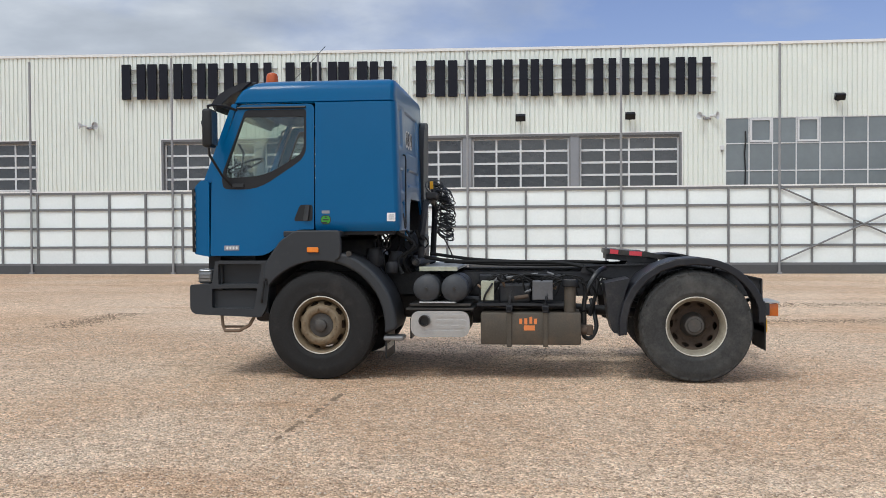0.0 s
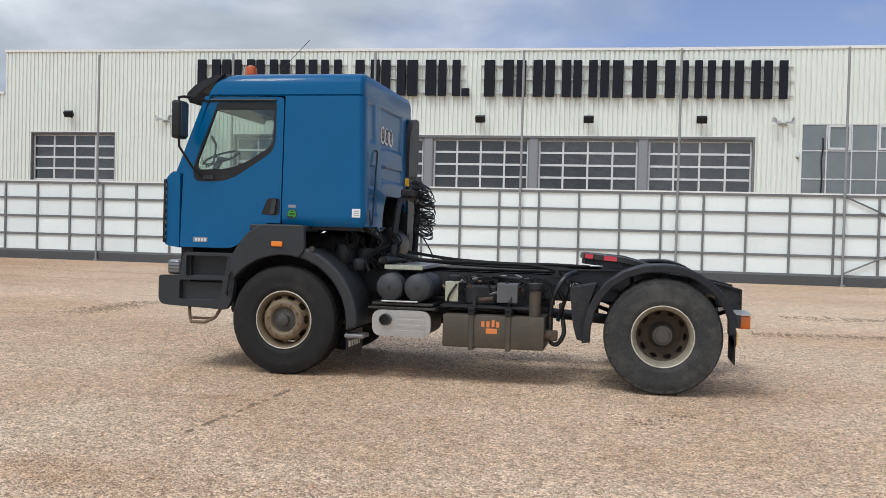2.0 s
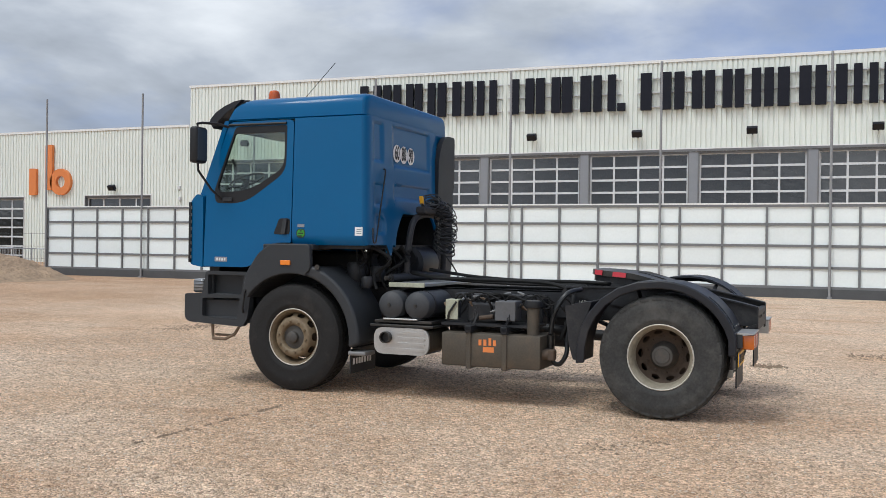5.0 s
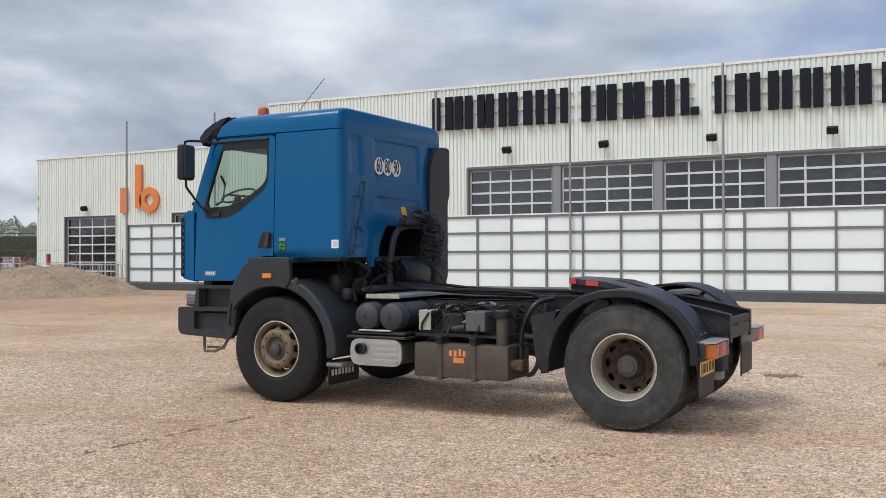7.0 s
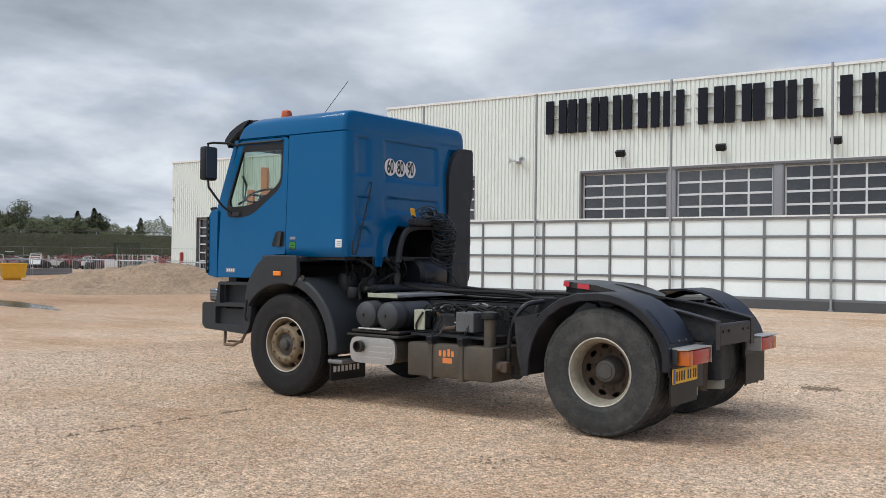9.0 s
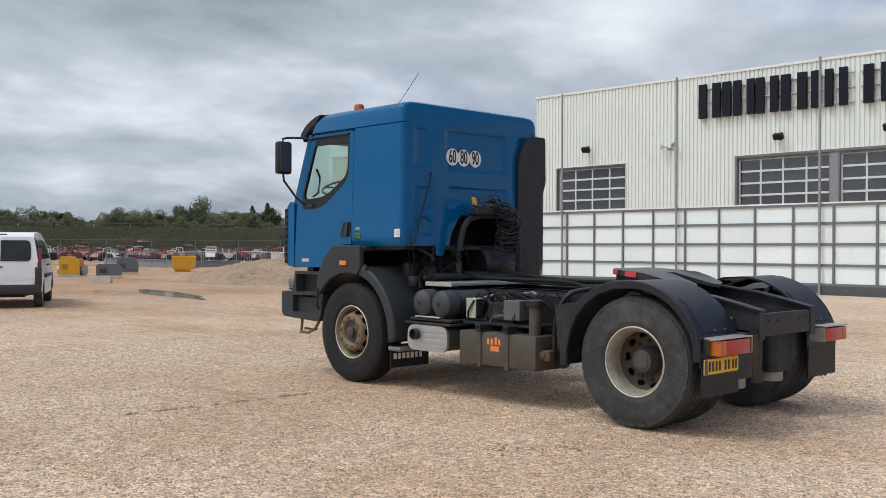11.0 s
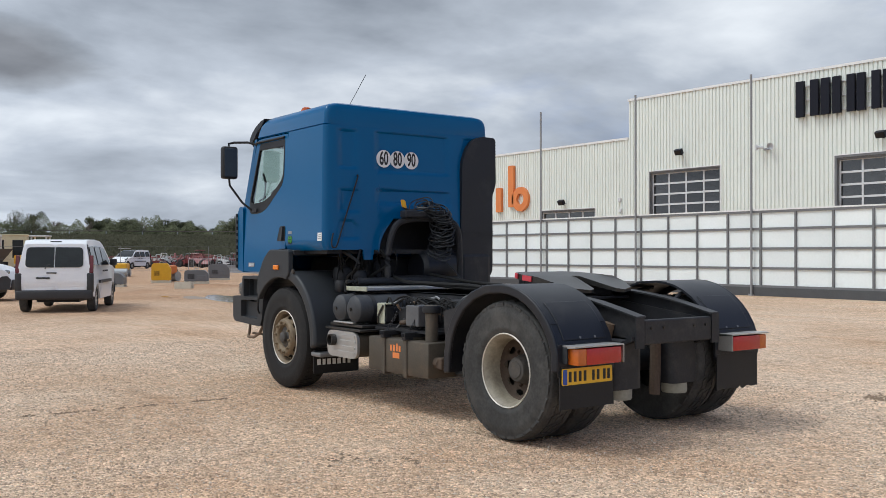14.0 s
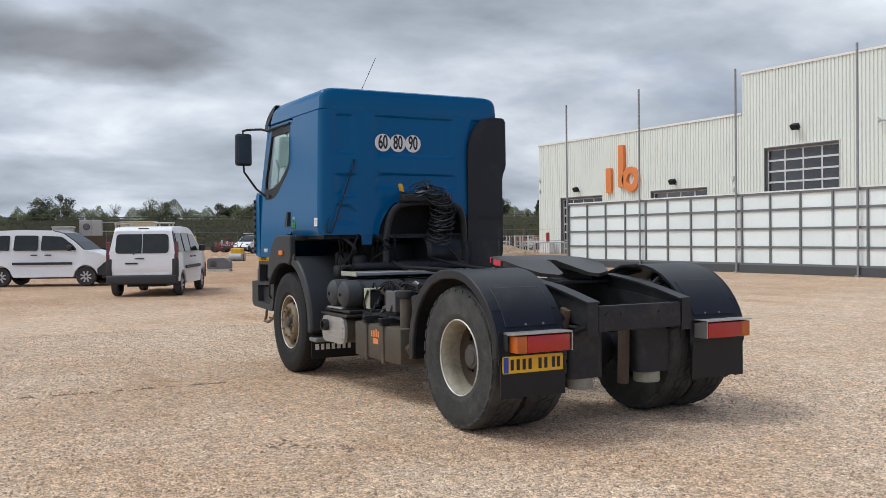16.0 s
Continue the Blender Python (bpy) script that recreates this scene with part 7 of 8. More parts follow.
M_CREAM = surface("cream_paint", (0.62, 0.55, 0.36), 0.5, vary=0.12, bump=0.1)


def pallet(parent, w, d):
    for i in range(3):
        bm = bmesh.new()
        box(bm, -w / 2, w / 2, -d / 2 + i * (d - 0.1) / 2, -d / 2 + i * (d - 0.1) / 2 + 0.1, 0, 0.09)
        part("bearer", bm, M_WOOD, parent)
    for i in range(6):
        bm = bmesh.new()
        x = -w / 2 + i * (w - 0.1) / 5
        box(bm, x, x + 0.1, -d / 2, d / 2, 0.09, 0.12)
        part("board", bm, M_WOOD, parent)


def site_box(at, rz, w, d, h, mat, label, name="tool_chest", cat="chest", lid=True):
    """A palletised machine housing with a sloped hood, louvres and lifting eye, or a plain open crate."""
    t = thing(name, label, cat, at, rz)
    pallet(t, w, d)
    bm = bmesh.new()
    if lid:
        prism(bm, soft([(-w / 2, 0.12), (w / 2, 0.12), (w / 2, h * 0.72), (w * 0.32, h), (-w * 0.42, h), (-w / 2, h * 0.86)], 0.06), "y", -d / 2, d / 2)
        part("body", bm, mat, t)
        for k in range(5):
            bm = bmesh.new()
            z = h * 0.38 + k * 0.05
            box(bm, -w * 0.36, -w * 0.08, -d / 2 - 0.012, -d / 2 + 0.01, z, z + 0.022)
            part("louvre", bm, M_BLACK, t)
        bm = bmesh.new()
        box(bm, w * 0.02, w * 0.40, -d / 2 - 0.014, -d / 2 + 0.01, h * 0.28, h * 0.62, 0.01, 1)
        part("door", bm, mat, t)
        bm = bmesh.new()
        tube(bm, [(-0.1, 0, h - 0.02), (-0.06, 0, h + 0.09), (0.06, 0, h + 0.09), (0.1, 0, h - 0.02)], 0.018, 6)
        part("lifting_eye", bm, M_GALV, t)
    else:
        prism(bm, [(-w / 2, -d / 2), (w / 2, -d / 2), (w / 2, d / 2), (-w / 2, d / 2)], "z", 0.12, h,
              holes=[[(-w / 2 + 0.03, -d / 2 + 0.03), (w / 2 - 0.03, -d / 2 + 0.03), (w / 2 - 0.03, d / 2 - 0.03), (-w / 2 + 0.03, d / 2 - 0.03)]])
        part("crate_wall", bm, mat, t)
    return t


site_box((-37.9, 10.95, 0), 68, 0.95, 0.8, 0.98, M_YELLOW, "yellow machine housing on a pallet", "compressor", "compressor")
def tip_bin(at, rz, w, d, h):
    """An open tipping bin: sloped front, ribs, rim and fork pockets."""
    t = thing("tipping_bin", "yellow open tipping bin with upright ribs on the yard", "bin", at, rz)
    bm = bmesh.new()
    lo, hi = [(-w / 2 + 0.04, -d / 2), (w / 2 - 0.09, -d / 2), (w / 2 - 0.09, d / 2), (-w / 2 + 0.04, d / 2)], [(-w / 2, -d / 2), (w / 2, -d / 2), (w / 2, d / 2), (-w / 2, d / 2)]
    rows = [[bm.verts.new((x, y, z)) for x, y in ring] for ring, z in ((lo, 0.14), (hi, h), ([(x * 0.95, y * 0.93) for x, y in hi], h), ([(x * 0.95, y * 0.93) for x, y in lo], 0.2))]
    for a, b in zip(rows, rows[1:]):
        for k in range(4):
            bm.faces.new((a[k], a[(k + 1) % 4], b[(k + 1) % 4], b[k]))
    bm.faces.new(rows[0][::-1])
    bm.faces.new(rows[-1])
    part("body", bm, M_YELLOW, t)
    for x in (-0.42, -0.14, 0.14):
        bm = bmesh.new()
        box(bm, x * w - 0.03, x * w + 0.03, -d / 2 - 0.05, -d / 2, 0.14, h)
        part("rib", bm, M_YELLOW, t)
    bm = bmesh.new()
    tube(bm, [(*p, h) for p in hi], 0.04, 6, True)
    part("rim", bm, M_YELLOW, t)
    for y in (-d / 4, d / 4):
        bm = bmesh.new()
        box(bm, -w / 2 + 0.15, w / 2 - 0.3, y - 0.1, y + 0.1, 0, 0.14)
        part("fork_pocket", bm, M_YELLOW, t)
    return t


tip_bin((-43.0, 19.8, 0), 62, 1.35, 0.9, 0.9)


def steel_beam(at, rz, length, h):
    t = thing("steel_beam", "long low grey steel beam lying on the yard", "beam", at, rz, group="beams on the yard")
    bm = bmesh.new()
    box(bm, -length / 2, length / 2, -0.06, 0.06, 0.04, h - 0.04)
    part("web", bm, M_PILASTER, t)
    for z in (0.0, h - 0.04):
        bm = bmesh.new()
        box(bm, -length / 2, length / 2, -0.15, 0.15, z, z + 0.04)
        part("flange", bm, M_PILASTER, t)
    return t


steel_beam((-57.0, 24.4, 0), 3, 13.0, 0.55)
steel_beam((-55.0, 28.6, 0), 112, 6.5, 0.45)
site_box((-35.2, 11.75, 0), 65, 1.15, 0.75, 0.66, M_GREYBOX, "dark grey generator on a pallet", "generator", "generator")
site_box((-40.6, 15.2, 0), 65, 1.1, 0.9, 0.88, M_GREYBOX, "dark grey tool chest on a pallet")
site_box((-29.3, 8.85, 0), 55, 0.68, 0.5, 0.26, M_WOOD, "pale open wooden crate on the gravel", "wooden_crate", "crate", False)
site_box((-33.0, 7.05, 0), 62, 1.0, 0.7, 0.60, M_GREYBOX, "grey machine housing on a pallet", "generator", "generator")
site_box((-41.5, 12.6, 0), 20, 0.9, 0.6, 0.8, M_RUSTBAR, "brown compactor housing on a pallet", "compactor", "machine")
site_box((-61.0, 38.2, 0), 62, 0.95, 0.5, 1.05, M_VAN, "white box cabinet near the hall corner", "cabinet", "cabinet", False)


def plate_roller(at, rz, mat, label):
    t = thing("mini_roller", label, "road roller", at, rz)
    for x in (-0.45, 0.45):
        bm = bmesh.new()
        cyl(bm, (x, -0.4, 0.26), (x, 0.4, 0.26), 0.26, 20)
        part("drum", bm, M_GALV, t, smooth=True)
    bm = bmesh.new()
    box(bm, -0.45, 0.45, -0.36, 0.36, 0.40, 0.85, 0.08, 2)
    part("body", bm, mat, t)
    bm = bmesh.new()
    tube(bm, [(0.4, 0, 0.7), (1.1, 0, 1.1), (1.5, 0, 1.2)], 0.03, 8)
    part("handle", bm, M_BLACK, t)


plate_roller((-51.9, 13.4, 0), 150, M_YELLOW, "small yellow pedestrian roller on the yard")
plate_roller((-39.8, 11.9, 0), 120, M_ORANGE, "small orange pedestrian roller beside a yellow box")
plate_roller((-60.0, 10.5, 0), 40, M_YELLOW, "small yellow pedestrian roller on the yard")


# tubular barriers beside the heap
def barrier(at, rz, length=2.5):
    b = thing("crowd_barrier", "galvanised tubular crowd barrier on the yard", "barrier", at, rz, group="crowd barriers")
    bm = bmesh.new()
    tube(bm, [(-length / 2, 0, 0), (-length / 2, 0, 1.05), (-length / 2 + 0.05, 0, 1.1), (length / 2 - 0.05, 0, 1.1), (length / 2, 0, 1.05), (length / 2, 0, 0)], 0.022, 8)
    part("hoop", bm, M_GALV, b, smooth=True)
    bm = bmesh.new()
    tube(bm, [(-length / 2, 0, 0.2), (length / 2, 0, 0.2)], 0.018, 6)
    part("lower_rail", bm, M_GALV, b)
    bm = bmesh.new()
    cyl(bm, (0, 0, 0.2), (0, 0, 1.1), 0.007, 5)
    me = mesh_of("bar", bm, M_GALV)
    for i in range(14):
        shared("bar", me, b, (-length / 2 + (i + 1) * length / 15, 0, 0))
    for x in (-length / 2 + 0.3, length / 2 - 0.3):
        bm = bmesh.new()
        tube(bm, [(x, -0.25, 0.01), (x, 0, 0.06), (x, 0.25, 0.01)], 0.016, 6)
        part("foot", bm, M_GALV, b)
    return b


first = barrier((-30.3, 24.8, 0), 8)
for x, y, r in ((-33.0, 25.6, 20), (-35.6, 26.8, 30), (-38.3, 27.6, 12), (-42.5, 27.5, 25), (-46, 29.5, 20), (-50, 30.8, 18), (-54, 32.5, 22), (-58, 34, 20), (-62.5, 31, 30), (-53.2, 19.6, 80), (-52.8, 22.2, 82), (-52.3, 24.8, 80), (-51.9, 27.4, 83), (-30.6, 24.2, 62)):
    copy_thing(first, pose(x, y, 0, 0, 0, r))


# ---- rows of stored machines far across the yard ----
def machine(kind, mat):
    t = thing("farm_machine", "small " + ("red" if mat is M_REDPAINT else "faded red" if mat is M_PINK else "pale" if mat is M_PALEPAINT else "dark") + " machine in the storage rows", "machine", (0, 0, -50), group="stored machines")
    bm = bmesh.new()
    hood = [(-0.9, 0.35), (0.85, 0.35), (0.95, 0.62), (0.5, 0.86), (-0.1, 0.92), (-0.25, 0.66), (-0.9, 0.62)]
    if kind in (1, 3):
        hood = [(-0.9, 0.30), (0.9, 0.28), (0.7, 0.55), (0.1, 0.68), (-0.6, 0.62)]
    prism(bm, soft(hood, 0.06), "y", -0.34, 0.34)
    part("body", bm, mat, t)
    if kind in (0, 2):
        for y in (-0.36, 0.36):
            bm = bmesh.new()
            tube(bm, [(-0.75, y, 0.5), (-0.7, y, 1.5), (-0.15, y, 1.52), (0.0, y, 0.85)], 0.03, 6)
            part("roll_bar", bm, M_BLACK, t)
        bm = bmesh.new()
        box(bm, -0.78, -0.05, -0.42, 0.42, 1.5, 1.56, 0.02, 1)
        part("canopy", bm, M_PALEPAINT if kind == 0 else mat, t)
    else:
        for k in range(3):
            bm = bmesh.new()
            x = -0.6 + 0.5 * k
            tube(bm, [(x, -0.5, 0.2), (x + 0.05, -0.3, 0.8 + 0.12 * k), (x + 0.05, 0.3, 0.8 + 0.1 * k), (x, 0.5, 0.2)], 0.035, 6)
            part("frame_bar", bm, mat, t)
    for x in (-0.6, 0.6):
        for y in (-0.45, 0.45):
            bm = bmesh.new()
            cyl(bm, (x, y - 0.09, 0.3), (x, y + 0.09, 0.3), 0.3, 14)
            part("wheel", bm, M_TYRE, t, smooth=True)
    return t


rng = random.Random(21)
protos = [machine(k, mt) for k in range(4) for mt in (M_REDPAINT, M_PINK, M_PALEPAINT, M_GREYBOX)]
weights = [0.5, 0.5, 0.5, 0.2] + [8, 5, 3, 1.5] + [1, 1, 0.5, 0.4] + [8, 5, 3, 1.5]
placed = 0
for row_d in (99, 105, 110, 115, 120, 125):
    a = 127.0
    while a < 170.5:
        if a < 164.5:
            x, y = 8 + row_d * math.cos(radians(a)), -5 + row_d * math.sin(radians(a))
            if not (y > 36 and x > -58) and math.hypot(x + 83.5, y - 25.0) > 6:
                pr = protos[placed] if placed < len(protos) else rng.choices(protos, weights)[0]
                mm = pose(x, y, 0, 0, 0, rng.uniform(0, 360)) @ Matrix.Scale(rng.uniform(0.75, 1.5), 4)
                if placed < len(protos):
                    pr.matrix_basis = mm
                else:
                    c = copy_thing(pr, mm)
                    c.matrix_basis = mm
                placed += 1
        a += rng.uniform(0.5, 1.05) * 100 / row_d

# light mesh fence before the machine rows
mesh_fence = thing("mesh_fence", "thin temporary steel fence before the machine rows", "fence")
bm = bmesh.new()
cyl(bm, (0, 0, 0), (0, 0, 2.0), 0.02, 6)
me = mesh_of("post", bm, M_GREYBOX)
arcpts = [(8 + 69 * math.cos(radians(q * 0.5)), -5 + 69 * math.sin(radians(q * 0.5)), 0) for q in range(266, 342, 5)]
for q in arcpts:
    shared("post", me, mesh_fence, q)
for z in (0.25, 1.1, 1.95):
    bm = bmesh.new()
    tube(bm, [(x, y, z) for x, y, _ in arcpts], 0.009, 5)
    part("rail", bm, M_GREYBOX, mesh_fence)
dark_gate = thing("dark_mesh_gate", "dark green mesh gate panel near the hall corner", "gate", (-62, 40.4, 0), 62)
bm = bmesh.new()
tube(bm, [(-1.0, 0, 0), (-1.0, 0, 2.45), (1.0, 0, 2.45), (1.0, 0, 0)], 0.06, 6)
tube(bm, [(-1.0, 0, 0.25), (1.0, 0, 0.25)], 0.04, 6)
tube(bm, [(0.0, 0, 0.25), (0.0, 0, 2.45)], 0.05, 6)
part("gate_frame", bm, M_DARKGREEN, dark_gate)
bm = bmesh.new()
cyl(bm, (0, 0, 0.25), (0, 0, 2.45), 0.022, 5)
me = mesh_of("bar", bm, M_DARKGREEN)
for k in range(15):
    shared("bar", me, dark_gate, (-0.91 + k * 0.13, 0, 0))
# pale panels leaning in a row behind the gate
bm = bmesh.new()
box(bm, -0.07, 0.07, -0.02, 0.02, 0.0, 1.5, 0.008, 1)
plank_me = mesh_of("board", bm, M_PALEPAINT)
stack = thing("board_rack", "rack of pale upright boards behind the dark gate", "rack", (-66.0, 44.3, 0), 62)
for k in range(9):
    shared("board", plank_me, stack, (-1.7 + k * 0.42 + 0.08 * (k * 7 % 3), 0, 0))
bm = bmesh.new()
box(bm, -1.9, 1.9, 0.03, 0.10, 0.5, 0.6)
box(bm, -1.9, 1.9, 0.03, 0.10, 1.4, 1.5)
part("rail", bm, M_GALV, stack)

# site vehicles behind the vans
def dump_body(at, rz, mat, label, w=5.0, h=1.6):
    t = thing("tipper_body", label, "machine", at, rz)
    bm = bmesh.new()
    prism(bm, soft([(-w / 2, 0.9), (w / 2 - 0.4, 0.9), (w / 2 + 0.3, 0.9 + h), (-w / 2 - 0.2, 0.9 + h)], 0.08), "y", -1.1, 1.1)
    part("skip", bm, mat, t)
    for x in (-w / 3, w / 3):
        for y in (-0.95, 0.95):
            bm = bmesh.new()
            cyl(bm, (x, y - 0.2, 0.55), (x, y + 0.2, 0.55), 0.55, 18)
            part("wheel", bm, M_TYRE, t, smooth=True)
    bm = bmesh.new()
    box(bm, -w / 2, w / 2, -0.4, 0.4, 0.55, 0.9)
    part("chassis", bm, M_FRAME, t)
    return t


def cabin(at, rz, w, h, mat, label):
    t = thing("site_cabin", label, "cabin", at, rz)
    bm = bmesh.new()
    box(bm, -w / 2, w / 2, -1.2, 1.2, 0.25, h, 0.05, 1)
    part("body", bm, mat, t)
    bm = bmesh.new()
    box(bm, -w / 2 - 0.06, w / 2 + 0.06, -1.26, 1.26, h, h + 0.12, 0.02, 1)
    part("roof", bm, mat, t)
    for k in range(max(1, int(w / 1.6))):
        x = -w / 2 + 0.8 + k * 1.6
        bm = bmesh.new()
        box(bm, x - 0.45, x + 0.45, -1.225, -1.2, 1.1, h - 0.4)
        part("window", bm, M_VANGLASS, t)
    for x in (-w / 2 + 0.4, w / 2 - 0.4):
        bm = bmesh.new()
        box(bm, x - 0.2, x + 0.2, -1.1, 1.1, 0, 0.25)
        part("skid", bm, M_FRAME, t)
    return t


dump_body((-62, 6.3, 0), 80, M_RUST, "rust-brown tipper body on wheels", 4.6, 0.9)
def reefer(at, rz):
    t = thing("cold_container", "white refrigerated container end with a round fan", "container", at, rz)
    bm = bmesh.new()
    box(bm, -3.0, 0.0, -0.95, 0.95, 0.75, 3.25, 0.04, 1)
    part("body", bm, M_PALEPAINT, t)
    bm = bmesh.new()
    lathe(bm, [(0.30, 0.03), (0.30, 0.0), (0.22, 0.02), (0.2, 0.05), (0.0, 0.05)], 24, (0.0, -0.35, 2.65), "x")
    part("fan", bm, M_GREYBOX, t, smooth=True)
    for y in (-0.95, 0.0, 0.87):
        bm = bmesh.new()
        box(bm, 0.0, 0.04, y, y + 0.08, 0.75, 3.25)
        part("door_post", bm, M_GALV, t)
    for y in (-0.75, 0.75):
        bm = bmesh.new()
        prism(bm, [(-0.5, 0.0), (-0.1, 0.0), (-0.2, 0.75), (-0.4, 0.75)], "y", y - 0.1, y + 0.1)
        part("leg", bm, M_FRAME, t)
    return t


def excavator(at, rz):
    t = thing("mini_excavator", "small yellow excavator with a white cab", "excavator", at, rz)
    for y in (-0.75, 0.75):
        bm = bmesh.new()
        prism(bm, soft([(-1.2, 0.05), (1.2, 0.05), (1.4, 0.35), (1.1, 0.62), (-1.1, 0.62), (-1.4, 0.35)], 0.12), "y", y - 0.22, y + 0.22)
        part("track", bm, M_TYRE, t)
    bm = bmesh.new()
    prism(bm, soft([(-1.3, 0.7), (1.0, 0.7), (1.0, 1.15), (0.1, 1.35), (-1.3, 1.35)], 0.1), "y", -0.85, 0.85)
    part("body", bm, M_YELLOW, t)
    for x in (-0.1, 0.95):
        for y in (-0.75, 0.1):
            bm = bmesh.new()
            box(bm, x - 0.05, x + 0.05, y - 0.05, y + 0.05, 1.1, 2.7)
            part("cab_post", bm, M_PALEPAINT, t)
    bm = bmesh.new()
    box(bm, -0.25, 1.1, -0.85, 0.2, 2.7, 2.82, 0.03, 1)
    part("cab_roof", bm, M_PALEPAINT, t)
    bm = bmesh.new()
    tube(bm, [(1.0, 0.45, 0.95), (1.7, 0.45, 2.3), (2.6, 0.45, 1.6), (2.7, 0.45, 0.5)], 0.11, 8)
    part("boom", bm, M_YELLOW, t)
    bm = bmesh.new()
    prism(bm, soft([(2.45, 0.1), (2.9, 0.05), (2.95, 0.5), (2.6, 0.6)], 0.05), "y", 0.15, 0.75)
    part("bucket", bm, M_RUST, t)
    return t


def storage_rack(at, rz, w=2.6, h=3.1):
    t = thing("storage_rack", "pale steel rack with open bays", "rack", at, rz)
    for x in (-w / 2, 0.0, w / 2):
        for y in (-0.5, 0.5):
            bm = bmesh.new()
            box(bm, x - 0.05, x + 0.05, y - 0.05, y + 0.05, 0, h)
            part("upright", bm, M_PALEPAINT, t)
    for z in (1.5, 2.3, h):
        bm = bmesh.new()
        box(bm, -w / 2, w / 2, -0.55, 0.55, z - 0.06, z, 0.01, 1)
        part("shelf", bm, M_PALEPAINT, t)
    return t


reefer((-77.0, 7.8, 0), -9)
cabin((-77.0, 5.6, 0), 80, 1.7, 2.55, M_PALEPAINT, "white site cabin behind the vans")
storage_rack((-79.0, 10.2, 0), 82)
excavator((-71.0, 9.0, 0), 160)
excavator((-66.0, 11.4, 0), 60)
cabin((-84, 13.2, 0), 75, 3.2, 3.1, M_CREAM, "cream machine cab behind the vans")
dump_body((-66, 1.0, 0), 80, M_GREYBOX, "dark grey tipper body on wheels", 4.4, 0.7)

# ---- far bank, hedge and trees ----
M_BUSH = surface("bramble_leaf", (0.076, 0.074, 0.045), 0.95, spec=0.1, vary=0.25, scale=0.15, fine=1.0, bump=0.0)
M_SCRUB = surface("scrub_bank", (0.052, 0.054, 0.033), 0.95, spec=0.1, vary=0.3, scale=0.12, fine=1.6, bump=0.3, bump_dist=0.2, dirt=(0.07, 0.062, 0.042), dirt_amount=0.4, dirt_scale=0.2)
M_BARK = surface("grey_bark", (0.10, 0.08, 0.06), 0.9, vary=0.3, bump=0.3)
M_LEAF = surface("dark_foliage", (0.100, 0.108, 0.060), 0.95, spec=0.1, vary=0.3, scale=0.8, fine=6, bump=0.0, per_object=0.35)
M_TWIG = surface("bare_twigs", (0.13, 0.105, 0.085), 0.9, vary=0.3, bump=0.0, per_object=0.2)
CX, CY = 6.0, -6.0
bm = bmesh.new()
A0, A1, NA = 112, 206, 260
PROF = [(128, 0.0), (134, 1.5), (140, 2.9), (146, 3.7), (152, 4.1), (160, 4.2), (186, 4.3), (210, 0.0)]
cols_b = []
for k in range(NA + 1):
    a = radians(A0 + (A1 - A0) * k / NA)
    col = []
    for i, (r, z) in enumerate(PROF):
        q = noise.noise(Vector((k * 0.35, i * 1.7, 0))) * 0.55 + noise.noise(Vector((k * 0.06, i * 0.4, 4))) * 0.5
        zz = 0.0 if i in (0, len(PROF) - 1) else max(0.0, z + q * (0.8 if i < 4 else 0.5))
        col.append(bm.verts.new((CX + r * math.cos(a), CY + r * math.sin(a), zz - (0.05 if zz == 0 else 0))))
    cols_b.append(col)
for a, b in zip(cols_b, cols_b[1:]):
    for i in range(len(PROF) - 1):
        bm.faces.new((a[i], b[i], b[i + 1], a[i + 1]))
tagged(new("far_bank", mesh_of("far_bank", bm, M_SCRUB, True, 80)), "dark green scrub-covered bank beyond the yard", "bank", kind="structure")


def crown_mesh(seed, height, width, leaves, size, conifer=False):
    """Many small leaf clumps spread over limbs, with gaps between them."""
    rr = np.random.RandomState(seed)
    verts, faces = [], []
    nb = 9
    lobes = [(rr.uniform(-0.32, 0.32) * width, rr.uniform(-0.32, 0.32) * width, rr.uniform(0.35, 0.92) * height, rr.uniform(0.16, 0.30) * width) for _ in range(nb)]
    for _ in range(leaves):
        if conifer:
            h = rr.uniform(0.12, 1.0)
            a = rr.uniform(0, math.tau)
            tier = 0.62 + 0.38 * math.sin(h * 31 + 1.3 * math.sin(2 * a + seed)) * math.sin(3 * a + h * 9)
            r = (1 - h) ** 0.7 * 0.5 * width * tier * rr.uniform(0.25, 1.0) ** 0.7 + 0.08
            c = np.array((r * math.cos(a), r * math.sin(a), h * height))
        else:
            lx, ly, lz, lr = lobes[rr.randint(nb)]
            d = rr.normal(size=3)
            d /= np.linalg.norm(d)
            c = np.array((lx, ly, lz)) + d * lr * rr.uniform(0.55, 1.1) * np.array((1, 1, 0.8))
        nn = (np.array((c[0], c[1], (c[2] - 0.55 * height) * 0.8)) if conifer else d) + np.array((0, 0, 0.35)) + rr.normal(size=3) * 0.45
        u = np.cross(nn, rr.normal(size=3))
        u /= np.linalg.norm(u)
        w = np.cross(u, nn)
        w /= np.linalg.norm(w)
        s1, s2 = size * rr.uniform(0.5, 1.2), size * rr.uniform(0.4, 0.9)
        i = len(verts)
        verts += [tuple(c + u * s1), tuple(c + w * s2), tuple(c - u * s1), tuple(c - w * s2)]
        faces.append((i, i + 1, i + 2, i + 3))
    me = bpy.data.meshes.new("crown")
    me.from_pydata(verts, [], faces)
    me.materials.append(M_LEAF)
    return me


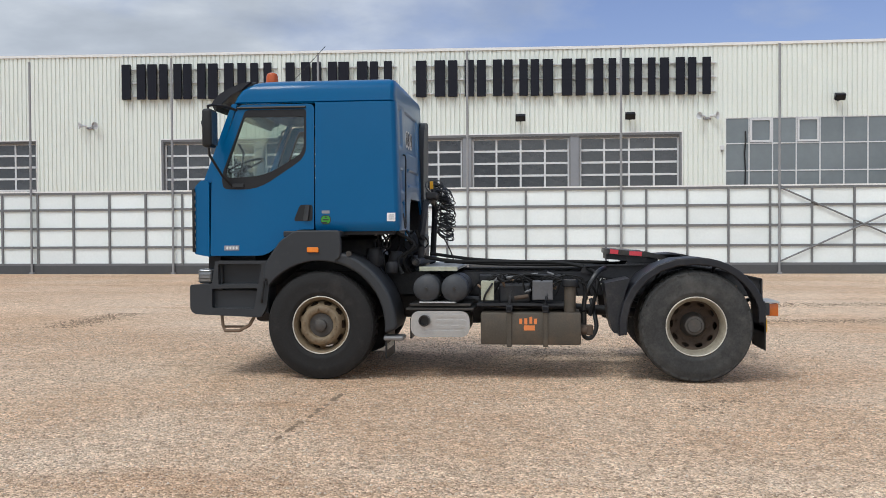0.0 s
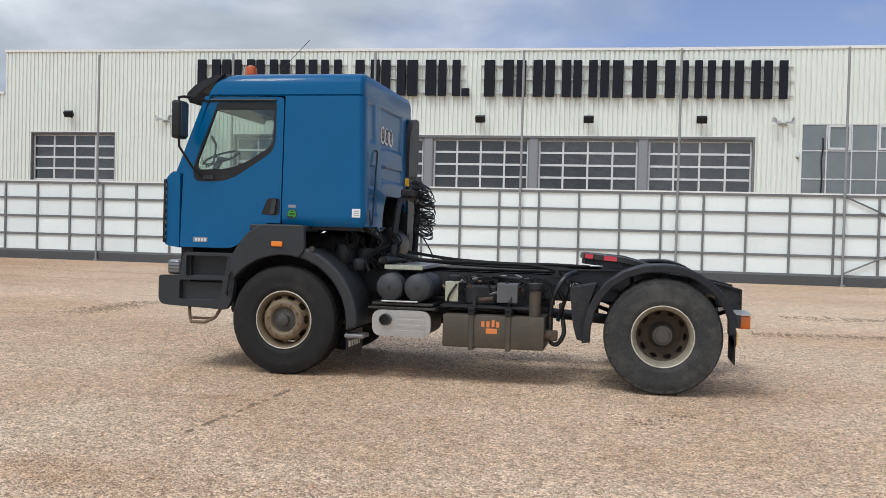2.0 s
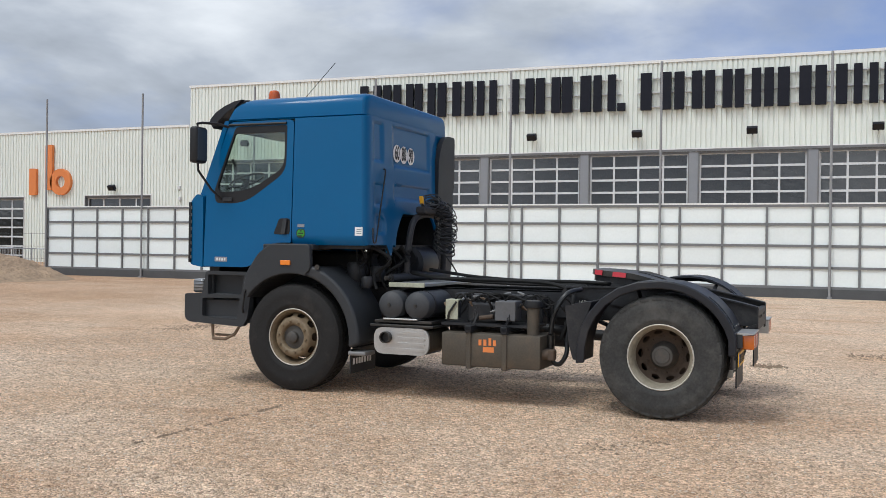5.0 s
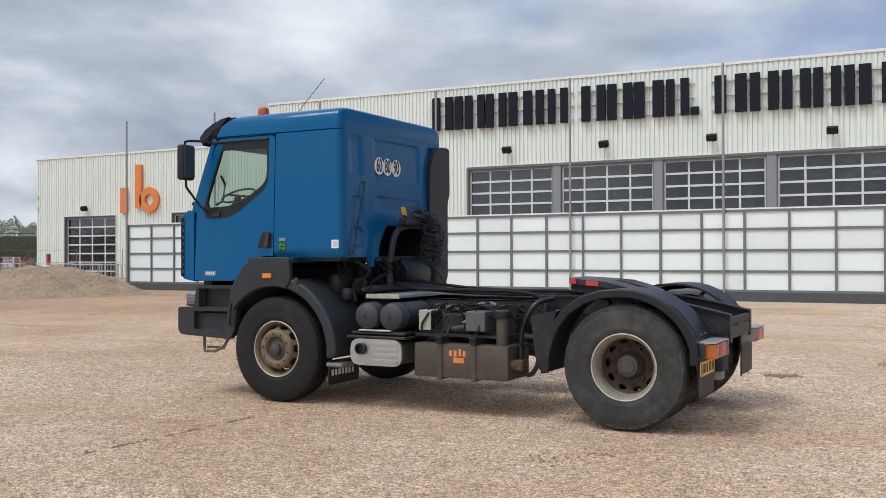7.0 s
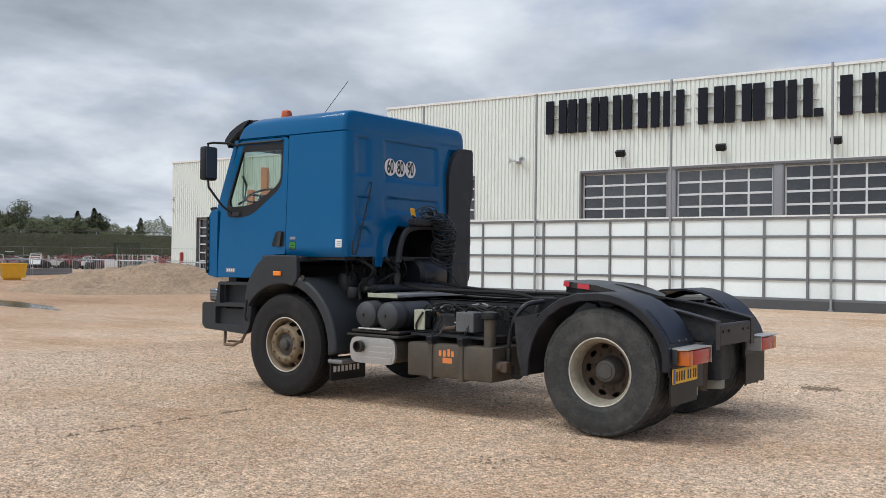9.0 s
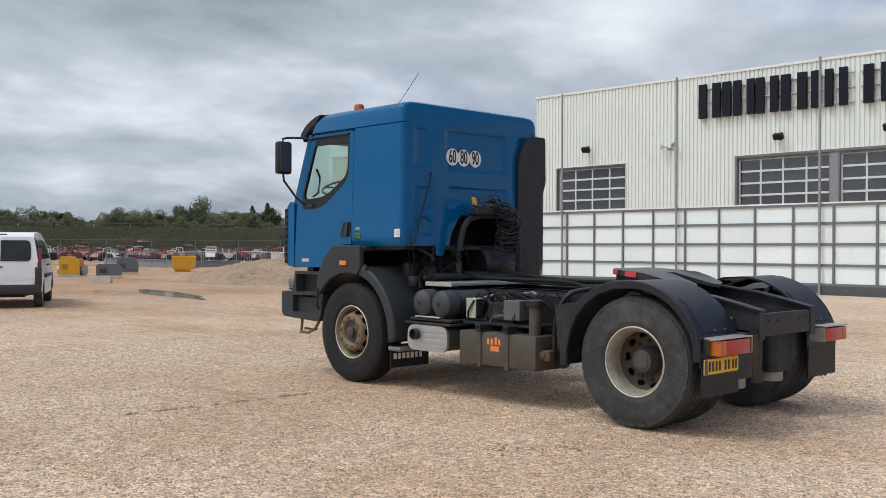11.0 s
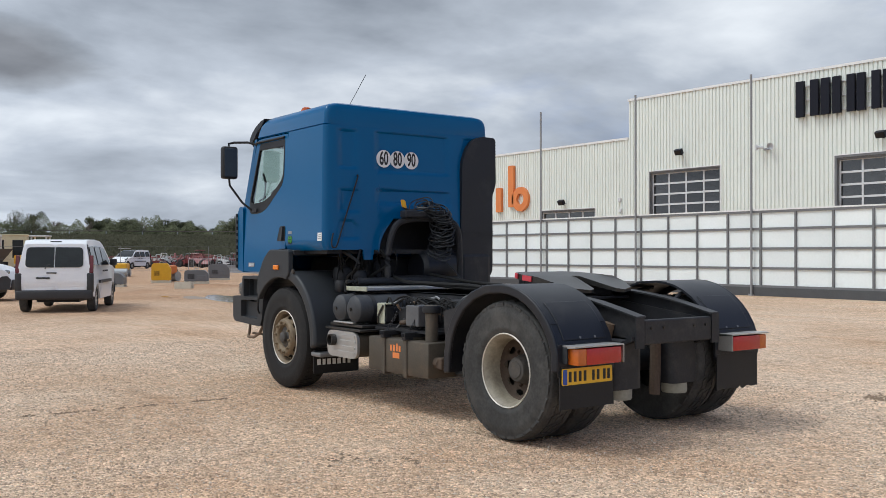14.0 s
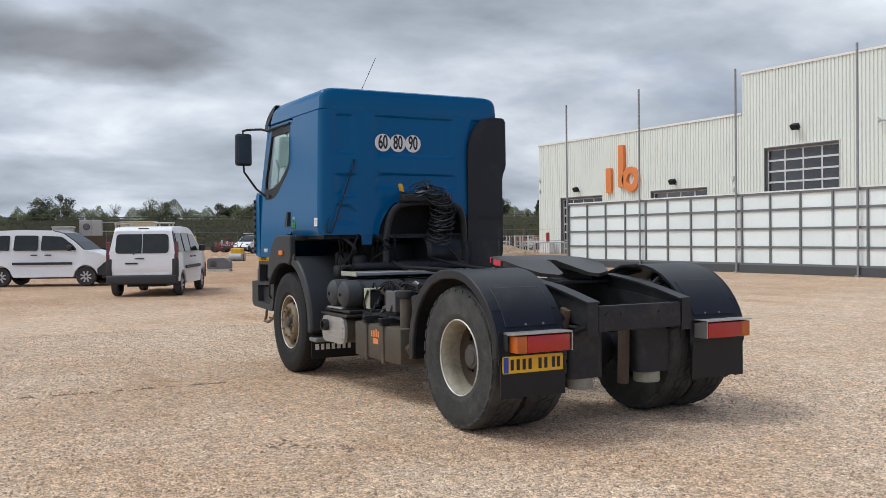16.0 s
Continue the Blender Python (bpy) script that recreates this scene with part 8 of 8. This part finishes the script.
def trunk_mesh(seed, height, twigs=0, limbs=7):
    rr = random.Random(seed)
    bm = bmesh.new()
    cyl(bm, (0, 0, -0.3), (0.1, 0.05, height * 0.75), 0.22, 8, 0.08)
    for k in range(limbs + twigs):
        a, h = rr.uniform(0, math.tau), rr.uniform(0.3, 0.7) * height
        L = rr.uniform(0.2, 0.36) * height
        e = Vector((L * 0.7 * math.cos(a), L * 0.7 * math.sin(a), h + L * 0.8))
        cyl(bm, (0.06, 0.03, h), e, 0.07, 5, 0.025)
        if twigs:
            for j in range(7):
                f = rr.uniform(0.3, 1.0)
                p = Vector((0.06, 0.03, h)).lerp(e, f)
                q = p + Vector((rr.uniform(-1, 1), rr.uniform(-1, 1), rr.uniform(0.2, 1.2))) * 0.13 * height
                cyl(bm, p, q, 0.03, 4, 0.012)
    return mesh_of("trunk", bm, M_TWIG if twigs else M_BARK)


KINDS = []
for k in range(5):
    h = (4.2, 5.0, 5.8, 4.6, 6.4)[k]
    KINDS.append((trunk_mesh(k, h, 0, 7 if k < 4 else 0), crown_mesh(40 + k, h, h * (0.95 if k < 4 else 0.78), 4200, 0.145, conifer=(k == 4))))
BARE = [trunk_mesh(60 + k, 6.0 + k, 7) for k in range(2)]


def tree(x, y, z, k, sc, rz, bare=False):
    t = thing("tree", "bare pale-twigged tree on the far bank" if bare else "dark leafy tree on the far bank", "tree", group="trees on the far bank")
    t.matrix_basis = pose(x, y, z, 0, 0, rz) @ Matrix.Scale(sc, 4)
    shared("trunk", BARE[k % 2] if bare else KINDS[k][0], t)
    if not bare:
        shared("crown", KINDS[k][1], t, label="dense dark green crown")
    return t


rng = random.Random(5)
a = 114.0
while a < 204:
    tall = 0.98 + 0.07 * math.sin(a * 0.55) + 0.08 * math.sin(a * 1.7 + 1)
    r = rng.uniform(160, 182)
    x, y = CX + r * math.cos(radians(a)), CY + r * math.sin(radians(a))
    if not (-56.2 < x < 46.2 and FY - 0.5 < y < FY + 35):
        if 160 < a < 176 and rng.random() < 0.05:
            tree(x, y, 3.6, rng.randrange(2), rng.uniform(0.5, 0.65), rng.uniform(0, 360), True)
        else:
            tree(x, y, 3.0, rng.choices(range(5), [6, 6, 4, 6, 0.4])[0], (0.52 if a > 164 else 0.80 if a > 152 else 0.92 if a > 146.4 else 0.36) * tall * rng.uniform(0.80, 1.14), rng.uniform(0, 360))
    a += rng.uniform(0.16, 0.36)
# a few taller, thinner trees that stand above the line
TALL = [(trunk_mesh(70 + k, 7.0, 3), crown_mesh(80 + k, 7.0, 5.0, 1100, 0.17)) for k in range(2)]
for a, k, sc in ((174.0, 0, 0.9), (173.4, 1, 0.95), (172.5, 0, 1.0), (167.9, 1, 0.92), (166.9, 0, 0.88)):
    t = thing("tree", "tall open-crowned tree above the far bank", "tree", group="trees on the far bank")
    t.matrix_basis = pose(CX + 163 * math.cos(radians(a)), CY + 163 * math.sin(radians(a)), 3.2, 0, 0, 40 * a) @ Matrix.Scale(sc * 0.82, 4)
    shared("trunk", TALL[k][0], t)
    shared("crown", TALL[k][1], t, label="open dark crown")
for a in (165.8, 163.9, 161.0):
    tree(CX + 162 * math.cos(radians(a)), CY + 162 * math.sin(radians(a)), 3.4, 0, 0.62, 30 * a, True)
for a, sc in ((148.0, 0.84), (147.1, 0.92), (146.8, 0.8), (144.55, 0.7), (145.2, 0.45)):
    tree(CX + 164 * math.cos(radians(a)), CY + 164 * math.sin(radians(a)), 3.2, 4, sc, 30 * a)
# steel guard rail along the crest
rail = thing("guard_rail", "pale steel guard rail along the top of the bank", "guard rail")
bm = bmesh.new()
tube(bm, [(CX + 151 * math.cos(radians(a)), CY + 151 * math.sin(radians(a)), 4.95) for a in range(A0, A1 + 1, 2)], 0.075, 6)
part("beam", bm, M_TWIG, rail)
bm = bmesh.new()
box(bm, -0.06, 0.06, -0.06, 0.06, -1.0, 0.0)
me = mesh_of("post", bm, M_GALV)
for a in range(A0 + 1, A1, 2):
    shared("post", me, rail, (CX + 151 * math.cos(radians(a)), CY + 151 * math.sin(radians(a)), 4.92))
# scrub on the bank, and the lower woods behind its crest


def leaf_cloud(name, count, seed, r0, r1, lift, leaf0, leaf1, label, category):
    rr = np.random.RandomState(seed)
    a = np.radians(rr.uniform(A0, A1, count))
    r = rr.uniform(r0, r1, count)
    ground = np.interp(r, [x for x, _ in PROF], [x for _, x in PROF])
    swell = 0.75 + 0.25 * np.sin(a * 61) + 0.22 * np.sin(a * 173 + 1) + 0.15 * np.sin(a * 409 + 2)
    z = ground + lift * swell * rr.uniform(-0.05, 1.0, count) ** 0.8 if lift > 1 else ground + rr.uniform(-0.1, lift, count)
    z = np.nan_to_num(z, nan=4.0)
    C = np.stack((CX + r * np.cos(a), CY + r * np.sin(a), z), 1)
    NN = rr.normal(size=(count, 3)) * 0.28 + np.stack((-np.cos(a) * 0.7, -np.sin(a) * 0.7, np.full(count, 0.6)), 1)
    U = np.cross(NN, rr.normal(size=(count, 3)))
    U /= np.linalg.norm(U, axis=1)[:, None]
    W = np.cross(U, NN)
    W /= np.linalg.norm(W, axis=1)[:, None]
    S = rr.uniform(leaf0, leaf1, count)[:, None]
    V = np.stack((C + U * S, C + W * S * 0.6, C - U * S, C - W * S * 0.6), 1).reshape(-1, 3)
    F = np.arange(count * 4).reshape(-1, 4)
    me = bpy.data.meshes.new(name)
    me.from_pydata(V.tolist(), [], F.tolist())
    me.materials.append(M_BUSH if name == "scrub" else M_LEAF)
    tagged(new(name, me), label, category, kind="stuff")


leaf_cloud("scrub", 190000, 8, 130, 151, 0.55, 0.07, 0.17, "dark scrub and brambles covering the far bank", "bushes")
leaf_cloud("woods", 140000, 9, 157, 178, 3.0, 0.06, 0.14, "low dark woods behind the far bank", "woods")

# ---- damp brown clods: a rut beside the truck and churned patches ----
M_CLOD = surface("damp_clod", (0.24, 0.165, 0.11), 0.95, vary=0.3, scale=20, bump=0.2)
rr = np.random.RandomState(12)
RUTS = [((0.33, -2.0), (0.25, -3.95), 0.012, 520), ((4.05, 3.3), (4.45, 3.45), 0.11, 450), ((3.4, -2.65), (3.8, -2.0), 0.09, 90),
        ((-5.4, 3.6), (-5.5, 6.3), 0.22, 1300), ((5.2, 5.2), (9.8, 5.6), 0.22, 2000), ((6.2, 8.7), (12, 9.2), 0.3, 2000)]
spots = []
for (xa, ya), (xb, yb), wd, nn in RUTS:
    t = rr.uniform(0, 1, nn)
    if wd < 0.02:
        t = t[np.sin(t * 19) + np.sin(t * 47 + 1) > -0.3]
        nn = len(t)
    off = rr.normal(0, wd, nn)
    L = math.hypot(xb - xa, yb - ya)
    spots.append(np.stack((xa + (xb - xa) * t - (yb - ya) / L * off, ya + (yb - ya) * t + (xb - xa) / L * off), 1))
P = np.concatenate(spots)
NC = len(P)
size = 0.005 + 0.018 * rr.uniform(0, 1, NC) ** 2.5
base = np.array([(1, 0, 0), (0, 1, 0), (-1, 0, 0), (0, -1, 0), (0, 0, 0.6), (0, 0, -0.5)], float)
V = base[None] * rr.uniform(0.6, 1.4, (NC, 6, 1)) * size[:, None, None]
V[:, :, 0] += P[:, None, 0]
V[:, :, 1] += P[:, None, 1]
F0 = np.array([(0, 1, 4), (1, 2, 4), (2, 3, 4), (3, 0, 4), (1, 0, 5), (2, 1, 5), (3, 2, 5), (0, 3, 5)])
F = (F0[None] + 6 * np.arange(NC)[:, None, None]).reshape(-1, 3)
me = bpy.data.meshes.new("damp_clods")
me.from_pydata(V.reshape(-1, 3).tolist(), [], F.tolist())
me.materials.append(M_CLOD)
tagged(new("damp_clods", me), "damp brown clods along a rut and churned patches", "earth clods", kind="stuff")

# ---- loose stones on the gravel ----
m, n, l, p = mat_new("loose_stone")
g = n.new("ShaderNodeNewGeometry")
r = n.new("ShaderNodeValToRGB")
el = r.color_ramp.elements
el.new(0.5)
for e, (q, c) in zip(el, ((0.0, (0.30, 0.21, 0.145)), (0.5, (0.47, 0.35, 0.25)), (1.0, (0.68, 0.55, 0.43)))):
    e.position, e.color = q, (*c, 1)
l.new(g.outputs["Random Per Island"], r.inputs[0])
l.new(r.outputs[0], p.inputs["Base Color"])
p.inputs["Roughness"].default_value = 0.9
M_STONE = m
rr = np.random.RandomState(3)
NS = 110000
ang = rr.uniform(0, math.tau, NS)
px = rr.uniform(-6.0, 9.5, NS)
py = rr.uniform(-7.2, 3.5, NS)
size = 0.003 + 0.011 * rr.uniform(0, 1, NS) ** 3.2
base = np.array([(1, 0, 0), (0, 1, 0), (-1, 0, 0), (0, -1, 0), (0, 0, 0.75), (0, 0, -0.5)], float)
V = base[None, :, :] * rr.uniform(0.65, 1.35, (NS, 6, 1)) * size[:, None, None]
c, s_ = np.cos(ang), np.sin(ang)
V = np.stack((V[:, :, 0] * c[:, None] - V[:, :, 1] * s_[:, None], V[:, :, 0] * s_[:, None] + V[:, :, 1] * c[:, None], V[:, :, 2]), axis=2)
V[:, :, 0] += px[:, None]
V[:, :, 1] += py[:, None]
V[:, :, 2] += size[:, None] * 0.2
F0 = np.array([(0, 1, 4), (1, 2, 4), (2, 3, 4), (3, 0, 4), (1, 0, 5), (2, 1, 5), (3, 2, 5), (0, 3, 5)])
F = (F0[None, :, :] + 6 * np.arange(NS)[:, None, None]).reshape(-1, 3)
me = bpy.data.meshes.new("loose_stones")
me.from_pydata(V.reshape(-1, 3).tolist(), [], F.tolist())
me.materials.append(M_STONE)
tagged(new("loose_stones", me), "loose pale gravel stones lying on the yard", "gravel", kind="stuff")
